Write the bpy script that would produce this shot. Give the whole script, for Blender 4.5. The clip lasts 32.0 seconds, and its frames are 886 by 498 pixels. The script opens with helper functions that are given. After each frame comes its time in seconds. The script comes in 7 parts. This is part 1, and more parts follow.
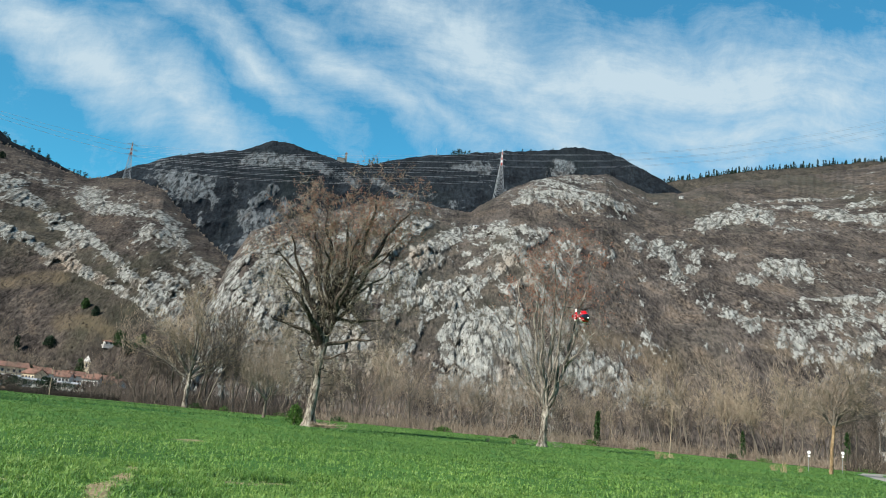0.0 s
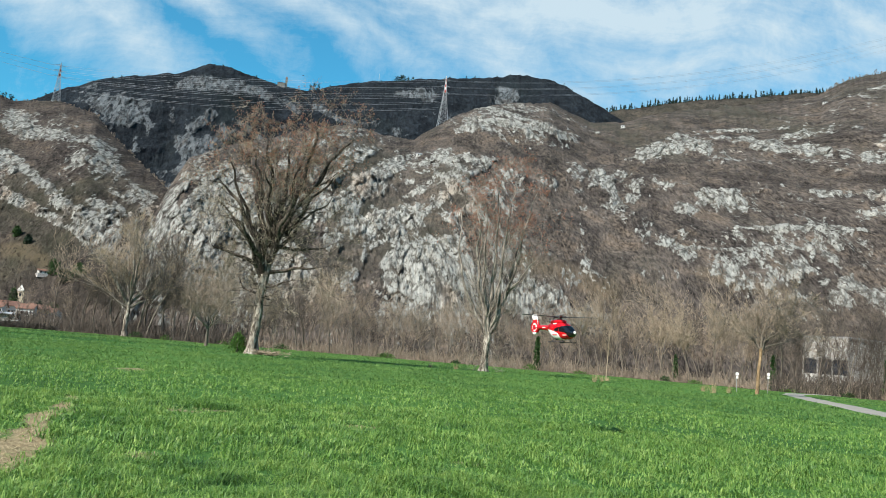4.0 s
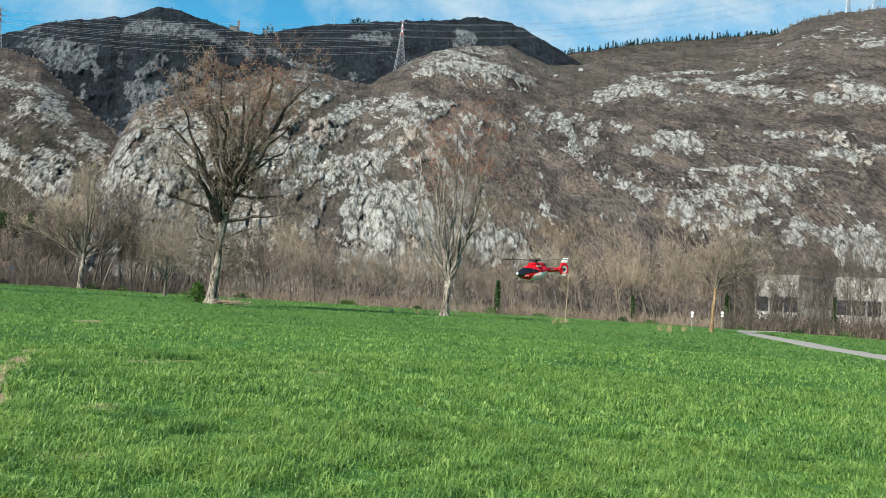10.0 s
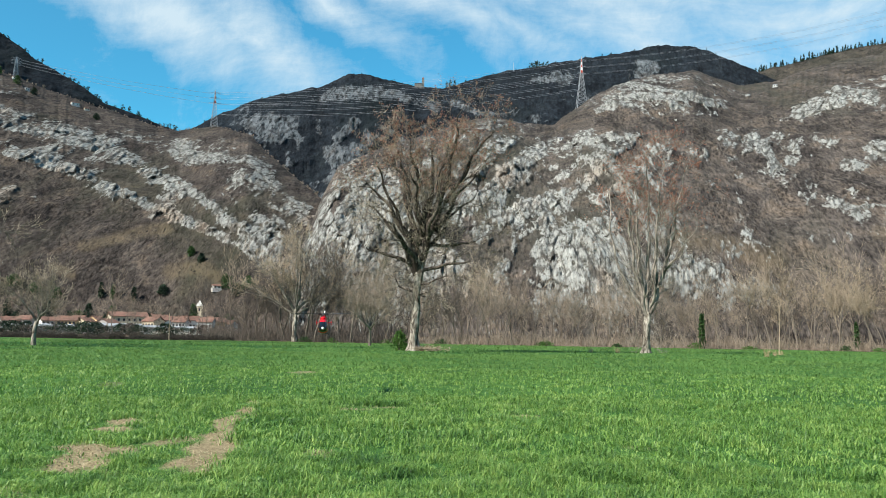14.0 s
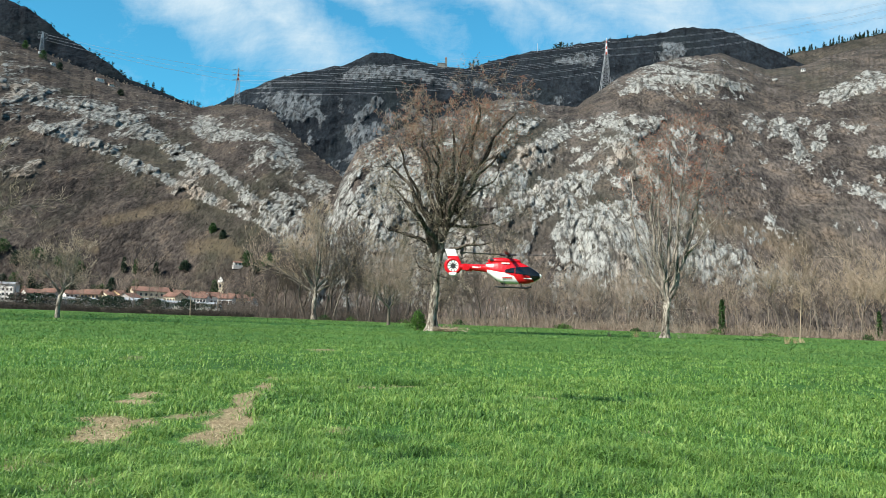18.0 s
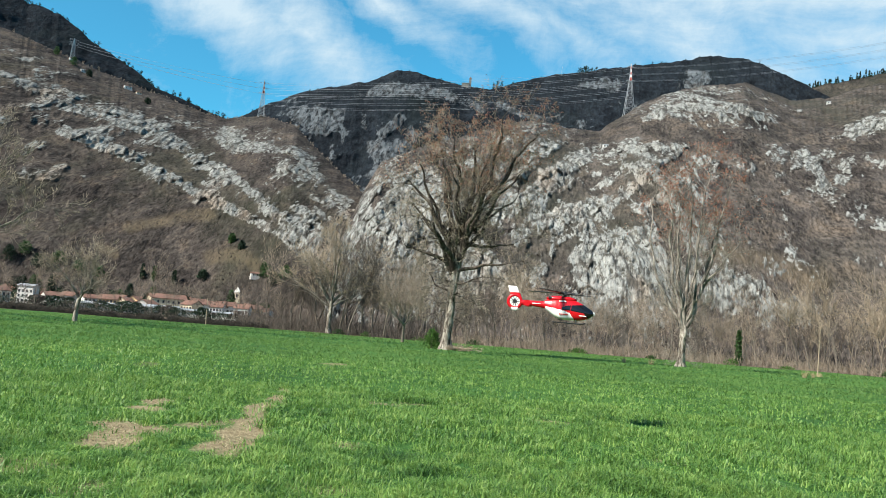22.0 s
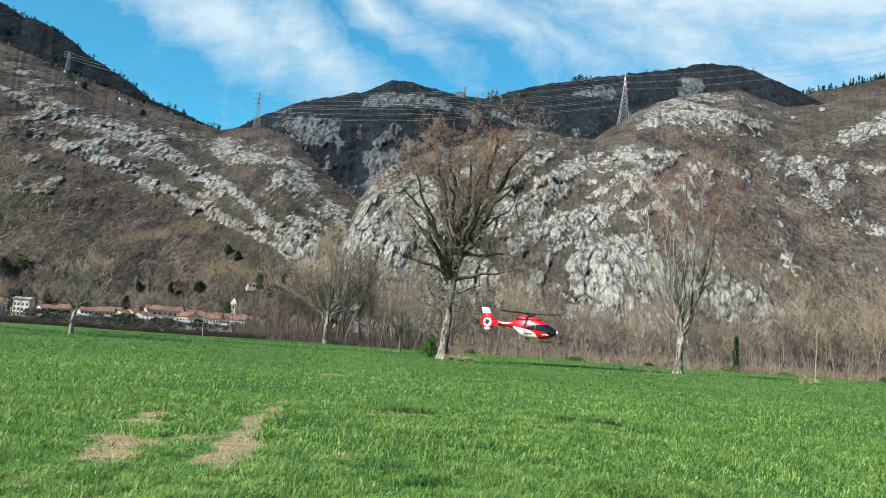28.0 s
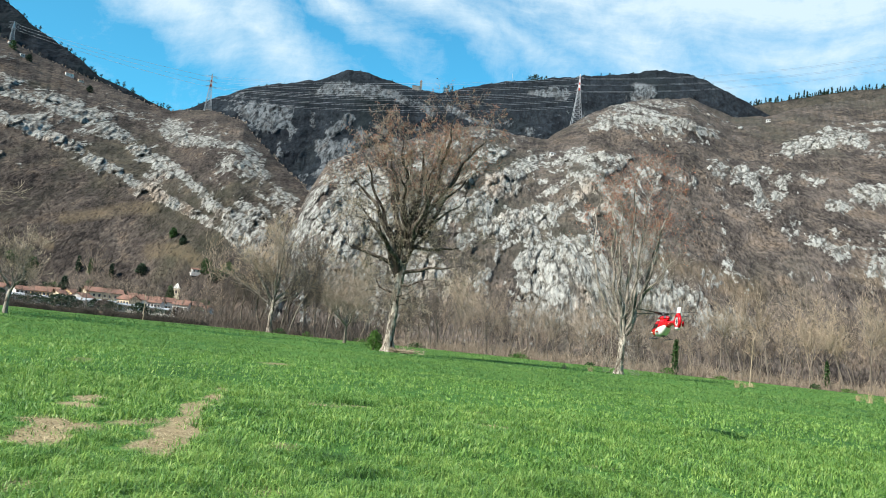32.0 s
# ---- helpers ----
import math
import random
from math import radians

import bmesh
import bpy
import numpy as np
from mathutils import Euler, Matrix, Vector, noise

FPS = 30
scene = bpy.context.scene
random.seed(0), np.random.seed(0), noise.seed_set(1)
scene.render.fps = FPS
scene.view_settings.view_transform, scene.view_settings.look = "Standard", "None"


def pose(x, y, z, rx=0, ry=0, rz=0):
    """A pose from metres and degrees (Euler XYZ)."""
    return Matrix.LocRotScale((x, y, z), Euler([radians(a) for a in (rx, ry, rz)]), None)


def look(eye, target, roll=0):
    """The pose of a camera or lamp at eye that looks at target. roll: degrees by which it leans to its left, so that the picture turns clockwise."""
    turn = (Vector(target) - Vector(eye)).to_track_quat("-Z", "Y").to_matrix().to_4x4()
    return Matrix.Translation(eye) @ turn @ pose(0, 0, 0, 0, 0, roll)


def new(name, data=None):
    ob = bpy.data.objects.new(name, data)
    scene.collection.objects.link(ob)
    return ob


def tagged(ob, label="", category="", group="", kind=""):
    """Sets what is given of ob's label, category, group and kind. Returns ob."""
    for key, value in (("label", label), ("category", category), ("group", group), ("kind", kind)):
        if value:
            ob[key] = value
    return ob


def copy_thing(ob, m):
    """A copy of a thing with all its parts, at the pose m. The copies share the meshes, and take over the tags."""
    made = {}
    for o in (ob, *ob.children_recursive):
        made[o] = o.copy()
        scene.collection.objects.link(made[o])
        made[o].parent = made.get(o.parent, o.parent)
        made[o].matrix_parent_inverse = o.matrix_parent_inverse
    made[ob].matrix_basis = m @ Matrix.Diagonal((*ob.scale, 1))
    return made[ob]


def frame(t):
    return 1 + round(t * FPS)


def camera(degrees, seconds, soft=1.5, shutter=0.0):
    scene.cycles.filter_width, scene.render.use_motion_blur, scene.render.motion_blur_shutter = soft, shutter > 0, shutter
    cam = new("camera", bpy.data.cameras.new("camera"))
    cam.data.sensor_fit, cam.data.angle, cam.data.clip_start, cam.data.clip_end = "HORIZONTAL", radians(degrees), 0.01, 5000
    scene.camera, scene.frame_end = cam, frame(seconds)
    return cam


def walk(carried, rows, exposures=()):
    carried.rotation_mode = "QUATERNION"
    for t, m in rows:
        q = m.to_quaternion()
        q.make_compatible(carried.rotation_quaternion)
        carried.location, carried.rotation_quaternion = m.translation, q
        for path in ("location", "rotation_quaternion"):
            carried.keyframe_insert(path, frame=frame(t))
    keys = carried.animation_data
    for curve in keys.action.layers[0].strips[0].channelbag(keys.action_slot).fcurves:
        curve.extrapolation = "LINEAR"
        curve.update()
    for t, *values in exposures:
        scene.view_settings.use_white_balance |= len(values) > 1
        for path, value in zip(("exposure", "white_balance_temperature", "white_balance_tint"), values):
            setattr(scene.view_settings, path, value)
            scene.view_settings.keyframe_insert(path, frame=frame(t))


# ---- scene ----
cam = camera(56.4, 32.0, 0.5, 0.12)
DEG = math.pi / 180.0
EYE_Z = 1.6

PATH = [
    (0, pose(0, 0, 1.6, 101.829, -5.331, -1.115)),
    (0.5, pose(0, 0, 1.6, 101.290, -4.848, -3.107)),
    (1, pose(0, 0, 1.6, 100.899, -4.635, -4.849)),
    (1.5, pose(0, 0, 1.6, 100.769, -5.033, -5.183)),
    (2, pose(0, 0, 1.6, 100.567, -5.240, -5.191)),
    (2.5, pose(0, 0, 1.6, 99.431, -5.290, -5.209)),
    (3, pose(0, 0, 1.6, 97.252, -5.113, -5.138)),
    (3.5, pose(0, 0, 1.6, 97.116, -4.766, -5.054)),
    (5.5, pose(0, 0, 1.6, 97.656, -5.060, -4.936)),
    (6, pose(0, 0, 1.6, 97.588, -5.182, -5.228)),
    (6.5, pose(0, 0, 1.6, 97.573, -5.179, -5.826)),
    (7, pose(0, 0, 1.6, 97.717, -5.317, -6.604)),
    (7.5, pose(0, 0, 1.6, 98.239, -5.068, -9.288)),
    (8, pose(0, 0, 1.6, 98.633, -4.778, -11.265)),
    (8.5, pose(0, 0, 1.6, 98.538, -4.535, -11.587)),
    (9, pose(0, 0, 1.6, 98.037, -4.213, -11.479)),
    (9.5, pose(0, 0, 1.6, 95.298, -3.947, -9.898)),
    (10, pose(0, 0, 1.6, 93.627, -3.631, -7.706)),
    (10.5, pose(0, 0, 1.6, 94.482, -3.713, -6.762)),
    (11, pose(0, 0, 1.6, 95.587, -3.840, -5.038)),
    (11.5, pose(0, 0, 1.6, 95.829, -4.268, -1.958)),
    (12, pose(0, 0, 1.6, 96.424, -4.328, -0.454)),
    (12.5, pose(0, 0, 1.6, 96.306, -3.714, 1.278)),
    (13, pose(0, 0, 1.6, 96.150, -2.942, 2.779)),
    (13.5, pose(0, 0, 1.6, 96.061, -2.016, 4.175)),
    (14, pose(0, 0, 1.6, 95.937, -0.961, 5.858)),
    (14.5, pose(0, 0, 1.6, 95.834, -0.345, 7.062)),
    (16.5, pose(0, 0, 1.6, 95.289, -0.628, 7.648)),
    (17, pose(0, 0, 1.6, 95.210, -1.357, 7.148)),
    (17.5, pose(0, 0, 1.6, 94.785, -1.819, 7.133)),
    (18, pose(0, 0, 1.6, 94.573, -2.099, 7.136)),
    (18.5, pose(0, 0, 1.6, 94.238, -2.030, 7.181)),
    (19, pose(0, 0, 1.6, 94.515, -1.768, 7.652)),
    (19.5, pose(0, 0, 1.6, 94.732, -1.705, 7.860)),
    (20, pose(0, 0, 1.6, 94.442, -1.749, 8.096)),
    (20.5, pose(0, 0, 1.6, 94.292, -2.228, 8.194)),
    (21, pose(0, 0, 1.6, 94.184, -2.642, 8.187)),
    (21.5, pose(0, 0, 1.6, 94.951, -3.413, 8.178)),
    (22, pose(0, 0, 1.6, 95.812, -4.436, 8.135)),
    (22.5, pose(0, 0, 1.6, 95.879, -4.580, 8.163)),
    (23, pose(0, 0, 1.6, 95.800, -4.619, 8.186)),
    (23.5, pose(0, 0, 1.6, 95.748, -4.617, 7.872)),
    (24, pose(0, 0, 1.6, 95.695, -4.581, 7.526)),
    (24.5, pose(0, 0, 1.6, 95.590, -4.476, 7.507)),
    (25, pose(0, 0, 1.6, 95.484, -4.361, 7.564)),
    (25.5, pose(0, 0, 1.6, 95.390, -4.364, 7.603)),
    (27.5, pose(0, 0, 1.6, 96.978, -4.155, 7.802)),
    (28, pose(0, 0, 1.6, 96.467, -3.891, 7.944)),
    (28.5, pose(0, 0, 1.6, 93.028, -3.268, 8.071)),
    (29, pose(0, 0, 1.6, 93.498, -3.370, 8.112)),
    (29.5, pose(0, 0, 1.6, 94.860, -3.408, 8.158)),
    (30, pose(0, 0, 1.6, 95.172, -3.404, 7.985)),
    (30.5, pose(0, 0, 1.6, 95.302, -3.736, 7.695)),
    (31, pose(0, 0, 1.6, 95.978, -4.822, 6.869)),
    (31.5, pose(0, 0, 1.6, 96.240, -5.588, 5.584)),
    (32, pose(0, 0, 1.6, 96.357, -5.884, 4.154)),
]
walk(cam, PATH, [(0, 0.76), (3, 0.86), (7, 0.84), (9, 0.86), (12, 0.92), (17, 0.97), (23, 0.98), (28, 1.0), (28.9, 1.2), (30, 1.1), (32, 1.14)])

# ---- sky, sun ----
SUN_BEARING, SUN_HEIGHT = -136.0, 40.0


def math_node(tree, op, a, b=None, clamp=False):
    n = tree.nodes.new("ShaderNodeMath")
    n.operation, n.use_clamp = op, clamp
    for i, v in enumerate((a, b)):
        if v is None:
            continue
        if isinstance(v, (int, float)):
            n.inputs[i].default_value = v
        else:
            tree.links.new(v, n.inputs[i])
    return n.outputs[0]


def ramp(tree, fac, stops):
    n = tree.nodes.new("ShaderNodeValToRGB")
    el = n.color_ramp.elements
    while len(el) < len(stops):
        el.new(0.5)
    for e, (p, c) in zip(el, stops):
        e.position, e.color = p, (*c, 1) if len(c) == 3 else c
    tree.links.new(fac, n.inputs[0])
    return n.outputs[0]


def mix_color(tree, fac, a, b, kind="MIX"):
    n = tree.nodes.new("ShaderNodeMix")
    n.data_type, n.blend_type = "RGBA", kind
    for sock, v in ((n.inputs[0], fac), (n.inputs[6], a), (n.inputs[7], b)):
        if isinstance(v, (int, float)):
            sock.default_value = v
        elif isinstance(v, tuple):
            sock.default_value = (*v, 1)
        else:
            tree.links.new(v, sock)
    return n.outputs[2]


def noise_tex(tree, vector, scale, detail=4, rough=0.55, distortion=0.0):
    n = tree.nodes.new("ShaderNodeTexNoise")
    n.inputs["Scale"].default_value, n.inputs["Detail"].default_value = scale, detail
    n.inputs["Roughness"].default_value, n.inputs["Distortion"].default_value = rough, distortion
    if vector is not None:
        tree.links.new(vector, n.inputs["Vector"])
    return n.outputs["Fac"]


def mapped(tree, vector, scale=(1, 1, 1), turn=(0, 0, 0), move=(0, 0, 0)):
    n = tree.nodes.new("ShaderNodeMapping")
    n.inputs["Scale"].default_value, n.inputs["Location"].default_value = scale, move
    n.inputs["Rotation"].default_value = [radians(a) for a in turn]
    tree.links.new(vector, n.inputs["Vector"])
    return n.outputs[0]


def make_world():
    world = bpy.data.worlds.new("sky")
    scene.world = world
    world.use_nodes = True
    t = world.node_tree
    t.nodes.clear()
    out = t.nodes.new("ShaderNodeOutputWorld")
    back = t.nodes.new("ShaderNodeBackground")
    back.inputs["Strength"].default_value = 0.08
    sky = t.nodes.new("ShaderNodeTexSky")
    sky.sky_type, sky.sun_disc = "NISHITA", False
    sky.sun_elevation, sky.sun_rotation = radians(SUN_HEIGHT), radians(SUN_BEARING)
    sky.altitude, sky.air_density, sky.dust_density, sky.ozone_density = 200, 1.0, 0.3, 2.5
    # thin cloud: streaks on a high sheet, plus a few long banks
    coord = t.nodes.new("ShaderNodeTexCoord")
    sep = t.nodes.new("ShaderNodeSeparateXYZ")
    t.links.new(coord.outputs["Generated"], sep.inputs[0])
    ahead = math_node(t, "ADD", math_node(t, "ABSOLUTE", sep.outputs[1]), 0.05)
    u = math_node(t, "DIVIDE", sep.outputs[0], ahead)
    v = math_node(t, "DIVIDE", sep.outputs[2], ahead)
    com = t.nodes.new("ShaderNodeCombineXYZ")
    t.links.new(u, com.inputs[0]), t.links.new(v, com.inputs[1])
    uv = com.outputs[0]
    warp = t.nodes.new("ShaderNodeTexNoise")
    warp.inputs["Scale"].default_value, warp.inputs["Detail"].default_value = 3.0, 3.0
    t.links.new(uv, warp.inputs["Vector"])
    shift = t.nodes.new("ShaderNodeVectorMath")
    shift.operation = "MULTIPLY_ADD"
    t.links.new(warp.outputs["Color"], shift.inputs[0])
    shift.inputs[1].default_value, shift.inputs[2].default_value = (0.16, 0.16, 0), (-0.08, -0.08, 0)
    bent = t.nodes.new("ShaderNodeVectorMath")
    t.links.new(uv, bent.inputs[0]), t.links.new(shift.outputs[0], bent.inputs[1])
    uvw = bent.outputs[0]
    total = None
    for cu, cv, au, av, turn, w in CLOUDS:
        p = mapped(t, uvw, move=(-cu, -cv, 0))
        p = mapped(t, p, turn=(0, 0, -turn))
        p = mapped(t, p, scale=(1 / au, 1 / av, 0))
        ln = t.nodes.new("ShaderNodeVectorMath")
        ln.operation = "LENGTH"
        t.links.new(p, ln.inputs[0])
        g = math_node(t, "MULTIPLY", math_node(t, "SUBTRACT", 1.0, math_node(t, "MULTIPLY", ln.outputs["Value"], 0.5), True), w)
        total = g if total is None else math_node(t, "MAXIMUM", total, g)
    streak = noise_tex(t, mapped(t, uvw, scale=(4.0, 22.0, 1), turn=(0, 0, 32)), 1.0, 9, 0.66)
    billow = noise_tex(t, uvw, 16.0, 10, 0.7)
    dens = math_node(t, "ADD", total, math_node(t, "MULTIPLY", math_node(t, "SUBTRACT", streak, 0.5), 0.85))
    dens = math_node(t, "ADD", dens, math_node(t, "MULTIPLY", math_node(t, "SUBTRACT", billow, 0.5), 1.1))
    fac = ramp(t, dens, [(0.06, (0.04, 0.04, 0.04)), (0.45, (0.42, 0.42, 0.42)), (0.9, (0.96, 0.96, 0.96))])
    tint = mix_color(t, 1.0, sky.outputs[0], SKY_TINT, "MULTIPLY")
    col = mix_color(t, fac, tint, CLOUD_COLOR)
    t.links.new(col, back.inputs["Color"])
    t.links.new(back.outputs[0], out.inputs[0])


# bearing slope, height slope, half sizes, turn, weight
CLOUDS = [
    (0.28, 0.425, 0.30, 0.060, 3, 1.0), (0.02, 0.455, 0.15, 0.055, -22, 1.0), (0.60, 0.450, 0.24, 0.065, 6, 0.82), (0.10, 0.385, 0.16, 0.035, -28, 0.9), (0.85, 0.52, 0.3, 0.06, 8, 0.7),
    (-0.45, 0.375, 0.15, 0.026, -28, 0.95), (-0.25, 0.395, 0.11, 0.020, -35, 0.8), (-0.14, 0.40, 0.12, 0.022, -33, 0.85), (-0.62, 0.47, 0.14, 0.03, -30, 0.8),
    (-0.40, 0.48, 0.12, 0.02, -30, 0.6), (-0.05, 0.56, 0.16, 0.022, -12, 0.6), (0.1, 0.85, 0.5, 0.06, 0, 0.6), (-0.95, 0.42, 0.25, 0.04, -25, 0.8), (-0.30, 0.60, 0.2, 0.03, -30, 0.6),
    (0.16, 0.33, 0.16, 0.03, -20, 0.75), (0.42, 0.37, 0.22, 0.04, 6, 0.8), (-0.02, 0.35, 0.14, 0.02, -30, 0.6), (-0.33, 0.33, 0.13, 0.03, -32, 0.8),
]
SKY_TINT = (0.25, 1.08, 1.16)
CLOUD_COLOR = (4.35, 5.4, 6.05)
make_world()
sun = new("sun", bpy.data.lights.new("sun", "SUN"))
sun.data.energy, sun.data.angle, sun.data.color = 4.8, radians(0.6), (1.0, 0.94, 0.84)
s_dir = Vector((math.sin(SUN_BEARING * DEG) * math.cos(SUN_HEIGHT * DEG), math.cos(SUN_BEARING * DEG) * math.cos(SUN_HEIGHT * DEG), math.sin(SUN_HEIGHT * DEG)))
sun.matrix_world = look(s_dir * 60, (0, 0, 0))


# ---- materials ----
def material(name, rough=0.8, metal=0.0, spec=0.3):
    m = bpy.data.materials.new(name)
    m.use_nodes = True
    t = m.node_tree
    p = t.nodes["Principled BSDF"]
    p.inputs["Roughness"].default_value, p.inputs["Metallic"].default_value = rough, metal
    p.inputs["Specular IOR Level"].default_value = spec
    return m, t, p


def place(t):
    return t.nodes.new("ShaderNodeNewGeometry").outputs["Position"]


def bump(t, p, height, strength, distance):
    b = t.nodes.new("ShaderNodeBump")
    b.inputs["Strength"].default_value, b.inputs["Distance"].default_value = strength, distance
    t.links.new(height, b.inputs["Height"])
    t.links.new(b.outputs[0], p.inputs["Normal"])


def plain(name, color, rough=0.6, metal=0.0, vary=0.15, scale=6.0, spec=0.3, relief=0.0):
    """A painted or solid surface with two scales of soiling."""
    m, t, p = material(name, rough, metal, spec)
    co = t.nodes.new("ShaderNodeTexCoord").outputs["Object"]
    a, b = noise_tex(t, co, scale, 3), noise_tex(t, co, scale * 9, 4)
    f = math_node(t, "ADD", math_node(t, "MULTIPLY", a, 0.6), math_node(t, "MULTIPLY", b, 0.4))
    dark = tuple(c * (1 - vary) for c in color)
    lite = tuple(min(1.0, c * (1 + vary)) for c in color)
    t.links.new(ramp(t, f, [(0.3, dark), (0.7, lite)]), p.inputs["Base Color"])
    t.links.new(math_node(t, "ADD", math_node(t, "MULTIPLY", b, 0.2), rough - 0.1), p.inputs["Roughness"])
    if relief:
        bump(t, p, b, 0.5, relief)
    return m


def by_piece(name, stops, rough=0.8, through_light=0.0, spec=0.2, own=0.5, tuft_size=2.2, tuft=0.6):
    """Leaves, blades, twigs: each loose piece takes its own tone."""
    m, t, p = material(name, rough, 0, spec)
    g = t.nodes.new("ShaderNodeNewGeometry")
    big = noise_tex(t, g.outputs["Position"], 0.35, 3)
    tuft_tone = noise_tex(t, g.outputs["Position"], tuft_size, 4, 0.65)
    f = math_node(t, "ADD", math_node(t, "MULTIPLY", g.outputs["Random Per Island"], own), math_node(t, "MULTIPLY", big, 0.35))
    f = math_node(t, "ADD", f, (0.5 - own) / 2)
    f = math_node(t, "ADD", f, math_node(t, "MULTIPLY", math_node(t, "SUBTRACT", tuft_tone, 0.4), tuft))
    lush_shade = t.nodes.new("ShaderNodeAttribute")
    lush_shade.attribute_name = "lush_shade"
    f = math_node(t, "SUBTRACT", f, math_node(t, "MULTIPLY", lush_shade.outputs["Fac"], 0.2))
    col = ramp(t, f, stops)
    t.links.new(col, p.inputs["Base Color"])
    if through_light:
        tr = t.nodes.new("ShaderNodeBsdfTranslucent")
        t.links.new(col, tr.inputs["Color"])
        mx = t.nodes.new("ShaderNodeMixShader")
        mx.inputs[0].default_value = through_light
        t.links.new(p.outputs[0], mx.inputs[1]), t.links.new(tr.outputs[0], mx.inputs[2])
        t.links.new(mx.outputs[0], t.nodes["Material Output"].inputs[0])
    return m


def mountain_material(name, scrub, dark, olive, rock_lo, rock_hi, cut=0.5, fine=1.0):
    """Scrub over blocky limestone: bare faces follow the rock attribute, joints follow the joint attribute."""
    m, t, p = material(name, 0.95, 0, 0.1)
    # the slopes lie back: stretch the grain along them
    pos = mapped(t, place(t), scale=(1, 0.18, 0.6))
    at, joint, sere = (t.nodes.new("ShaderNodeAttribute") for _k in range(3))
    at.attribute_name, joint.attribute_name, sere.attribute_name = "rock", "joint", "sere"
    n1 = noise_tex(t, pos, 0.03 * fine, 5, 0.6)
    n2 = noise_tex(t, mapped(t, pos, scale=(1, 1, 1.15)), 0.113 * fine, 7, 0.64, 0.5)
    n3 = noise_tex(t, pos, 0.42 * fine, 4, 0.68)
    f = math_node(t, "ADD", at.outputs["Fac"], math_node(t, "MULTIPLY", math_node(t, "SUBTRACT", n2, 0.5), 1.2))
    f = math_node(t, "ADD", f, math_node(t, "MULTIPLY", math_node(t, "SUBTRACT", n3, 0.5), 0.62))
    fac = ramp(t, f, [(cut - 0.035, (0, 0, 0)), (cut + 0.05, (1, 1, 1))])
    # single shrubs rooted in the bare faces
    dots = ramp(t, noise_tex(t, mapped(t, pos, move=(7, 3, 1)), 0.27 * fine, 4, 0.7), [(0.40, (0.1, 0.1, 0.1)), (0.45, (1, 1, 1))])
    fac = mix_color(t, 1.0, fac, dots, "MULTIPLY")
    veg = ramp(t, math_node(t, "ADD", math_node(t, "MULTIPLY", n3, 0.75), math_node(t, "MULTIPLY", n1, 0.35)), [(0.43, dark), (0.55, scrub), (0.70, tuple(c * 1.75 for c in scrub))])
    stands = ramp(t, noise_tex(t, mapped(t, pos, scale=(1, 1, 2.0), move=(3, 50, 2)), 0.05, 5, 0.62, 0.8), [(0.38, (0.5, 0.5, 0.52)), (0.52, (1.0, 1.0, 1.0)), (0.68, (1.35, 1.25, 1.12))])
    veg = mix_color(t, 1.0, veg, stands, "MULTIPLY")
    green = ramp(t, noise_tex(t, pos, 0.011, 4, 0.6), [(0.52, (0, 0, 0)), (0.68, (0.6, 0.6, 0.6))])
    veg = mix_color(t, green, veg, olive)
    veg = mix_color(t, math_node(t, "MULTIPLY", sere.outputs["Fac"], n2), veg, (0.135, 0.105, 0.066))
    chip = noise_tex(t, mapped(t, pos, scale=(1, 1, 0.7), turn=(0, 12, 0)), 0.30 * fine, 6, 0.7, 0.5)
    wide = noise_tex(t, mapped(t, pos, scale=(1, 1, 0.8), move=(11, 4, 6)), 0.055, 4, 0.6, 0.4)
    tone = math_node(t, "ADD", math_node(t, "MULTIPLY", chip, 0.72), math_node(t, "MULTIPLY", wide, 0.28))
    half = tuple((c + d) / 2 for c, d in zip(rock_lo, rock_hi))
    rock = ramp(t, tone, [(0.34, tuple(c * 0.45 for c in rock_lo)), (0.41, rock_lo), (0.50, half), (0.58, rock_hi), (0.70, tuple(c * 1.3 for c in rock_hi))])
    seam = ramp(t, math_node(t, "ADD", joint.outputs["Fac"], math_node(t, "MULTIPLY", math_node(t, "SUBTRACT", chip, 0.5), 0.8)), [(0.04, (0.30, 0.28, 0.27)), (0.23, (1, 1, 1))])
    rock = mix_color(t, 0.85, rock, seam, "MULTIPLY")
    warm = ramp(t, noise_tex(t, pos, 0.025, 4, 0.6), [(0.56, (1, 1, 1)), (0.72, (1.12, 0.90, 0.76))])
    rock = mix_color(t, 1.0, rock, warm, "MULTIPLY")
    t.links.new(mix_color(t, fac, veg, rock), p.inputs["Base Color"])
    h = math_node(t, "ADD", math_node(t, "MULTIPLY", n3, 0.8), math_node(t, "MULTIPLY", chip, 1.5))
    bump(t, p, h, 0.8, 3.0 / fine)
    return m


M_LIMESTONE = mountain_material("limestone_and_scrub", (0.084, 0.071, 0.062), (0.024, 0.021, 0.019), (0.056, 0.057, 0.042), (0.175, 0.178, 0.166), (0.33, 0.332, 0.308), 0.43, 1.15)
M_LIMESTONE_LEFT = mountain_material("limestone_and_dark_scrub", (0.066, 0.055, 0.047), (0.022, 0.018, 0.017), (0.046, 0.048, 0.030), (0.155, 0.157, 0.147), (0.295, 0.296, 0.274), 0.43, 1.15)
# Dark woods, with the back mountains' shade also painted into wood and rock.
M_SHADED_WOOD = mountain_material("shade_toned_wooded_slope", (0.013, 0.017, 0.022), (0.006, 0.008, 0.011), (0.012, 0.017, 0.018), (0.065, 0.073, 0.080), (0.128, 0.14, 0.15), 0.46, 0.55)
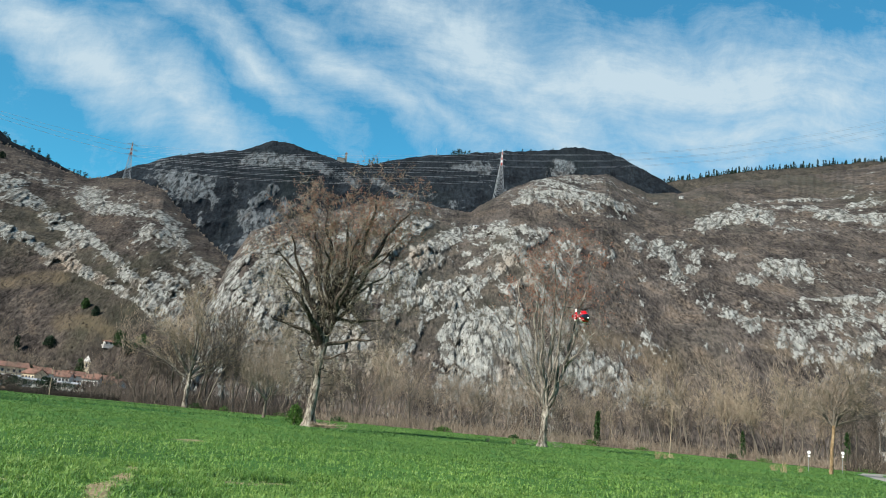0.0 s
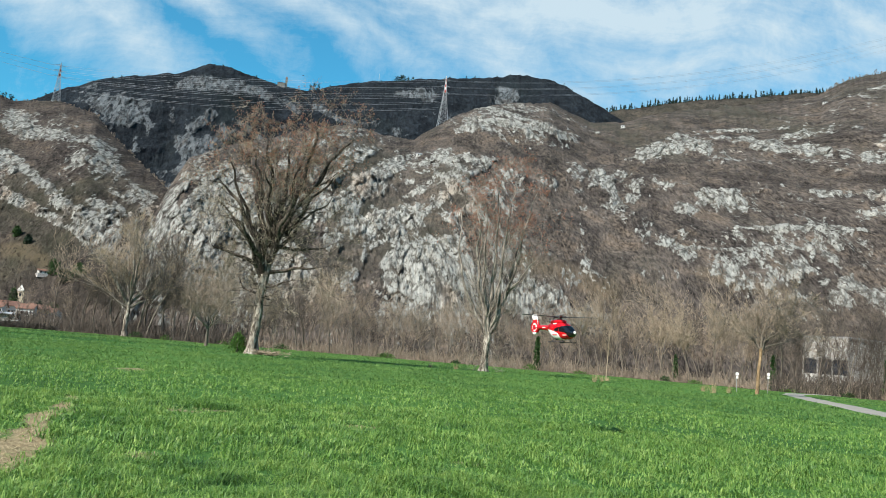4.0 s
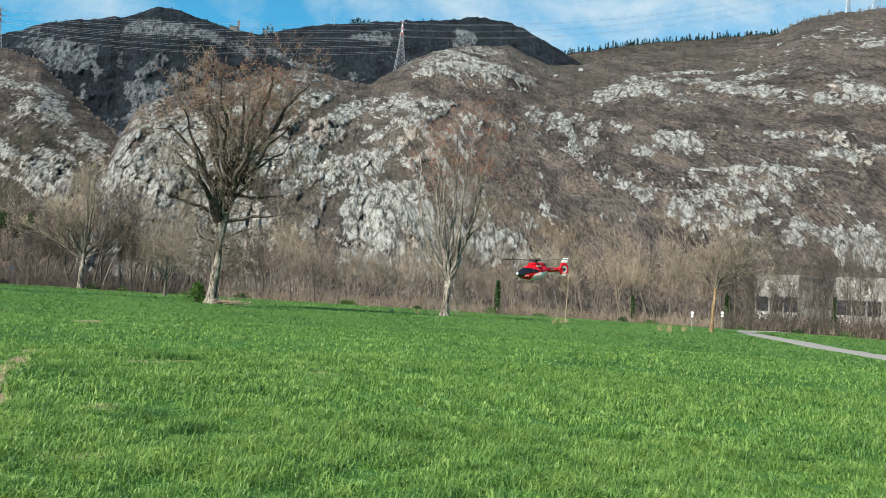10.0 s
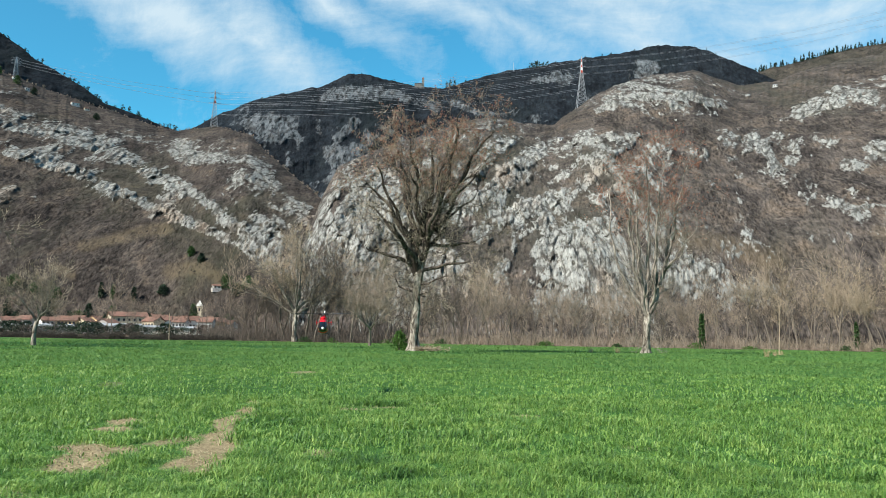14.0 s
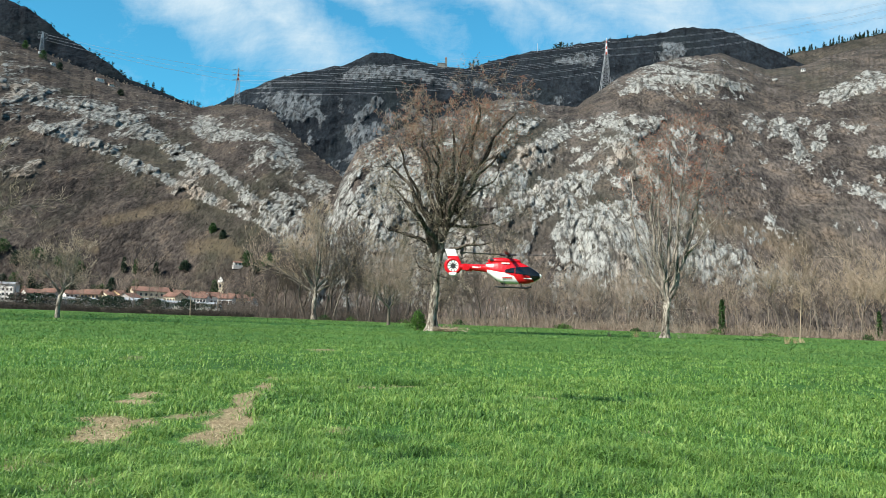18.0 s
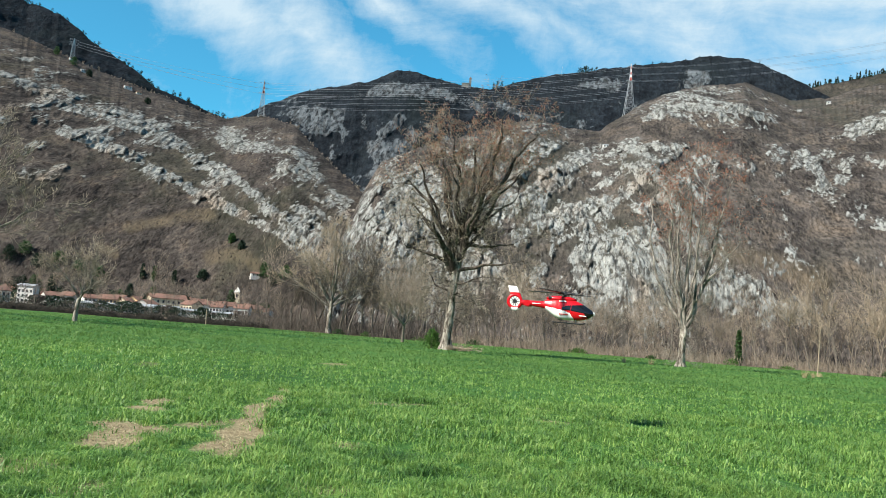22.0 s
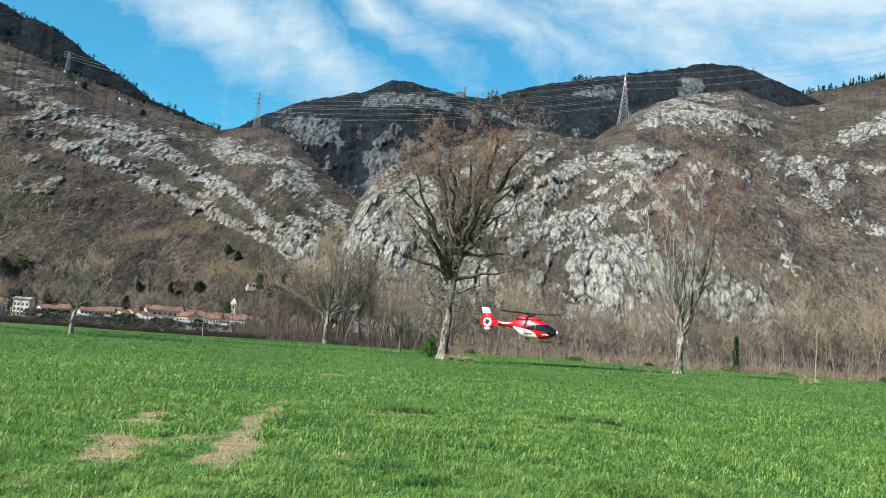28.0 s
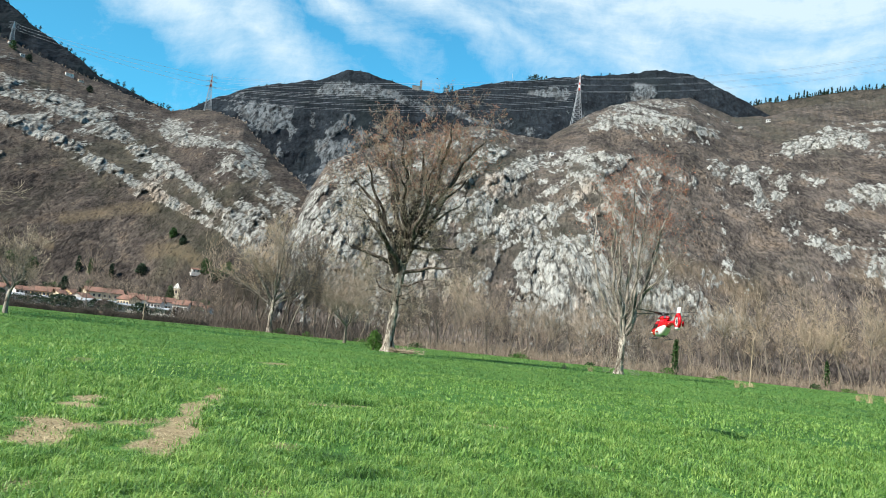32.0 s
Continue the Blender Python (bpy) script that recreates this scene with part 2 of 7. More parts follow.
M_FARWOOD = mountain_material("far_conifer_ridge", (0.05, 0.043, 0.036), (0.018, 0.02, 0.018), (0.035, 0.034, 0.026), (0.2, 0.19, 0.17), (0.3, 0.29, 0.27), 0.7)


def ground_material():
    m, t, p = material("field_grass_and_soil", 0.95, 0, 0.1)
    pos = place(t)
    bare = t.nodes.new("ShaderNodeAttribute")
    bare.attribute_name = "bare"
    litter = t.nodes.new("ShaderNodeAttribute")
    litter.attribute_name = "litter"
    lush_shade = t.nodes.new("ShaderNodeAttribute")
    lush_shade.attribute_name = "lush_shade"
    n1 = noise_tex(t, mapped(t, pos, scale=(1, 0.5, 1)), 0.12, 4, 0.6)
    n2 = noise_tex(t, pos, 3.0, 5, 0.7)
    n3 = noise_tex(t, pos, 22.0, 3, 0.6)
    g = ramp(t, math_node(t, "ADD", math_node(t, "MULTIPLY", n1, 0.55), math_node(t, "MULTIPLY", n2, 0.45)), [(0.34, (0.022, 0.058, 0.016)), (0.5, (0.05, 0.125, 0.028)), (0.68, (0.10, 0.195, 0.042))])
    # Darker green for lush clumps and for the painted tree shadows.
    g = mix_color(t, lush_shade.outputs["Fac"], g, (0.018, 0.075, 0.016))
    soil = ramp(t, math_node(t, "ADD", math_node(t, "MULTIPLY", n3, 0.6), math_node(t, "MULTIPLY", n2, 0.4)), [(0.32, (0.10, 0.078, 0.045)), (0.5, (0.26, 0.205, 0.12)), (0.68, (0.42, 0.34, 0.21))])
    col = mix_color(t, bare.outputs["Fac"], g, soil)
    lit = ramp(t, n2, [(0.35, (0.05, 0.035, 0.024)), (0.65, (0.15, 0.105, 0.07))])
    col = mix_color(t, litter.outputs["Fac"], col, lit)
    t.links.new(col, p.inputs["Base Color"])
    bump(t, p, math_node(t, "ADD", n3, math_node(t, "MULTIPLY", n2, 1.5)), 0.8, 0.05)
    return m


M_GROUND = ground_material()
M_BLADE = by_piece("grass_blade", [(0.12, (0.018, 0.060, 0.018)), (0.34, (0.076, 0.176, 0.036)), (0.58, (0.162, 0.296, 0.058)), (0.85, (0.32, 0.44, 0.115))], 0.5, 0.35, 0.4, 0.36, 2.6, 1.15)
M_BLADE_FAR = by_piece("grass_sward", [(0.12, (0.038, 0.088, 0.028)), (0.45, (0.102, 0.20, 0.048)), (0.75, (0.165, 0.275, 0.064)), (0.95, (0.24, 0.36, 0.10))], 0.6, 0.3, 0.3, 0.2, 1.0, 1.0)
M_STRAW = by_piece("dry_straw", [(0.2, (0.20, 0.15, 0.08)), (0.8, (0.46, 0.38, 0.23))], 0.8)


def bark(name, stops, scale, relief, drawn=0.45):
    m, t, p = material(name, 0.92, 0, 0.1)
    co = place(t)
    n = noise_tex(t, mapped(t, co, scale=(1, 1, drawn)), scale, 7, 0.72, 0.5)
    t.links.new(ramp(t, n, stops), p.inputs["Base Color"])
    bump(t, p, n, 0.9, relief)
    return m


M_BARK_PALE = bark("pale_flaking_bark", [(0.39, (0.035, 0.029, 0.023)), (0.46, (0.13, 0.11, 0.09)), (0.53, (0.31, 0.28, 0.235)), (0.68, (0.50, 0.465, 0.40))], 2.6, 0.16, 0.35)
M_BARK_LIMB = bark("dark_limb_bark", [(0.36, (0.022, 0.018, 0.015)), (0.5, (0.055, 0.045, 0.037)), (0.68, (0.19, 0.163, 0.133))], 2.0, 0.04)
M_BARK_SILVER = bark("silver_limb_bark", [(0.36, (0.07, 0.06, 0.05)), (0.5, (0.20, 0.175, 0.15)), (0.66, (0.36, 0.33, 0.28))], 2.0, 0.04)
M_BARK_GREY = plain("grey_brown_bark", (0.15, 0.128, 0.105), 0.9, 0, 0.4, 3.0, 0.1, 0.02)
M_TWIG = by_piece("bare_twigs", [(0.2, (0.09, 0.075, 0.057)), (0.5, (0.235, 0.198, 0.15)), (0.8, (0.40, 0.345, 0.265))], 0.9)
M_TWIG_SILVER = by_piece("silvery_twigs", [(0.2, (0.10, 0.087, 0.072)), (0.5, (0.23, 0.205, 0.17)), (0.8, (0.38, 0.34, 0.285))], 0.9)
M_TWIG_WOOD = by_piece("thicket_twigs", [(0.15, (0.10, 0.08, 0.062)), (0.5, (0.235, 0.19, 0.147)), (0.85, (0.36, 0.295, 0.225))], 0.9)
# Dark twigs; in the left wood the low tone stands for shade.
M_TWIG_DARK = by_piece("dark_and_shaded_twigs", [(0.15, (0.035, 0.03, 0.027)), (0.5, (0.085, 0.071, 0.06)), (0.85, (0.155, 0.13, 0.108))], 0.9)
M_HEDGE = by_piece("clipped_hedge_twigs", [(0.15, (0.014, 0.013, 0.011)), (0.5, (0.034, 0.03, 0.025)), (0.85, (0.07, 0.06, 0.048))], 0.9)
M_TWIG_PALE = by_piece("pale_thicket_twigs", [(0.15, (0.15, 0.118, 0.084)), (0.5, (0.30, 0.24, 0.172)), (0.85, (0.43, 0.355, 0.26))], 0.9)
M_BARK_TAN = bark("tan_bark", [(0.36, (0.10, 0.07, 0.04)), (0.5, (0.22, 0.15, 0.085)), (0.66, (0.34, 0.25, 0.15))], 3.0, 0.03)
M_BUD = by_piece("rust_red_buds", [(0.15, (0.15, 0.055, 0.036)), (0.5, (0.28, 0.112, 0.072)), (0.85, (0.38, 0.19, 0.125))], 0.8, 0.2)
M_BUD_OCHRE = by_piece("ochre_buds", [(0.15, (0.14, 0.085, 0.055)), (0.5, (0.24, 0.14, 0.09)), (0.85, (0.32, 0.20, 0.13))], 0.8, 0.2)
M_LEAF_BRIGHT = by_piece("spring_leaf", [(0.15, (0.03, 0.07, 0.015)), (0.5, (0.07, 0.15, 0.03)), (0.85, (0.13, 0.24, 0.05))], 0.6, 0.3)
M_SCRUB = by_piece("slope_scrub", [(0.15, (0.052, 0.045, 0.037)), (0.45, (0.090, 0.078, 0.064)), (0.85, (0.15, 0.132, 0.106))], 0.9, 0.4)
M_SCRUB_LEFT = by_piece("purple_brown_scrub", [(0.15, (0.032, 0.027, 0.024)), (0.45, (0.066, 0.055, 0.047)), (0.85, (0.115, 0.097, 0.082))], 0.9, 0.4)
# Scrub copy darkened to go with the shade painted on the back mountains.
M_SHADED_SCRUB = by_piece("shade_toned_slope_wood", [(0.15, (0.006, 0.007, 0.009)), (0.5, (0.012, 0.014, 0.016)), (0.85, (0.024, 0.026, 0.027))], 0.9)
M_LEAF = by_piece("ivy_leaf", [(0.15, (0.012, 0.03, 0.010)), (0.5, (0.03, 0.07, 0.02)), (0.85, (0.07, 0.13, 0.035))], 0.6, 0.2)
M_CONIFER = by_piece("conifer_foliage", [(0.15, (0.006, 0.014, 0.008)), (0.5, (0.014, 0.03, 0.016)), (0.85, (0.03, 0.05, 0.025))], 0.8)
M_ROAD = plain("pale_gravel_track", (0.25, 0.237, 0.215), 0.95, 0, 0.25, 1.5, 0.1, 0.02)
M_STEEL = plain("galvanised_steel", (0.34, 0.35, 0.36), 0.5, 0.6, 0.2, 0.3)
M_PYLON_RED = plain("red_pylon_paint", (0.45, 0.08, 0.05), 0.6, 0, 0.2, 0.3)
M_PYLON_WHITE = plain("white_pylon_paint", (0.75, 0.74, 0.72), 0.6, 0, 0.1, 0.3)
M_WIRE = plain("aluminium_cable", (0.30, 0.31, 0.33), 0.45, 0.5, 0.1, 0.1)
M_WALLS = [plain("cream_render", (0.55, 0.47, 0.34), 0.9, 0, 0.12, 0.5), plain("white_render", (0.62, 0.60, 0.56), 0.9, 0, 0.1, 0.5),
           plain("ochre_render", (0.56, 0.40, 0.22), 0.9, 0, 0.12, 0.5), plain("grey_render", (0.42, 0.40, 0.38), 0.9, 0, 0.12, 0.5)]
M_STONE = plain("weathered_grey_stone", (0.14, 0.135, 0.125), 0.95, 0, 0.25, 0.4)
M_ROOF = plain("terracotta_roof_tiles", (0.17, 0.092, 0.068), 0.9, 0, 0.45, 0.25)
M_ROOF_GREY = plain("grey_sheet_roof", (0.32, 0.33, 0.34), 0.6, 0.1, 0.15, 0.5)
M_PANE = plain("dark_window_pane", (0.03, 0.035, 0.045), 0.15, 0, 0.3, 1.0, 0.6)
M_CONCRETE = plain("pale_concrete", (0.40, 0.39, 0.365), 0.9, 0, 0.3, 0.25)
M_RED = plain("glossy_red_paint", (0.50, 0.006, 0.012), 0.25, 0, 0.06, 3, 0.5)
M_WHITE = plain("glossy_white_paint", (0.82, 0.81, 0.79), 0.3, 0, 0.05, 3, 0.5)
M_GLASS = plain("black_tinted_canopy", (0.008, 0.008, 0.010), 0.08, 0, 0.2, 3, 0.6)
M_BLACK = plain("black_rubber_and_carbon", (0.022, 0.022, 0.024), 0.5, 0, 0.2, 8)
M_GREY = plain("dark_grey_metal", (0.10, 0.10, 0.11), 0.4, 0.6, 0.2, 8)


# ---- mesh helpers ----
def mesh_object(name, verts, faces, mat, smooth=False, attributes=None):
    """verts: n x 3; faces: a list of equal-sided index arrays (quads and triangles apart)."""
    me = bpy.data.meshes.new(name)
    verts = np.asarray(verts, np.float32)
    me.vertices.add(len(verts))
    me.vertices.foreach_set("co", verts.ravel())
    faces = [np.asarray(f, np.int32) for f in faces if len(f)]
    loops = np.concatenate([f.ravel() for f in faces])
    sizes = np.concatenate([np.full(len(f), f.shape[1], np.int32) for f in faces])
    starts = np.concatenate([[0], np.cumsum(sizes)[:-1]]).astype(np.int32)
    me.loops.add(len(loops))
    me.loops.foreach_set("vertex_index", loops)
    me.polygons.add(len(sizes))
    me.polygons.foreach_set("loop_start", starts)
    me.polygons.foreach_set("use_smooth", np.full(len(sizes), smooth))
    me.update(calc_edges=True)
    me.validate()
    for key, values in (attributes or {}).items():
        me.attributes.new(key, "FLOAT", "POINT").data.foreach_set("value", np.asarray(values, np.float32))
    me.materials.append(mat)
    return new(name, me)


def mesh_only(name, verts, faces, mat, smooth=False):
    ob = mesh_object(name, verts, faces, mat, smooth)
    me = ob.data
    bpy.data.objects.remove(ob)
    return me


def under(name, me, parent, label=""):
    ob = new(name, me)
    ob.parent = parent
    return tagged(ob, label) if label else ob


def part(name, bm, mat, parent, label="", smooth=False):
    me = bpy.data.meshes.new(name)
    bmesh.ops.recalc_face_normals(bm, faces=bm.faces)
    for f in bm.faces:
        f.smooth = smooth
    bm.to_mesh(me)
    bm.free()
    me.materials.append(mat)
    return under(name, me, parent, label)


def box(bm, x0, x1, y0, y1, z0, z1, m=None):
    mm = Matrix.Translation(((x0 + x1) / 2, (y0 + y1) / 2, (z0 + z1) / 2)) @ Matrix.Diagonal((x1 - x0, y1 - y0, z1 - z0, 1))
    return bmesh.ops.create_cube(bm, size=1, matrix=(m @ mm) if m else mm)["verts"]


def rod(bm, a, b, r0, r1=None, n=8):
    a, b = Vector(a), Vector(b)
    d = b - a
    m = Matrix.Translation((a + b) / 2) @ d.to_track_quat("Z", "Y").to_matrix().to_4x4()
    bmesh.ops.create_cone(bm, cap_ends=True, segments=n, radius1=r0, radius2=r0 if r1 is None else r1, depth=d.length, matrix=m)


def lattice(ix, iy, iz, seed):
    h = (ix * 374761393 + iy * 668265263 + iz * 2147483647 + seed * 1274126177) & 0xFFFFFFFF
    h = ((h ^ (h >> 13)) * 1274126177) & 0xFFFFFFFF
    return ((h ^ (h >> 16)) & 0xFFFF) / 65535.0 * 2 - 1


def vnoise(x, y, z, seed=0):
    """Smooth value noise, -1 to 1, on arrays."""
    x, y, z = np.broadcast_arrays(np.asarray(x, float), np.asarray(y, float), np.asarray(z, float))
    ix, iy, iz = np.floor(x).astype(np.int64), np.floor(y).astype(np.int64), np.floor(z).astype(np.int64)
    fx, fy, fz = x - ix, y - iy, z - iz
    fx, fy, fz = (q * q * (3 - 2 * q) for q in (fx, fy, fz))
    r = 0
    for dx in (0, 1):
        for dy in (0, 1):
            for dz in (0, 1):
                w = (fx if dx else 1 - fx) * (fy if dy else 1 - fy) * (fz if dz else 1 - fz)
                r = r + w * lattice(ix + dx, iy + dy, iz + dz, seed)
    return r


def fbm(x, y, z, octaves, seed=0, gain=0.5, ridged=False):
    r, a, s = 0, 1.0, 0.0
    for k in range(octaves):
        n = vnoise(x * 2 ** k, y * 2 ** k, z * 2 ** k, seed + k)
        r = r + a * ((1 - 2 * np.abs(n)) if ridged else n)
        s += a
        a *= gain
    return r / s


def smoothstep(a, b, v):
    q = np.clip((v - a) / (b - a), 0, 1)
    return q * q * (3 - 2 * q)


def grid_faces(rows, cols):
    i = np.arange(rows - 1)[:, None] * cols + np.arange(cols - 1)[None, :]
    return np.stack([i, i + 1, i + cols + 1, i + cols], -1).reshape(-1, 4)


# ---- mountains ----
def blocks(x, z, size, seed):
    """Jointed rock: each cell is a tilted face. Gives the cell's own value, its standing-out in metres and the distance from its joints."""
    ix, iz = np.floor(x / size).astype(np.int64), np.floor(z / size).astype(np.int64)
    best, second = np.full(x.shape, 1e9), np.full(x.shape, 1e9)
    own, face = np.zeros(x.shape), np.zeros(x.shape)
    for di in (-1, 0, 1):
        for dk in (-1, 0, 1):
            ci, ck = ix + di, iz + dk
            dx = x - (ci + 0.5 + 0.45 * lattice(ci, ck, ci * 0, seed)) * size
            dz = z - (ck + 0.5 + 0.45 * lattice(ci, ck, ci * 0, seed + 1)) * size
            d = np.hypot(dx, dz) / size
            o = lattice(ci, ck, ci * 0, seed + 2)
            f = o * size * 0.16 + dx * 0.55 * lattice(ci, ck, ci * 0, seed + 3) + dz * 0.35 * lattice(ci, ck, ci * 0, seed + 4)
            first = d < best
            second = np.where(first, best, np.minimum(second, d))
            own, face = np.where(first, o, own), np.where(first, f, face)
            best = np.where(first, d, best)
    return own, face, second - best


def massif(name, label, crest, foot, step, rows, mat, seed, relief, patches=(), rock_base=0.0, back=350.0, steep=1.0, beds=((-90, 0), (90, 0)), outcrop=0.55, cover=((-90, 0), (90, 0)), lines=(), grain=1.0):
    """A mountainside: crest rows (bearing, distance, height), foot rows (bearing, distance). Gullies cut its face, the back falls away.
    patches: bare rock (bearing, height, half width in degrees, half height in metres, lean, weight).
    lines: rock ribs, scrub-filled gullies and strips of dry grass (kind, half width in degrees, weight, bearings and rise angles)."""
    cb, cd, ch = np.array(crest, float).T
    fb, fd = np.array(foot, float).T
    az = np.concatenate([np.arange(cb[0], -43, step * 8), np.arange(max(cb[0], -43), min(cb[-1], 44), step), np.arange(max(cb[0], 44), cb[-1] + step, step * 8)])
    rc, zc = np.interp(az, cb, cd), np.interp(az, cb, ch)
    rf = np.minimum(np.interp(az, fb, fd), rc - 20)
    zc = zc + fbm(az * 1.3, 0.3, 0.7, 5, seed + 50, 0.6) * zc * 0.012
    u = np.linspace(0, 1, rows)
    U, A = np.meshgrid(u, az, indexing="ij")
    R = rf[None] + (rc - rf)[None] * U ** steep
    Z = zc[None] * U
    sx, sy = np.sin(A * DEG), np.cos(A * DEG)
    X0, Y0 = R * sx, R * sy
    YS = Y0 * 0.42
    wx = fbm(X0 / 160, Z / 160, YS / 160, 3, seed + 9) * 60
    gully = fbm((X0 + wx + Z * 0.35) / 95, Z / 420, YS / 300, 5, seed, 0.55, True)
    lumps = fbm(X0 / 60, Z / 45, YS / 60, 5, seed + 20, 0.6)
    crags = fbm(X0 / 17, Z / 13, YS / 17, 3, seed + 30, 0.6)
    edge = np.sin(np.clip(U, 0, 1) * math.pi) ** 0.5
    rise = np.degrees(np.arctan2(Z - EYE_Z, R))
    bias = np.zeros(U.shape)
    torn = fbm(X0 / 34, Z / 34, YS / 34, 5, seed + 71, 0.6)
    for b, h, wb, wh, lean, w in patches:
        da, dz = A - b, Z - h
        c, s = math.cos(lean * DEG), math.sin(lean * DEG)
        k = np.interp(b, az, rc) * DEG
        p, q = (da * k * c + dz * s) / (wb * k), (dz * c - da * k * s) / wh
        d = np.sqrt(p * p + q * q) + torn * 0.75
        bias = np.maximum(bias, w * smoothstep(1.45, 0.45, d))
    cut_in, sere = np.zeros(U.shape), np.zeros(U.shape)
    for kind, wide, w, points in lines:
        d = np.full(U.shape, 1e9)
        for (b0, e0), (b1, e1) in zip(points, points[1:]):
            f = np.clip(((A - b0) * (b1 - b0) + (rise - e0) * (e1 - e0)) / ((b1 - b0) ** 2 + (e1 - e0) ** 2), 0, 1)
            d = np.minimum(d, np.hypot(A - b0 - f * (b1 - b0), rise - e0 - f * (e1 - e0)))
        near = smoothstep(1.5, 0.4, d / wide + torn * 0.8)
        if kind == "gully":
            cut_in = np.maximum(cut_in, w * near)
        elif kind == "sere":
            sere = np.maximum(sere, w * near)
        else:
            bias = np.maximum(bias, w * near)
    # rock beds: long thin outcrops along the strata
    lean = np.interp(az, *np.array(beds, float).T)[None] * DEG
    arc = A * DEG * np.mean(rc)
    along, across = arc * np.cos(lean) + Z * np.sin(lean), Z * np.cos(lean) - arc * np.sin(lean)
    bed = fbm((along + wx) / 70, (across + lumps * 14) / 17, 0.5, 4, seed + 90, 0.55)
    knob = fbm(X0 / 30, Z / 24, YS / 30, 4, seed + 95, 0.55)
    ribs = fbm((along + wx * 1.5) / 330, (across + wx * 0.8) / 62, 0.2, 4, seed + 97, 0.5, True)
    rock = rock_base + np.interp(az, *np.array(cover, float).T)[None] + 0.55 * bias + outcrop * (0.8 * bed + 0.8 * knob + 0.45 * ribs) * edge - 0.7 * cut_in
    # jointed blocks at two sizes
    o1, h1, j1 = blocks(along * 0.9 + lumps * 10 * grain, across + knob * 7 * grain, 15.0 * grain, seed + 201)
    o2, h2, j2 = blocks(along * 1.15 + knob * 5, across * 0.85 + crags * 2, 5.6 * grain, seed + 207)
    rock = rock + (0.16 * o1 + 0.13 * o2) * edge
    bare = np.clip(rock * 1.6 - 0.25, 0, 1.2)
    R = R - edge * relief * (gully * 17 + ribs * 15 + lumps * 9 + knob * 4 + crags * 2.5 - cut_in * 4) - edge * bare * 3.5
    R = R - edge * bare * (h1 * 0.75 + h2 * 0.85)
    Z = Z + edge * relief * (crags * 2.0 + lumps * 3) + edge * bare * h2 * 0.35
    tone = rock + 0.28 * gully * edge + 0.10 * lumps - 0.05
    joint = np.minimum(j1 * 1.1, j2 * 0.9 + 0.05)
    # the far side
    back_rows = 6
    Rb = np.stack([rc + back * (k + 1) / back_rows for k in range(back_rows)])
    Zb = np.stack([zc * (1 - ((k + 1) / back_rows) ** 1.3) for k in range(back_rows)])
    R, Z, A = np.vstack([R, Rb]), np.vstack([Z, Zb]), np.vstack([A, np.repeat(az[None], back_rows, 0)])
    tone, joint, sere = (np.vstack([q, np.zeros_like(Rb)]) for q in (tone, joint, sere))
    Z[0] = -6
    verts = np.stack([R * np.sin(A * DEG), R * np.cos(A * DEG), Z], -1).reshape(-1, 3)
    ob = mesh_object(name, verts, [grid_faces(*R.shape)], mat, True, {"rock": tone.ravel(), "joint": joint.ravel(), "sere": sere.ravel()})
    tagged(ob, label, "mountain", kind="structure")
    SLOPES[name] = (az, rf, rc, zc, steep)
    FACES[name] = (verts.reshape(-1, len(az), 3)[6:-back_rows - 1].reshape(-1, 3), tone[6:-back_rows - 1].ravel())
    return ob


SLOPES, FACES = {}, {}


def crest_rows(rows):
    """(bearing, distance, slope angle) to (bearing, distance, height)."""
    return [(b, d, EYE_Z + d * math.tan(e * DEG)) for b, d, e in rows]


def rock_rows(rows, crest, foot, steep=1.3):
    """Rock faces told by bearing and rise angle, to heights on the slope."""
    cb, cd, ch = np.array(crest, float).T
    fb, fd = np.array(foot, float).T
    out = []
    for b, e, wb, we, lean, w in rows:
        rc, zc, rf = np.interp(b, cb, cd), np.interp(b, cb, ch), np.interp(b, fb, fd)
        us = np.linspace(0, 1, 400)
        r = rf + (rc - rf) * us ** steep
        k = np.argmin(np.abs(np.degrees(np.arctan2(zc * us - EYE_Z, r)) - e))
        out.append((b, zc * us[k], wb, we * DEG * r[k] * 1.3, lean, w))
    return out


left_crest = crest_rows([(-70, 1500, 20), (-52, 1350, 18.6), (-45, 1300, 17.6), (-37, 1280, 16.0), (-33, 1260, 15.0), (-30.2, 1250, 14.3), (-28.1, 1240, 13.9), (-25.6, 1220, 13.2),
                         (-24.1, 1210, 13.1), (-21.8, 1200, 13.6), (-19.6, 1150, 13.3), (-18.4, 1100, 12.2), (-16.8, 1030, 10.9), (-15.2, 960, 9.7), (-13.6, 900, 8.4), (-11, 850, 6.0), (-8, 800, 4), (-5, 780, 2)])
left_foot = [(-70, 900), (-40, 780), (-25, 720), (-16, 640), (-5, 620)]
left_rock = rock_rows([(-18.3, 5.6, 2.0, 1.5, -38, 0.85), (-20.5, 7.5, 4.2, 0.7, -38, 0.8), (-25.5, 10.2, 4.0, 0.7, -30, 0.7), (-16.5, 8.0, 1.6, 1.3, -50, 0.75), (-19.0, 10.8, 1.8, 1.2, -50, 0.7),
                       (-16.0, 5.2, 0.9, 1.8, -60, 0.9), (-30.5, 12.0, 2.2, 0.7, -20, 0.65), (-35, 13.0, 1.6, 1.0, 0, 0.7), (-24, 12.2, 0.6, 0.6, 0, 0.6), (-21.6, 11.3, 1.2, 0.5, -30, 0.6),
                       (-33, 8.5, 2.4, 0.5, -25, 0.4), (-14.6, 3.2, 0.8, 1.4, -50, 0.8)], left_crest, left_foot)
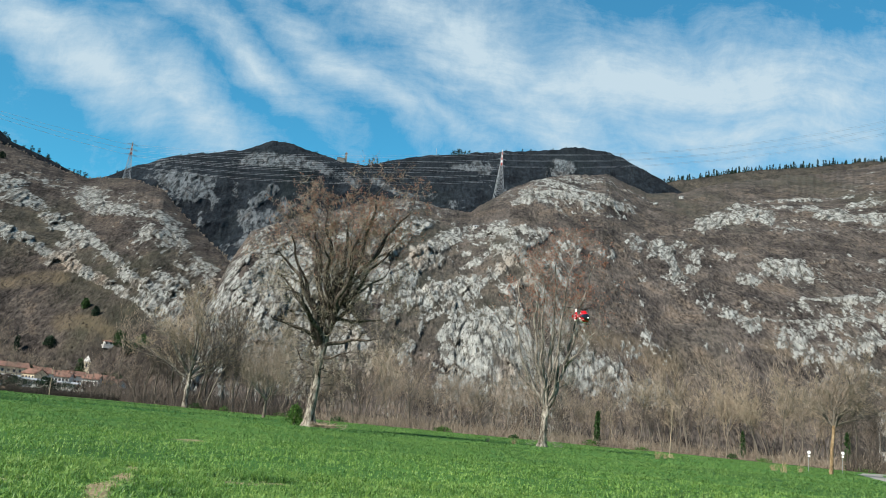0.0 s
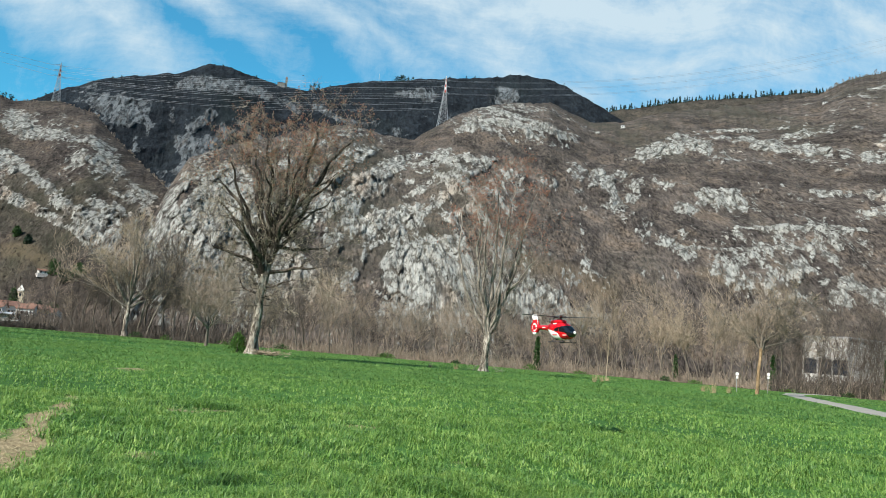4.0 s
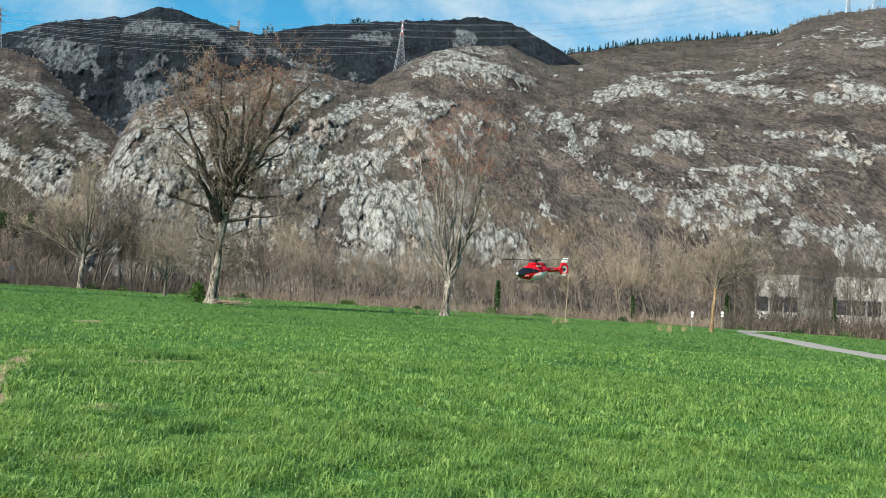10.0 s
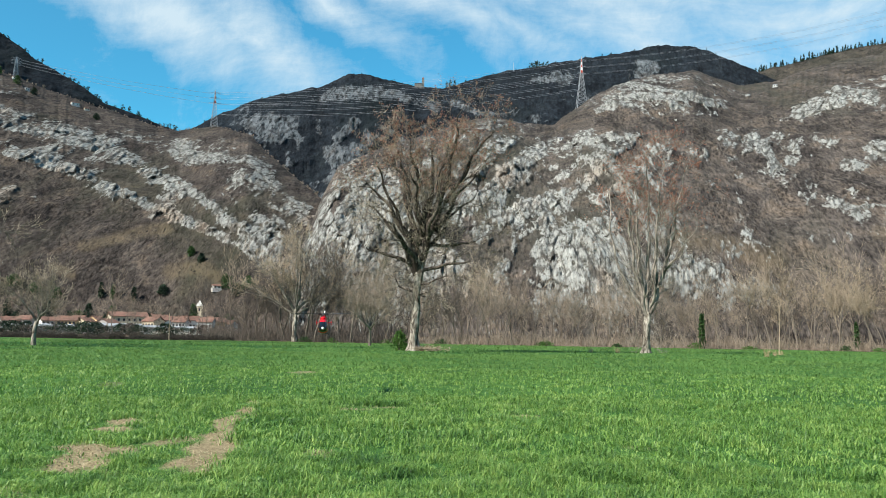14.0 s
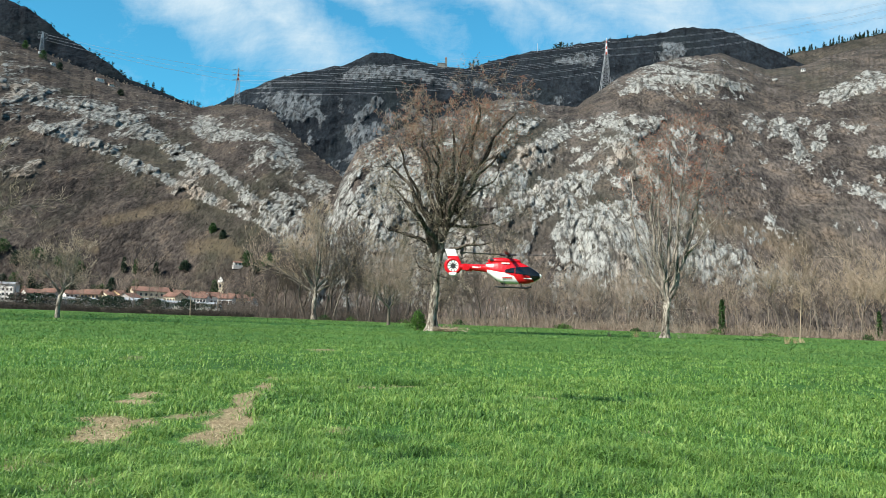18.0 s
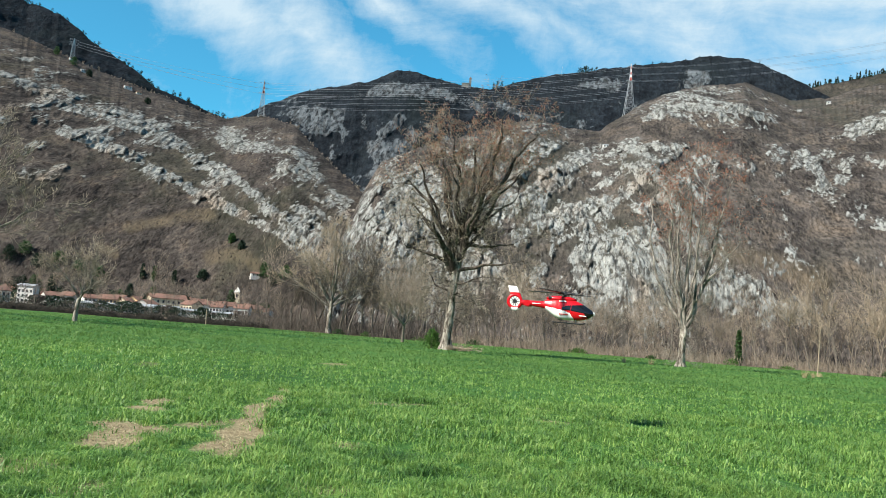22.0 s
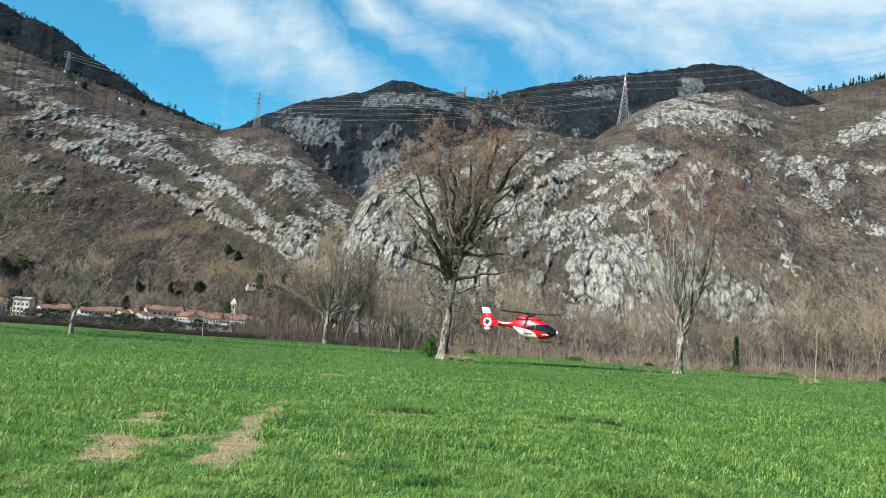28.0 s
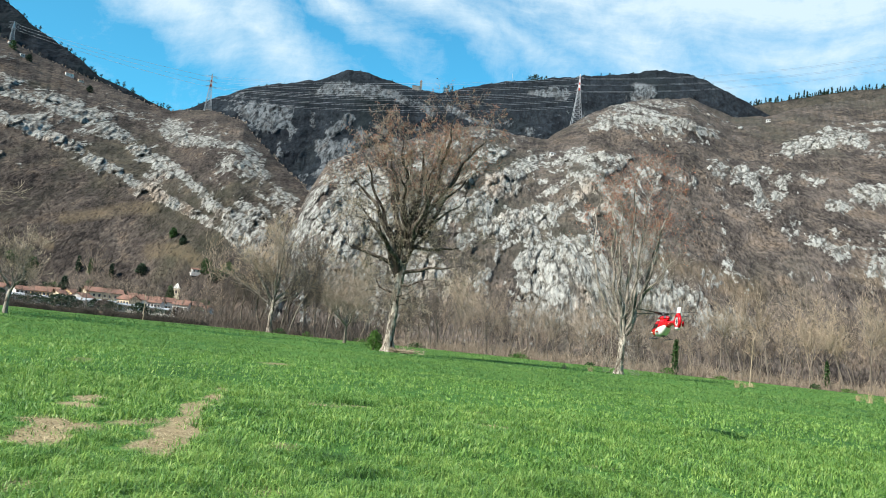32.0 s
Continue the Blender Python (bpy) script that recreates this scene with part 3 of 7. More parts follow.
massif("mountain_left", steep=1.3, label="steep brown scrub mountainside with pale limestone bands", crest=left_crest, foot=left_foot, step=0.07, rows=240, mat=M_LIMESTONE_LEFT, seed=11, relief=0.55, patches=left_rock, rock_base=0.0, cover=((-40, 0.05), (-28, 0.05), (-22, 0.08), (-10, 0.12)), beds=((-40, -20), (-25, -34), (-10, -45)),
       lines=[("rock", 0.34, 0.95, [(-34.1, 10.7), (-30.4, 9.9), (-25.8, 8.1), (-21.4, 6.5), (-18.3, 4.9), (-16.6, 3.9)]), ("rock", 0.5, 0.75, [(-24.0, 11.4), (-20.9, 11.3), (-18.0, 10.6)]), ("rock", 0.45, 0.8, [(-20.5, 8.6), (-17.5, 7.0), (-15.6, 5.6)]),
              ("rock", 0.3, 0.7, [(-34.5, 12.4), (-32.0, 12.0), (-30.0, 11.6)]), ("gully", 0.7, 0.8, [(-34, 9.4), (-30, 8.3), (-26, 6.4), (-21.8, 4.7), (-18.6, 3.0)]), ("gully", 1.5, 0.7, [(-40, 5.0), (-33, 6.0), (-27.4, 4.4), (-22, 2.6)]),
              ("gully", 0.5, 0.5, [(-27, 11.6), (-23, 10.0), (-20, 7.8)]), ("sere", 0.35, 0.9, [(-29.5, 5.2), (-26, 6.4), (-24.5, 6.6)]), ("sere", 0.5, 0.9, [(-24.2, 3.9), (-22.4, 4.2), (-21.2, 3.6)]), ("sere", 0.25, 0.8, [(-31.2, 3.8), (-30.2, 3.4)])])

mid_crest = crest_rows([(-16.4, 640, 1.5), (-15.6, 690, 6), (-14.3, 760, 9.6), (-13.4, 800, 11.4), (-11, 860, 12.6), (-8, 920, 13.6), (-5.1, 960, 14.6), (-2.8, 980, 15.1), (-0.4, 1000, 14.6), (1.7, 1020, 14.5),
                        (3.2, 1040, 15.5), (4.0, 1050, 16.1), (5.9, 1080, 17.0), (8.3, 1120, 17.5), (11.1, 1160, 17.7), (12.5, 1200, 17.1), (14, 1240, 16.5), (16, 1280, 16.5), (18.8, 1330, 17.2),
                        (22.8, 1380, 17.6), (25.8, 1400, 17.8), (28.8, 1400, 18.1), (30.6, 1390, 19.0), (32.8, 1380, 19.3), (35.2, 1370, 19.3), (37.2, 1370, 18.7), (39.4, 1380, 19.1), (46, 1400, 19.6), (58, 1400, 18), (75, 1300, 16)])
mid_foot = [(-16.4, 560), (-10, 540), (0, 510), (8, 520), (20, 560), (40, 620), (75, 640)]
mid_rock = rock_rows([(-9.5, 4.6, 4.4, 2.0, -6, 0.85), (-2.0, 4.6, 2.2, 0.9, 0, 0.62), (2.6, 5.6, 2.6, 2.8, 35, 1.0), (6.0, 4.2, 2.4, 1.9, 0, 1.0), (10.8, 3.9, 1.9, 1.4, 0, 0.95), (14.0, 3.0, 2.6, 1.1, 0, 0.8),
                      (-11.2, 8.6, 1.8, 1.6, 40, 0.8), (-3.0, 10.6, 2.6, 1.5, 35, 0.7), (5.4, 10.4, 3.2, 0.9, 38, 0.72), (0.8, 9.2, 2.4, 0.8, 25, 0.6), (8.2, 16.0, 2.6, 0.45, -14, 0.85), (11.4, 15.6, 2.0, 0.4, -16, 0.8),
                      (5.4, 15.4, 1.5, 0.5, 20, 0.6), (19.9, 14.7, 1.7, 0.55, 4, 1.0), (27.2, 14.6, 1.9, 0.45, 0, 0.95), (34.8, 14.2, 3.2, 0.6, -3, 0.95), (23.5, 11.5, 1.7, 0.9, 0, 0.75), (17.2, 11.9, 0.7, 1.0, 40, 0.65),
                      (28.0, 7.2, 0.7, 0.6, 0, 0.8), (14.6, 7.0, 1.4, 0.8, -30, 0.55), (34.4, 4.8, 3.2, 0.9, -8, 0.85), (30.4, 5.2, 1.2, 0.7, 0, 0.7), (38.9, 17.2, 1.3, 0.8, 35, 0.9), (31.5, 11.8, 2.6, 0.6, 0, 0.6),
                      (36, 17.0, 2.0, 0.35, 0, 0.6), (24, 16.0, 2.5, 0.3, 3, 0.5), (35, 11.0, 2.5, 0.5, 0, 0.55), (20.5, 8.0, 1.6, 0.5, -30, 0.45), (-6.5, 9.2, 2.0, 0.9, 30, 0.55), (14.5, 13.6, 1.6, 0.3, -10, 0.5),
                      (43, 12, 3, 1.5, 0, 0.7), (12.4, 10.2, 0.8, 0.7, 30, 0.5)], mid_crest, mid_foot)
massif("mountain_middle", steep=1.3, label="broad lit mountainside, brown scrub over pale limestone cliffs", crest=mid_crest, foot=mid_foot, step=0.07, rows=270, mat=M_LIMESTONE, seed=23, relief=0.85, patches=mid_rock, rock_base=0.0, cover=((-16, 0.31), (7, 0.31), (10, 0.22), (14, 0.12), (20, 0.06), (40, 0.05)), beds=((-16, 42), (4, 38), (9, -12), (15, -6), (20, 2), (40, 0)),
       lines=[("gully", 0.4, 0.75, [(8.2, 13.4), (5.2, 10.6), (2.4, 8.0), (-0.3, 6.3), (-1.0, 4.2), (-0.4, 2.4)]), ("rock", 0.22, 0.95, [(7.2, 13.2), (5.4, 11.9), (3.2, 9.9), (1.2, 7.6)]), ("gully", 0.5, 0.8, [(4.4, 8.5), (3.4, 8.1), (2.6, 7.6)]),
              ("gully", 0.35, 0.7, [(0.2, 13.8), (-2.2, 11.6), (-5.0, 9.4), (-6.6, 7.4)]), ("gully", 0.5, 0.7, [(-5.4, 7.0), (-4.2, 5.8), (-2.6, 5.2)]), ("gully", 0.6, 0.7, [(1.0, 14.4), (4.0, 14.6), (7.0, 14.4), (12, 13.2)]),
              ("rock", 0.16, 0.9, [(5.4, 17.0), (7.0, 17.0), (9.0, 16.4), (11.4, 15.5)]), ("rock", 0.12, 0.85, [(6.0, 16.1), (8.0, 15.9), (10.2, 15.2)]),
              ("rock", 0.42, 1.0, [(17.6, 14.5), (19.8, 14.9), (22.0, 14.6)]), ("rock", 0.32, 0.95, [(25.2, 14.9), (27.5, 14.6), (29.5, 14.5)]), ("rock", 0.5, 1.0, [(31.8, 14.4), (34.8, 14.2), (37.6, 13.6)]), ("rock", 0.14, 0.8, [(20.0, 16.0), (24.0, 15.9), (27.0, 16.1)]),
              ("rock", 0.35, 0.85, [(14.8, 13.0), (15.8, 11.8), (16.2, 11.0)]), ("rock", 0.5, 0.8, [(20.4, 11.0), (22.2, 11.6), (24.4, 11.2)]), ("rock", 0.12, 0.6, [(24, 9.6), (29, 9.7), (34, 9.4)]), ("rock", 0.10, 0.55, [(18, 8.4), (24, 8.2), (29, 8.4)]),
              ("gully", 0.55, 0.6, [(17, 13.3), (22, 13.2), (28, 12.9), (36, 12.4)]), ("gully", 0.5, 0.6, [(12, 14.0), (18, 16.0), (26, 16.8)]), ("rock", 0.6, 0.9, [(30.8, 6.4), (33.0, 5.2), (36.0, 4.4)]),
              ("sere", 0.7, 0.8, [(10, 6.6), (13, 6.2), (16, 5.0)]), ("sere", 0.6, 0.7, [(8.5, 3.6), (12, 4.4)]), ("sere", 0.5, 0.6, [(22, 6.6), (27, 5.6)])])

dark_crest = crest_rows([(-30, 1700, 9), (-25, 1750, 12.9), (-23.1, 1760, 13.4), (-21.6, 1770, 14.4), (-19, 1780, 15.6), (-16.3, 1790, 16.4), (-14.9, 1800, 16.7), (-12.8, 1800, 17.65), (-11.7, 1800, 17.7), (-9.7, 1800, 17.35),
                         (-8.2, 1800, 17.05), (-6.2, 1800, 16.9), (-4.6, 1810, 17.4), (-2.3, 1820, 18.0), (-0.3, 1820, 18.3), (2.5, 1820, 18.7), (5.3, 1820, 18.95), (7.4, 1820, 19.15), (9.4, 1810, 19.45), (11.4, 1790, 19.15),
                         (13.4, 1760, 18.2), (15.1, 1730, 17.3), (17.5, 1700, 16), (20, 1680, 14)])
dark_foot = [(-30, 1320), (0, 1250), (20, 1320)]
dark_rock = rock_rows([(-18, 14.2, 2.2, 1.5, -30, 1.0), (-12.6, 16.3, 3.4, 0.8, 5, 0.95), (-9.5, 14.6, 2.6, 0.6, 0, 0.7), (-13, 11.6, 2.0, 1.6, 30, 0.8), (2.0, 17.4, 1.4, 0.6, 0, 0.9), (-1, 14.8, 1.4, 0.7, 0, 0.7), (8, 17.6, 1.2, 0.7, 0, 0.8),
                       (-7, 12.8, 2.2, 0.9, 20, 0.6), (-15.5, 13.6, 1.2, 1.2, -40, 0.8), (-11, 13.2, 1.4, 0.8, 30, 0.7)], dark_crest, dark_foot, 1.0)
massif("mountain_dark", "dark wooded mountain ridge with rock faces, shade painted into its colours", dark_crest, dark_foot, 0.09, 150, M_SHADED_WOOD, 37, 1.0, dark_rock, 0.04, beds=((-30, 20), (-12, 35), (0, 25)), outcrop=0.34,
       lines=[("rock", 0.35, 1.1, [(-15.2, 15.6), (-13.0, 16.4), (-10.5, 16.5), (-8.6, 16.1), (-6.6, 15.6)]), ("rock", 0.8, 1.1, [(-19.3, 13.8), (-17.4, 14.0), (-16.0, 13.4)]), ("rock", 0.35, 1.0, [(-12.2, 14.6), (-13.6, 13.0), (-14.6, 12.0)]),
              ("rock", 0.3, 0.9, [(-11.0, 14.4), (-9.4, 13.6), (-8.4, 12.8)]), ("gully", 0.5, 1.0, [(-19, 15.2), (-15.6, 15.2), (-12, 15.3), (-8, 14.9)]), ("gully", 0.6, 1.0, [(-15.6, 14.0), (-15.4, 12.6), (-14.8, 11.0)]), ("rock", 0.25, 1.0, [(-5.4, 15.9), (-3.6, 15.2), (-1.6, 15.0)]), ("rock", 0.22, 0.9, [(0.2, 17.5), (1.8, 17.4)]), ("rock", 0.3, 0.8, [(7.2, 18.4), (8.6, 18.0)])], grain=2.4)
shade_crest = crest_rows([(-75, 1900, 27), (-60, 1900, 25.5), (-45, 1850, 21.2), (-37, 1820, 18.0), (-35.1, 1810, 17.8), (-33.1, 1800, 16.6), (-30.3, 1790, 15.3), (-28.9, 1780, 14.4), (-26.7, 1770, 13.8), (-24.3, 1760, 13.1), (-22, 1750, 11.5), (-19, 1750, 9)])
massif("mountain_far_left", "high wooded slope behind the nearer mountainside, shade painted into its dark colour", shade_crest, [(-75, 1450), (-19, 1400)], 0.12, 110, M_SHADED_WOOD, 41, 1.3, grain=2.4)
ridge_crest = crest_rows([(12, 2250, 15.5), (15, 2250, 17.2), (18.5, 2250, 17.7), (21.9, 2250, 18.05), (25.5, 2250, 18.2), (28.5, 2250, 18.3), (31, 2250, 18.2), (36, 2250, 18), (45, 2250, 19), (60, 2200, 17)])
massif("mountain_far_right", "distant ridge with a fringe of dark conifers", ridge_crest, [(12, 1700), (60, 1700)], 0.12, 60, M_FARWOOD, 53, 0.8)
behind_crest = [(75, 1300, 360), (100, 1500, 420), (140, 1800, 520), (180, 1900, 380), (220, 1900, 420), (260, 1800, 560), (285, 1500, 560), (290, 1500, 546)]
massif("mountain_behind", "wooded mountains closing the far side of the valley", behind_crest, [(75, 640), (140, 1000), (220, 1100), (290, 900)], 0.6, 60, M_LIMESTONE, 67, 1.0, (), 0.12)


# ---- the field ----
BARE = [  # centre x, y, half sizes, turn, strength
    (-6.25, 18.8, 0.16, 0.9, 24, 1.0), (-5.85, 17.0, 0.20, 1.2, 16, 1.0), (-5.45, 15.0, 0.19, 1.0, 14, 0.9), (-4.95, 13.4, 0.17, 0.9, 20, 0.95), (-4.6, 12.1, 0.24, 0.8, 12, 1.0), (-4.2, 10.9, 0.34, 0.8, 14, 1.0), (-3.85, 9.8, 0.36, 0.8, 16, 1.0), (-3.6, 9.1, 0.25, 0.4, 16, 0.8),
    (-5.4, 16.0, 0.3, 0.35, 10, 0.6), (-4.9, 11.6, 0.25, 0.4, 10, 0.6), (-3.5, 9.2, 0.3, 0.3, 0, 0.5),
(-6.95, 14.0, 0.26, 0.7, 18, 1.0), (-6.5, 12.7, 0.3, 0.6, 22, 1.0), (-7.0, 15.2, 0.16, 0.5, 12, 0.9), (-5.75, 10.5, 0.3, 0.5, 20, 1.0), (-5.3, 10.2, 0.38, 0.55, 20, 1.0), (-5.0, 11.2, 0.25, 0.4, 10, 0.8), (-5.3, 9.6, 0.3, 0.4, 20, 0.9), (-5.15, 9.3, 0.36, 0.5, 24, 0.95), (-4.6, 8.7, 0.2, 0.3, 20, 0.6), (-3.9, 6.8, 0.3, 0.5, 0, 0.5),
    (-3.7, 17.5, 0.45, 0.2, 10, 0.9), (-3.1, 18.2, 0.45, 0.14, -8, 0.8), (-4.1, 17.9, 0.5, 0.1, 0, 0.6), (-2.2, 19.4, 0.4, 0.2, 0, 0.5), (0.0, 16.8, 0.36, 0.26, 0, 0.85), (-0.6, 19.9, 0.5, 0.35, 0, 0.4), (-9.0, 33.0, 0.5, 1.2, 10, 0.75),
    (-2.7, 10.6, 0.3, 0.25, 0, 0.5), (1.6, 12.2, 0.3, 0.25, 0, 0.35), (-2.2, 7.7, 0.35, 0.3, 0, 0.6), (-12.5, 24, 0.3, 1.0, 20, 0.35), (2.6, 7.3, 0.3, 0.2, 0, 0.4), (-5.0, 7.3, 0.4, 0.35, 0, 0.6)]
# Lush clumps up close; the far ellipses paint tree shadows as darker grass.
LUSH_SHADE = [(-1.6, 19.0, 0.5, 0.35, 0.7), (-3.6, 18.5, 1.4, 0.3, 0.7), (-1.2, 9.2, 0.35, 0.3, 0.5), (-2.0, 10.2, 0.4, 0.35, 0.5), (0.4, 8.2, 0.3, 0.2, 0.6), (-1.5, 12.5, 0.4, 0.3, 0.6), (1.9, 18.4, 0.6, 0.4, 0.6),
        (-5.5, 73, 4, 3.5, 0.8), (-55, 122, 30, 1.6, 0.8), (-40, 128, 16, 1.6, 0.8), (-62, 112, 26, 1.4, 0.7), (-70, 101, 20, 1.0, 0.6), (-30, 118, 9, 1.2, 0.6), (-50, 105, 22, 1.2, 0.5), (3.5, 10.4, 0.35, 0.25, 0.5), (-4.4, 14.2, 0.5, 0.5, 0.5),
        (-56, 82, 9, 6, 0.9), (-52, 100, 9, 7, 1.0), (-46, 119, 12, 8, 1.0), (-40, 60, 7, 3, 0.7), (-37, 75, 7, 4, 0.7), (-31, 87, 8, 4, 0.7), (-24, 97, 9, 4, 0.9), (-46, 84, 12, 6, 1.0), (-34, 88, 12, 5, 1.0), (-20, 92, 6, 3, 0.9)]


def bare_at(x, y):
    v = np.zeros(np.shape(x))
    wob = fbm(x * 2.2, y * 1.5, 0.0, 5, 5, 0.65)
    for cx, cy, a, b, turn, w in BARE:
        c, s = math.cos(turn * DEG), math.sin(turn * DEG)
        dx, dy = x - cx, y - cy
        p, q = (dx * c + dy * s) / a, (dy * c - dx * s) / b
        v = np.maximum(v, w * smoothstep(1.38, 0.75, np.sqrt(p * p + q * q) + wob * 0.8))
    return v


def lush_shade_at(x, y):
    v = np.zeros(np.shape(x))
    wob = fbm(x * 1.3, y * 1.3, 4.0, 3, 8, 0.6)
    for cx, cy, a, b, w in LUSH_SHADE:
        v = np.maximum(v, w * smoothstep(1.3, 0.5, np.sqrt(((x - cx) / a) ** 2 + ((y - cy) / b) ** 2) + wob * 0.5))
    return v


EDGE = [(-60, 190), (-40, 165), (-30, 150), (-20, 145), (-13, 138), (-3, 140), (10, 150), (20, 160), (27, 150), (33, 150), (40, 135), (60, 120)]


def field_edge(bearing):
    """Distance at which the field ends and the wood begins."""
    return np.interp(bearing, *np.array(EDGE, float).T)


def height_at(x, y):
    r = np.hypot(x, y)
    near = smoothstep(2, 8, r) * smoothstep(400, 120, r)
    return near * (fbm(x / 9, y / 9, 0.0, 3, 77) * 0.10 + fbm(x / 1.1, y / 1.1, 2.0, 2, 79) * 0.02)


def make_ground():
    az = np.concatenate([np.arange(-180, -46, 4.0), np.arange(-46, 50, 0.28), np.arange(50, 178, 4.0), [180.0]])
    r = np.concatenate([[0.0], np.geomspace(1.0, 60, 230), np.geomspace(62, 4600, 110)])
    R, A = np.meshgrid(r, az, indexing="ij")
    x, y = R * np.sin(A * DEG), R * np.cos(A * DEG)
    edge = field_edge(A) + fbm(A * 0.8, 0.2, 0.1, 3, 12) * 2.0
    litter = smoothstep(-1.5, 1.5, R - edge)
    verts = np.stack([x, y, height_at(x, y)], -1).reshape(-1, 3)
    ob = mesh_object("ground", verts, [grid_faces(*R.shape)], M_GROUND, True,
                     {"bare": bare_at(x, y).ravel(), "litter": litter.ravel(), "lush_shade": lush_shade_at(x, y).ravel()})
    tagged(ob, "flat green field of young grass with dry bare patches", "field", kind="structure")


make_ground()


def blades(name, label, count, r0, r1, height, width, rng, mat, b0=-45.0, b1=48.0):
    """Loose blades of grass over a stretch of the field, none on the bare soil."""
    r = np.sqrt(rng.random(count) * (r1 * r1 - r0 * r0) + r0 * r0)
    a = (b0 + (b1 - b0) * rng.random(count)) * DEG
    x, y = r * np.sin(a), r * np.cos(a)
    clump = 0.5 * fbm(x * 0.9, y * 0.9, 3.0, 3, 31, 0.6) + 0.75 * fbm(x * 3.1, y * 3.1, 3.0, 2, 33, 0.6)
    keep = (rng.random(count) > bare_at(x, y) * 0.95) & (rng.random(count) < 0.70 + clump * 1.0)
    keep &= ~road_at(x, y)
    x, y, r, clump = x[keep], y[keep], r[keep], clump[keep]
    n = len(x)
    lush_shade = lush_shade_at(x, y)
    h = height * (0.35 + 0.95 * rng.random(n)) * (1 + 0.9 * clump) * (1 + 0.35 * lush_shade) * (1 - 0.55 * np.maximum(bare_at(x + 0.1, y + 0.45), bare_at(x, y + 0.9) * 0.8))
    w = width * (0.6 + 0.8 * rng.random(n))
    turn, lean = rng.random(n) * 2 * math.pi, 0.3 + 1.6 * rng.random(n)
    tx, ty = np.cos(turn), np.sin(turn)
    la = turn + math.pi / 2 + (rng.random(n) - 0.5)
    lx, ly = np.cos(la) * lean * h, np.sin(la) * lean * h
    z = height_at(x, y) - 0.01
    v = np.zeros((n, 5, 3))
    for k, (f, g, s) in enumerate(((0, 0, -1), (0, 0, 1), (0.55, 0.3, 0.8), (0.55, 0.3, -0.8), (1, 1, 0))):
        v[:, k, 0] = x + tx * w * s / 2 + lx * g
        v[:, k, 1] = y + ty * w * s / 2 + ly * g
        v[:, k, 2] = z + h * (f if f < 1 else np.maximum(0.3, 1 - 0.42 * lean))
    i = np.arange(n)[:, None] * 5
    ob = mesh_object(name, v.reshape(-1, 3), [i + np.array([0, 1, 2, 3]), i + np.array([3, 2, 4])], mat, False, {"lush_shade": np.repeat(lush_shade, 5)})
    return tagged(ob, label, "grass", kind="stuff")


ROAD = [(25.6, 30.6), (31.2, 46), (41, 69), (57, 106), (66, 122), (80, 134), (110, 150)]
ROAD_SOUTH = [(18, 14), (22, 22)]


def road_centre(y):
    p = np.array(ROAD_SOUTH + ROAD, float)
    return np.interp(y, p[:, 1], p[:, 0]) + np.interp(y, (20, 40, 100), (0.9, 0.7, -1.2))


def road_at(x, y):
    return (np.abs(x - road_centre(y)) < 2.0) & (y > 12) & (y < 140) & (x > 10)


def make_road():
    ys = np.concatenate([np.arange(8, 70, 1.5), np.arange(70, 150, 3)])
    w = np.linspace(-1.7, 1.7, 9)
    Y, W = np.meshgrid(ys, w, indexing="ij")
    wob = fbm(Y * 0.25, W * 0.0, 1.0, 3, 44) * 0.3
    X = road_centre(Y) + W + wob + fbm(Y * 0.9, W * 3, 5.0, 2, 45) * 0.08
    Z = height_at(X, Y) + 0.03 + 0.03 * np.cos(W / 1.7 * 1.4)
    Z[:, 0] -= 0.12
    Z[:, -1] -= 0.12
    ob = mesh_object("road", np.stack([X, Y, Z], -1).reshape(-1, 3), [grid_faces(*Y.shape)], M_ROAD, True)
    tagged(ob, "pale gravel farm track across the field", "track", kind="structure")


make_road()


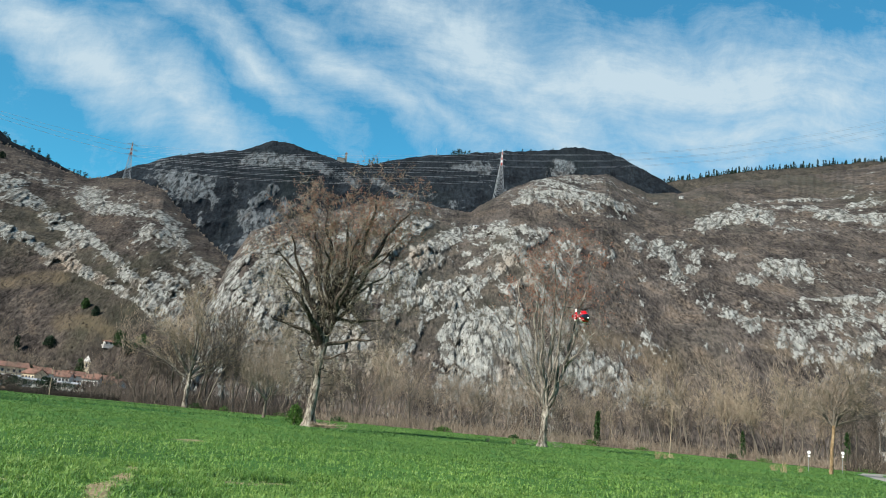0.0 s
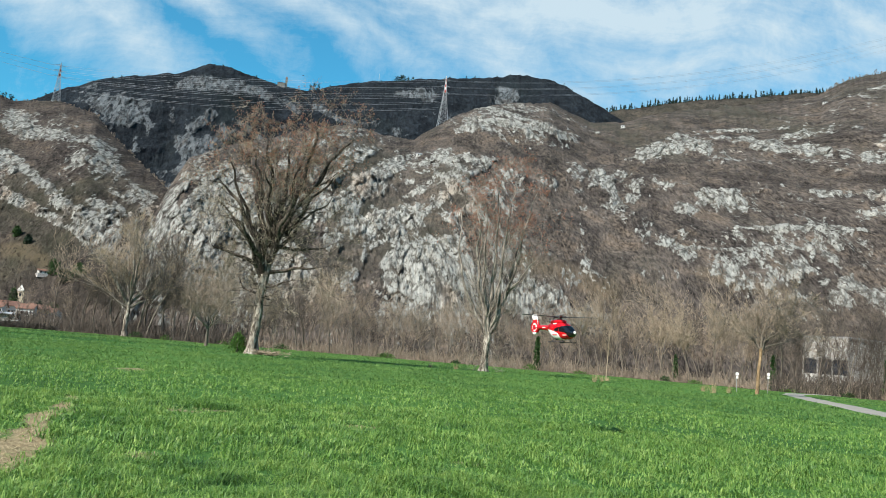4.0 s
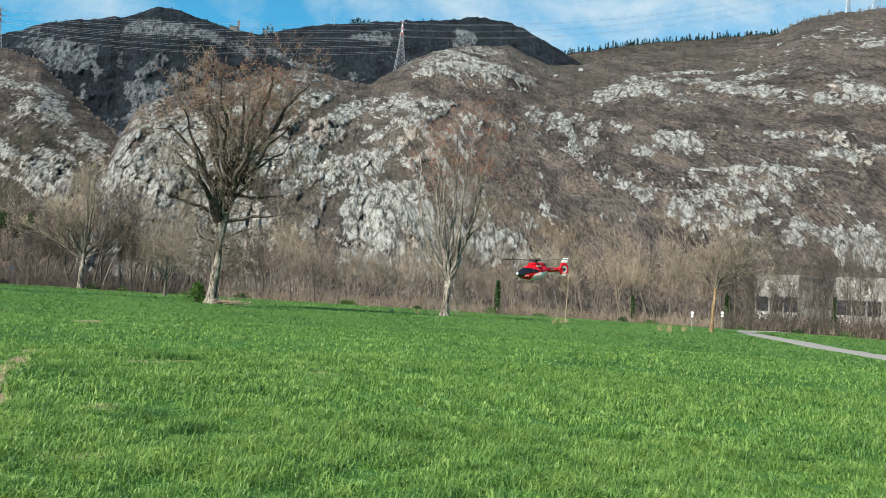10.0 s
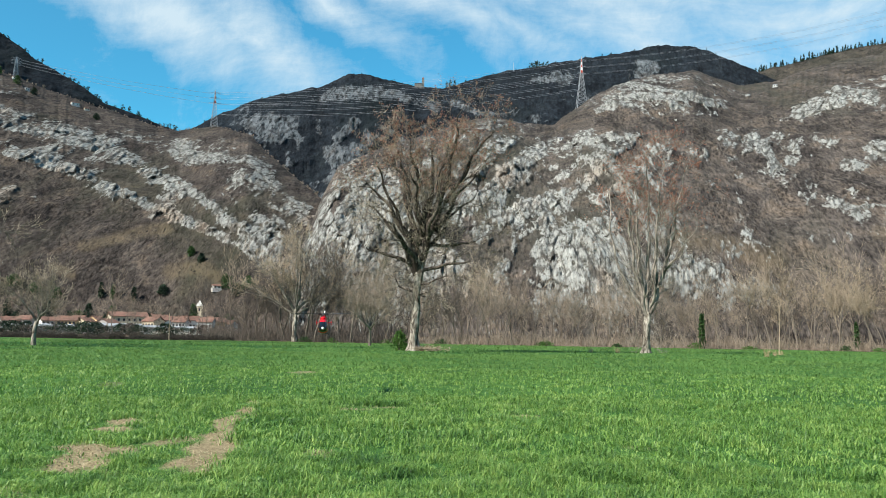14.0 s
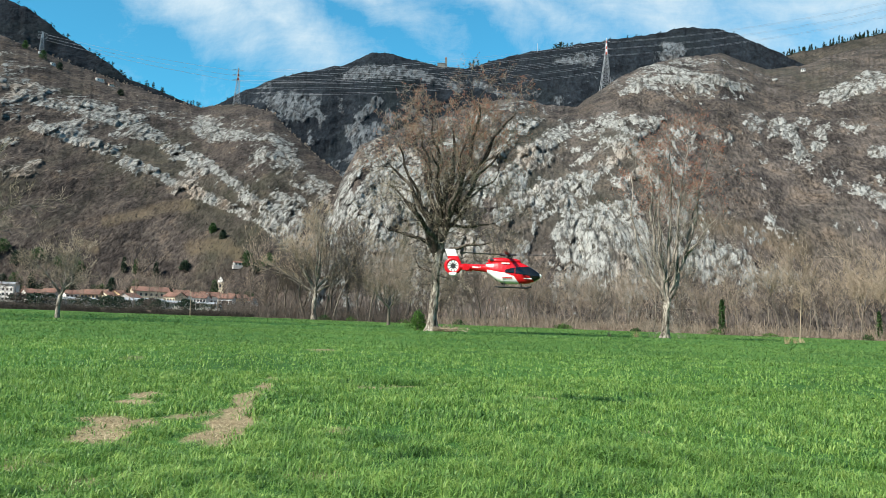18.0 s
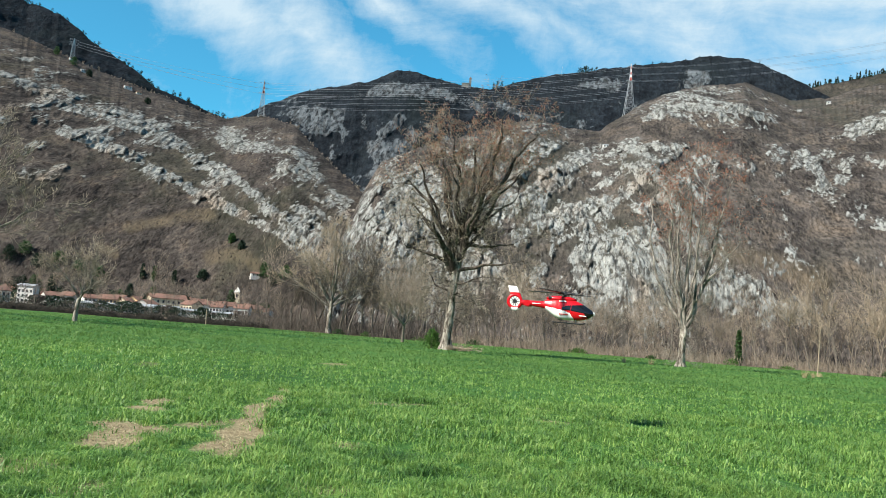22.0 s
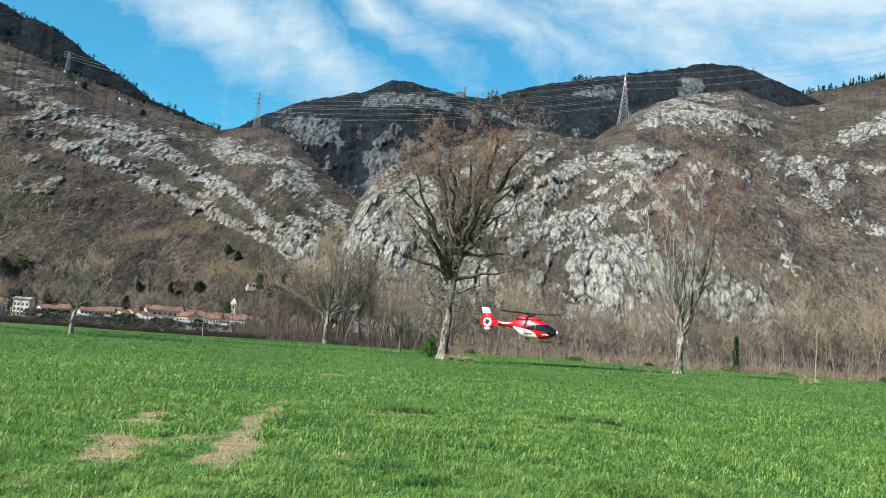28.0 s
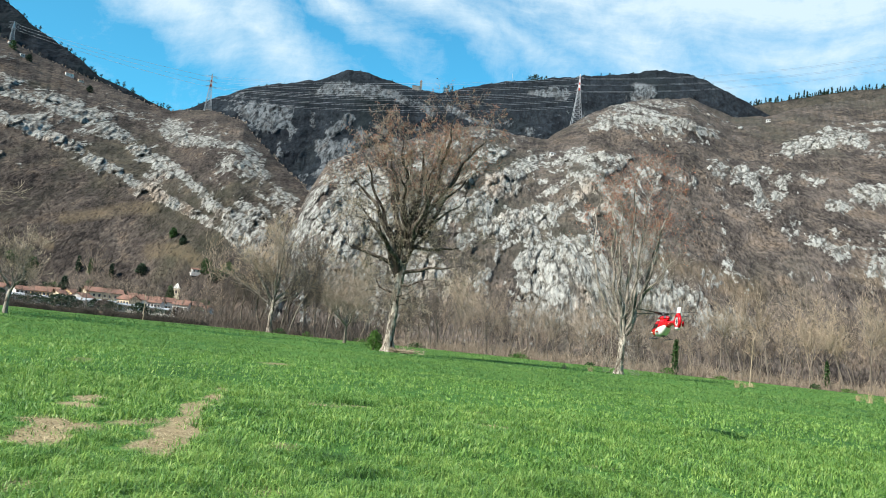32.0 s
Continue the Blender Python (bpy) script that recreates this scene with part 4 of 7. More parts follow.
# ---- trees ----
def grow(rng, start, way, length, radius, levels, shape):
    """Segments (a, b, ra, rb, level) of a bare tree, by repeated forking."""
    segs = []
    todo = [(Vector(start), Vector(way).normalized(), length, radius, 0)]
    while todo:
        p, d, ln, r, lev = todo.pop()
        steps = shape["steps"][min(lev, len(shape["steps"]) - 1)]
        r_end = r * shape["taper"][min(lev, len(shape["taper"]) - 1)]
        kids = shape["kids"][min(lev, len(shape["kids"]) - 1)]
        nodes = []
        for k in range(steps):
            wob = Vector((rng.gauss(0, 1), rng.gauss(0, 1), rng.gauss(0, 1))) * shape["wobble"]
            d = (d + wob + Vector((0, 0, shape["lift"] * (0.3 if lev == 0 else 1.0)))).normalized()
            q = p + d * (ln / steps)
            ra, rb = r + (r_end - r) * k / steps, r + (r_end - r) * (k + 1) / steps
            segs.append((p, q, ra, rb, lev))
            p = q
            nodes.append((p, d.copy(), rb))
        if lev + 1 >= levels:
            continue
        for k in range(kids):
            f = shape["bare"][min(lev, len(shape["bare"]) - 1)]
            pick = rng.random() * (1 - f) + f
            if k == 0:
                pick = 1.0
            i = min(steps - 1, int(pick * steps))
            q, dd, rr = nodes[i]
            side = dd.orthogonal().normalized()
            side.rotate(Matrix.Rotation(rng.random() * 2 * math.pi, 3, dd))
            a = shape["angle"][min(lev, len(shape["angle"]) - 1)] * (0.55 + 0.8 * rng.random()) * (0.35 if k == 0 else 1)
            nd = (dd * math.cos(a * DEG) + side * math.sin(a * DEG)).normalized()
            kl = ln * shape["shrink"][min(lev, len(shape["shrink"]) - 1)] * (0.65 + 0.6 * rng.random())
            todo.append((q.copy(), nd, kl, max(rr * shape["thin"] * (1.15 if k == 0 else 0.85), shape["min_r"]), lev + 1))
    return segs


def tubes(segs, sides):
    """Verts and quads of open tapered tubes, one per segment."""
    if not segs:
        return np.zeros((0, 3)), np.zeros((0, 4), int)
    a = np.array([s[0][:] for s in segs])
    b = np.array([s[1][:] for s in segs])
    ra, rb = np.array([s[2] for s in segs]), np.array([s[3] for s in segs])
    d = b - a
    d /= np.linalg.norm(d, axis=1)[:, None] + 1e-9
    ref = np.where(np.abs(d[:, 2:3]) < 0.9, [[0, 0, 1.0]], [[1.0, 0, 0]])
    u = np.cross(d, ref)
    u /= np.linalg.norm(u, axis=1)[:, None]
    w = np.cross(d, u)
    v = np.zeros((len(segs), 2 * sides, 3))
    for k in range(sides):
        c, s = math.cos(2 * math.pi * k / sides), math.sin(2 * math.pi * k / sides)
        off = u * c + w * s
        v[:, k] = a + off * ra[:, None] - d * (ra * 0.3)[:, None]
        v[:, sides + k] = b + off * rb[:, None] + d * (rb * 0.3)[:, None]
    quads = np.array([[k, (k + 1) % sides, sides + (k + 1) % sides, sides + k] for k in range(sides)])
    f = (np.arange(len(segs))[:, None, None] * 2 * sides + quads[None]).reshape(-1, 4)
    return v.reshape(-1, 3), f


def leaf_cloud(points, size, per, rng, spread):
    """Small two-sided leaf flakes round points."""
    pts = np.repeat(np.asarray(points, float), per, 0)
    n = len(pts)
    pts = pts + rng.normal(0, spread, (n, 3))
    a = rng.normal(0, 1, (n, 3))
    a /= np.linalg.norm(a, axis=1)[:, None]
    b = np.cross(a, rng.normal(0, 1, (n, 3)))
    b /= np.linalg.norm(b, axis=1)[:, None]
    s = size * (0.5 + rng.random((n, 1)))
    v = np.stack([pts - a * s, pts + b * s * 0.45, pts + a * s, pts - b * s * 0.45], 1).reshape(-1, 3)
    return v, np.arange(n)[:, None] * 4 + np.array([0, 1, 2, 3])


def _t(vf):
    return vf[0], [vf[1]]


def pipe(spine, sides, cuts):
    """One unbroken tapered tube along (place, radius) rows, smoothed between them."""
    P = np.array([p[:] for p, r in spine])
    rad = np.array([r for p, r in spine])
    s = np.arange(len(P))
    q = np.linspace(0, len(P) - 1, (len(P) - 1) * cuts + 1)
    P, rad = np.stack([np.interp(q, s, P[:, k]) for k in range(3)], -1), np.interp(q, s, rad)
    for _k in range(cuts):
        P[1:-1] = (P[:-2] + 2 * P[1:-1] + P[2:]) / 4
        rad[1:-1] = (rad[:-2] + 2 * rad[1:-1] + rad[2:]) / 4
    d = np.gradient(P, axis=0)
    d /= np.linalg.norm(d, axis=1)[:, None] + 1e-9
    u = np.cross(d, [[0.05, 1.0, 0.0]])
    u /= np.linalg.norm(u, axis=1)[:, None] + 1e-9
    w = np.cross(d, u)
    a = np.arange(sides) * 2 * math.pi / sides
    V = P[:, None] + (u[:, None] * np.cos(a)[None, :, None] + w[:, None] * np.sin(a)[None, :, None]) * rad[:, None, None]
    n = len(P)
    i, j = np.meshgrid(np.arange(n - 1), np.arange(sides), indexing="ij")
    k = (j + 1) % sides
    f = np.stack([i * sides + j, i * sides + k, (i + 1) * sides + k, (i + 1) * sides + j], -1).reshape(-1, 4)
    return V.reshape(-1, 3), f


def limb_tree(name, label, where, trunk, limbs, rng, side, twig_shape, bark, twig, extra=0, bud_mats=(), bud_height=0.0, bud_size=0.12, levels=4, kid_gap=0.85, kid_len=2.6, thick=1.0, limb_bark=None, shaggy=0, slim=1.0, gather=(-2.0, -1.0)):
    """A tall bare tree from its trunk and main limbs (sideways, up, radius); the finer wood grows from them."""
    root = tagged(new(name), label, "tree")
    root.location = where
    limb_bark = limb_bark or M_BARK_SILVER
    segs0, tips = [], []

    def run(points, out, depth, lev):
        pts = [Vector((p[0], depth(p, i), p[1])) for i, p in enumerate(points)]
        fine, run_len = [], 0.0
        ph = [rng.random() * 6.28 for _k in range(4)]
        for i in range(len(pts) - 1):
            for k in range(4):
                f = k / 4
                q = pts[i].lerp(pts[i + 1], f)
                run_len += (pts[i + 1] - pts[i]).length / 4
                grow_in = min(1.0, run_len / 2.5) * (1 if lev else 0.1)
                q += Vector((0.22 * math.sin(1.5 * run_len + ph[0]) + 0.12 * math.sin(3.6 * run_len + ph[1]), 0.22 * math.sin(1.3 * run_len + ph[2]), 0.1 * math.sin(2.9 * run_len + ph[3]))) * grow_in if (i or k) else Vector()
                fine.append((q, points[i][2] + (points[i + 1][2] - points[i][2]) * f))
        fine.append((pts[-1], points[-1][2]))
        for (a, ra), (b, rb) in zip(fine, fine[1:]):
            out.append((a, b, ra * (1.2 if lev else 1), rb * (1.2 if lev else 1), lev))
        return fine

    bole = run(trunk, segs0, lambda p, i: 0.0, 0)
    tv, tf = pipe(bole, 22, 6)
    knots = np.stack([fbm(tv[:, 0] * 1.6 + 9 * k, tv[:, 1] * 1.6, tv[:, 2] * 0.7, 3, 60 + k, 0.55) for k in (0, 1)], -1)
    tv[:, :2] += knots * np.minimum(0.24, segs0[0][2] * 0.42)
    under("trunk", mesh_only("trunk", tv, [tf], bark, True), root, "pale grey trunk with dark flaking patches")
    limbs = [l if l[0][2] < 0.125 else [(l[0][0] + (x - l[0][0]) * float(np.interp(z, gather, (0.55, 1.0))), z, r) for x, z, r in l] for l in limbs]
    all_limbs = [(l, side * (0.6 if i % 2 else -0.6) * (1 + 0.6 * rng.random())) for i, l in enumerate(limbs)]
    for i in range(extra):
        base = limbs[i % len(limbs)]
        k = 0.55 + 0.35 * rng.random()
        flip = -0.5 if i % 2 else 0.6
        all_limbs.append(([(base[0][0] + (p[0] - base[0][0]) * flip, base[0][1] + (p[1] - base[0][1]) * k, p[2] * 0.8) for p in base], side * (1.5 if i % 2 else -1.5)))
    twigs = []
    for l, dep in all_limbs:
        segs = []
        fine = run(l, segs, lambda p, i: dep * min(1.0, i / max(1, len(l) - 1)) * 2.2, 1)
        under("limb", mesh_only("limb", *_t(pipe([(q, r * 1.2 * slim) for q, r in fine], 8, 2)), limb_bark, True), root)
        ln = 0.0
        for (a, ra), (b, rb) in zip(fine[1:], fine[2:]):
            ln += (b - a).length
            while ln > 0:
                ln -= kid_gap * (0.6 + 0.8 * rng.random())
                d = (b - a).normalized()
                s = d.orthogonal().normalized()
                s.rotate(Matrix.Rotation(rng.random() * 2 * math.pi, 3, d))
                way = d * 0.75 + s * (0.5 + 0.4 * rng.random()) + Vector((0, 0, 0.15))
                twigs += grow(rng, b, way, kid_len * (0.5 + 0.8 * rng.random()), max(0.02, rb * 0.42), levels, twig_shape)
        twigs += grow(rng, fine[-1][0], fine[-1][0] - fine[-2][0], kid_len * 0.9, fine[-1][1], levels, twig_shape)
    for k in range(shaggy):
        f = 0.3 + 0.7 * rng.random()
        s0 = segs0[min(len(segs0) - 1, int(f * len(segs0)))]
        a = rng.random() * 6.28
        twigs += grow(rng, s0[0] + Vector((math.cos(a), math.sin(a), 0)) * s0[2] * 0.9, (math.cos(a), math.sin(a), 0.15 - 0.5 * rng.random()), 0.9 + 1.3 * rng.random(), 0.03, 3, dict(twig_shape, lift=-0.02))
    twigs = [(a, b, max(ra, 0.014) * thick, max(rb, 0.012) * thick, lev) for a, b, ra, rb, lev in twigs]
    low, high = [s for s in twigs if s[4] < 2], [s for s in twigs if s[4] >= 2]
    under("branching", mesh_only("branching", *_t(tubes(low, 4)), limb_bark, True), root)
    under("crown", mesh_only("crown", *_t(tubes(high, 3)), twig), root)
    if bud_mats:
        nrng = np.random.default_rng(int(where[0] * 10) + 500)
        ends = np.array([s[1][:] for s in high if s[4] == levels - 1])
        keep = nrng.random(len(ends)) < smoothstep(bud_height - 5, bud_height + 3, ends[:, 2]) * 0.72
        ends = ends[keep]
        half = nrng.random(len(ends)) < 0.5
        for nm, pts, mat in (("bud_haze", ends[half], bud_mats[0]), ("catkin_haze", ends[~half], bud_mats[1])):
            v, f = leaf_cloud(pts, bud_size, 2, nrng, 0.12)
            under(nm, mesh_only(nm, v, [f], mat), root)
    return root


TWIG = dict(steps=(4, 3, 3, 2), taper=(0.5, 0.5, 0.5, 0.6), kids=(5, 4, 3), wobble=0.16, lift=0.10, bare=(0.2, 0.15, 0.1), angle=(38, 42, 45), shrink=(0.55, 0.55, 0.55), thin=0.6, min_r=0.014)
SPREAD = dict(TWIG, lift=0.05, angle=(48, 50, 50), wobble=0.22)
rng = random.Random(7)


def polar(bearing, r, z=None):
    x, y = r * math.sin(bearing * DEG), r * math.cos(bearing * DEG)
    return (x, y, float(height_at(np.float64(x), np.float64(y))) - 0.03 if z is None else z)


limb_tree("tall_tree", "tall bare tree with forked limbs and rust-brown buds", polar(-7.85, 78.6),
          [(0, -0.2, 0.86), (0.02, 0.5, 0.54), (0.1, 3, 0.44), (0.25, 6, 0.41), (0.5, 8.4, 0.36), (0.7, 10.5, 0.27), (0.85, 12.5, 0.18)],
          [[(0.3, 7.4, 0.2), (-1.3, 10.4, 0.17), (-2.9, 13.2, 0.12), (-4.7, 15.3, 0.05)], [(0.3, 8.2, 0.2), (-0.9, 11.2, 0.17), (-1.3, 15.2, 0.12), (-1.95, 17.4, 0.08), (-3.0, 19.3, 0.04)],
           [(0.6, 9.6, 0.2), (0.15, 13.4, 0.16), (-0.1, 17.4, 0.1), (-0.5, 19.4, 0.05)], [(0.8, 11.8, 0.18), (1.2, 14.6, 0.14), (1.6, 17, 0.1), (1.0, 19.4, 0.06), (0.6, 20.8, 0.03)],
           [(0.6, 8.6, 0.24), (2.0, 11.8, 0.21), (2.9, 14.8, 0.16), (3.6, 19.2, 0.1), (4.0, 22.4, 0.04)], [(2.8, 14.2, 0.14), (5, 18, 0.1), (6.3, 20.6, 0.07), (7.2, 21.6, 0.03)],
           [(0.5, 7.6, 0.12), (2.9, 8.1, 0.09), (5.2, 8.4, 0.04)], [(0.8, 10.0, 0.1), (3.4, 10.2, 0.08), (5.6, 10.6, 0.04)], [(0.3, 7.9, 0.12), (-2.3, 9, 0.09), (-4.4, 9.5, 0.04)],
           [(1.9, 11.4, 0.13), (4.2, 15, 0.09), (5.6, 17.5, 0.04)], [(0.5, 9.0, 0.17), (-0.5, 11.8, 0.14), (-0.9, 14, 0.1), (-1.0, 17, 0.07), (-1.7, 18.8, 0.03)],
           [(0.8, 10.6, 0.18), (1.7, 13.2, 0.14), (2.2, 15.6, 0.1), (2.3, 18.4, 0.06), (2.9, 20.6, 0.03)], [(0.1, 7.0, 0.14), (-2.0, 10.0, 0.12), (-3.8, 12.2, 0.08), (-5.6, 13.6, 0.03)],
           [(0.9, 9.4, 0.13), (3.0, 11.4, 0.1), (4.6, 13.8, 0.06), (6.2, 15.2, 0.03)], [(-1.1, 11.4, 0.12), (-2.4, 14.2, 0.09), (-3.6, 17.4, 0.04)], [(0.2, 5.4, 0.07), (-1.6, 6.2, 0.05), (-2.6, 7.4, 0.02)], [(0.3, 6.2, 0.07), (1.9, 6.5, 0.05), (3.2, 7.2, 0.02)]],
          rng, 1.0, SPREAD, M_BARK_PALE, M_TWIG, 5, (M_BUD, M_BUD_OCHRE), 18.0, 0.075, 4, 1.2, 2.4, 0.9, M_BARK_LIMB, 90, 1.35, (9.5, 17.5))
limb_tree("tall_tree", "tall slender bare tree with pale trunk and reddish buds", polar(7.89, 91.8),
          [(0, -0.2, 0.62), (0.0, 0.4, 0.45), (0.05, 2, 0.40), (0.2, 4.4, 0.38)],
          [[(0.1, 3.9, 0.2), (-1.0, 8.1, 0.16), (-1.6, 11.6, 0.12), (-1.9, 15.8, 0.08), (-2.0, 18.6, 0.04)], [(0.2, 4.1, 0.2), (-0.6, 10.3, 0.14), (-0.8, 18, 0.05)],
           [(0.3, 4.1, 0.2), (1.06, 8.1, 0.16), (0.95, 12.5, 0.12), (1.5, 18, 0.07), (1.95, 21.6, 0.03)], [(0.4, 4.3, 0.24), (1.7, 8, 0.19), (3, 13, 0.13), (3.9, 17.6, 0.08), (4.8, 20.6, 0.04)],
           [(2.0, 9.0, 0.09), (3.8, 11.2, 0.06), (5.2, 13.6, 0.025)], [(0, 4.4, 0.16), (-2.1, 7.6, 0.13), (-3.4, 11.2, 0.1), (-3.8, 15.8, 0.06), (-3.4, 18.6, 0.03)],
           [(0.2, 4.2, 0.2), (0.1, 10.3, 0.15), (0.2, 17, 0.08), (0.2, 21, 0.03)], [(1.5, 7.4, 0.14), (2.6, 11, 0.11), (3.2, 15, 0.07), (3.0, 18.6, 0.03)]],
          rng, 0.8, SPREAD, M_BARK_PALE, M_TWIG_SILVER, 5, (M_BUD, M_BUD), 16.0, 0.075, 4, 1.6, 2.1, 0.65, None, 20, 0.9)
limb_tree("field_tree", "small bare pale-barked tree standing in the grass", polar(-32.08, 88),
          [(-0.05, -0.2, 0.26), (0.05, 1.0, 0.19), (0.25, 2.4, 0.17)],
          [[(0.2, 2.2, 0.1), (-0.6, 3.4, 0.07), (-1.4, 4.8, 0.04), (-2.0, 5.6, 0.02)], [(0.25, 2.3, 0.12), (0.3, 4, 0.08), (0.2, 6.2, 0.03)], [(0.25, 2.2, 0.1), (1.3, 3.4, 0.07), (2.1, 4.6, 0.03)], [(0.2, 2.4, 0.09), (1.0, 4.4, 0.06), (1.2, 5.8, 0.03)]],
          rng, 0.5, TWIG, M_BARK_PALE, M_TWIG, 3, (), 0, 0.1, 4, 0.5, 1.5, 0.8)
limb_tree("field_tree", "large bare pale tree at the field's edge", polar(-40.5, 84),
          [(0, -0.2, 0.5), (0.1, 2, 0.38), (0.3, 4.5, 0.34)],
          [[(0.2, 4.2, 0.2), (2.2, 7, 0.14), (4.6, 10, 0.09), (6.6, 12.6, 0.04)], [(0.3, 4.4, 0.2), (1.4, 8, 0.15), (2.6, 12, 0.1), (4.0, 14.8, 0.04)], [(0.2, 4.4, 0.2), (-1, 9, 0.14), (-1.6, 14, 0.05)], [(0.3, 4.2, 0.2), (2.6, 6, 0.12), (6, 8.2, 0.08), (8.2, 9.6, 0.03)],
           [(0.2, 4, 0.18), (-2.4, 7, 0.12), (-5, 10, 0.05)]],
          rng, 1.0, TWIG, M_BARK_PALE, M_TWIG, 4, (), 0, 0.1, 4, 0.9, 2.4)
limb_tree("field_tree", "small dark bare tree with a round crown", polar(-10.9, 112),
          [(0, -0.2, 0.24), (0.05, 1, 0.18), (0.1, 2.4, 0.16)],
          [[(0.1, 2.2, 0.1), (-1.2, 3.6, 0.07), (-2.4, 5.0, 0.03)], [(0.1, 2.3, 0.1), (0.1, 4.4, 0.07), (-0.3, 6.8, 0.03)], [(0.1, 2.3, 0.1), (1.4, 3.8, 0.07), (2.4, 5.2, 0.03)], [(0.1, 2.4, 0.1), (0.9, 5, 0.06), (1.4, 6.6, 0.03)], [(0.1, 2.4, 0.1), (-0.8, 4.8, 0.06), (-1.6, 6.4, 0.03)]],
          rng, 0.6, TWIG, M_BARK_GREY, M_TWIG_WOOD, 4, (), 0, 0.1, 4, 0.5, 1.7)
limb_tree("wood_edge_tree", "broad pale bare tree rising over the thicket", polar(-16.0, 143),
          [(0, -0.2, 0.5), (0.0, 3, 0.4), (0.1, 5.5, 0.36)],
          [[(0, 5, 0.2), (-2, 8.4, 0.14), (-4.2, 12, 0.05)], [(0, 5.2, 0.2), (-0.8, 10, 0.14), (-1.4, 15, 0.05)], [(0.1, 5.2, 0.2), (1, 10, 0.14), (1.4, 15.6, 0.05)], [(0.1, 5, 0.2), (2.6, 8.6, 0.13), (4.8, 12.4, 0.05)], [(0, 4.6, 0.16), (-3.4, 6.8, 0.1), (-6, 8.6, 0.04)], [(0.1, 4.6, 0.16), (3.4, 6.6, 0.1), (6.4, 8.8, 0.04)]],
          rng, 1.0, TWIG, M_BARK_PALE, M_TWIG_PALE, 4, (), 0, 0.1, 4, 1.0, 2.8, 1.3)
WIND = dict(TWIG, lift=0.03)
limb_tree("field_tree", "young tree with a wind-bent crown beside the track", polar(25.71, 101),
          [(0, -0.2, 0.24), (0.05, 1.2, 0.19), (0.3, 5.2, 0.17)],
          [[(0.3, 4.8, 0.12), (0.8, 7, 0.08), (2.6, 9.4, 0.05), (4.0, 10.2, 0.02)], [(0.3, 5, 0.12), (1.6, 7, 0.08), (4, 8.2, 0.03)], [(0.3, 5.1, 0.12), (0.2, 7.2, 0.08), (1.4, 9.6, 0.04), (2.4, 10.6, 0.02)], [(0.3, 5, 0.1), (-0.7, 6.4, 0.06), (-1.2, 7.8, 0.03)], [(0.3, 5, 0.1), (2, 6, 0.06), (4.4, 6.6, 0.02)]],
          rng, 0.5, WIND, M_BARK_TAN, M_TWIG_WOOD, 3, (), 0, 0.1, 4, 0.6, 1.8, 1.2, M_BARK_GREY)

# ---- the wood along the field ----
WOOD = dict(steps=(6, 4, 3, 3), taper=(0.3, 0.4, 0.5, 0.6), kids=(14, 6, 4), wobble=0.10, lift=0.06, bare=(0.22, 0.15, 0.1), angle=(34, 38, 42), shrink=(0.42, 0.5, 0.5), thin=0.45, min_r=0.026)


def wood_models():
    out = []
    for k in range(7):
        r = random.Random(100 + k)
        h = 10.5 + 1.0 * r.random()
        segs = grow(r, (0, 0, -0.3), (r.gauss(0, 0.05), r.gauss(0, 0.05), 1), h, 0.15 + 0.05 * r.random(), 4, dict(WOOD, bare=(0.15 + 0.25 * r.random(), 0.15, 0.1)))
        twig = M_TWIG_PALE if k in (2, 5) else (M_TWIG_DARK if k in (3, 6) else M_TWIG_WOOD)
        root = tagged(new("wood_tree"), "slim bare tree in the dense wood edge", "tree", "trees of the wood")
        under("trunk", mesh_only("trunk", *_t(tubes([s for s in segs if s[4] == 0], 6)), M_BARK_GREY, True), root)
        under("crown", mesh_only("crown", *_t(tubes([s for s in segs if s[4] > 0], 3)), twig), root)
        out.append(root)
    return out


WOOD_TOP = [(-60, 7), (-38, 2.2), (-21, 2.6), (-19, 6.4), (-17, 9.6), (-13.5, 9.4), (-10, 7.8), (-6, 6.9), (0, 6.7), (8, 6.7), (14, 7.4), (18, 9.2), (23, 10.2), (26.5, 9.6), (28.5, 6.6), (33, 6.0), (38, 6.2), (60, 8)]


def make_wood():
    models = wood_models()
    r = random.Random(5)
    spots = []
    b = -21.0
    while b < 46:
        for row in range(3):
            d = float(field_edge(b)) + 2.0 + row * 6.5 + r.random() * 5
            spots.append((b + r.gauss(0, 0.15), d))
        b += 0.80
    for b, d in spots:
        want = np.interp(b, *np.array(WOOD_TOP, float).T) * (0.62 + 0.7 * r.random())
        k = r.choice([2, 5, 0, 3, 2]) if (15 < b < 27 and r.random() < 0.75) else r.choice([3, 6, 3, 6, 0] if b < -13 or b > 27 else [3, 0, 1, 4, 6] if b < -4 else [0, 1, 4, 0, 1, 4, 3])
        s = want / 11.0
        ob = copy_thing(models[k], Matrix.Translation(polar(b, d)) @ Matrix.Rotation(r.random() * 6.28, 4, "Z"))
        ob.scale = (s * 1.05, s * 1.05, s)
    for k in range(26):
        b = 27.6 + 15 * (k + r.random()) / 26
        ob = copy_thing(models[r.choice([3, 6])], Matrix.Translation(polar(b, float(field_edge(b)) + 1.5 + 6 * r.random())) @ Matrix.Rotation(r.random() * 6.28, 4, "Z"))
        s = 0.75 + 0.3 * r.random()
        ob.scale = (s * 0.6, s * 0.6, s)
    for k, m0 in enumerate(models):
        m0.location = polar(-20 + 9 * k, float(field_edge(-20 + 9 * k)) + 16)


make_wood()
vr = random.Random(77)
village_trees = [o for o in scene.objects if o.name.startswith("wood_tree") and o.parent is None][:7]
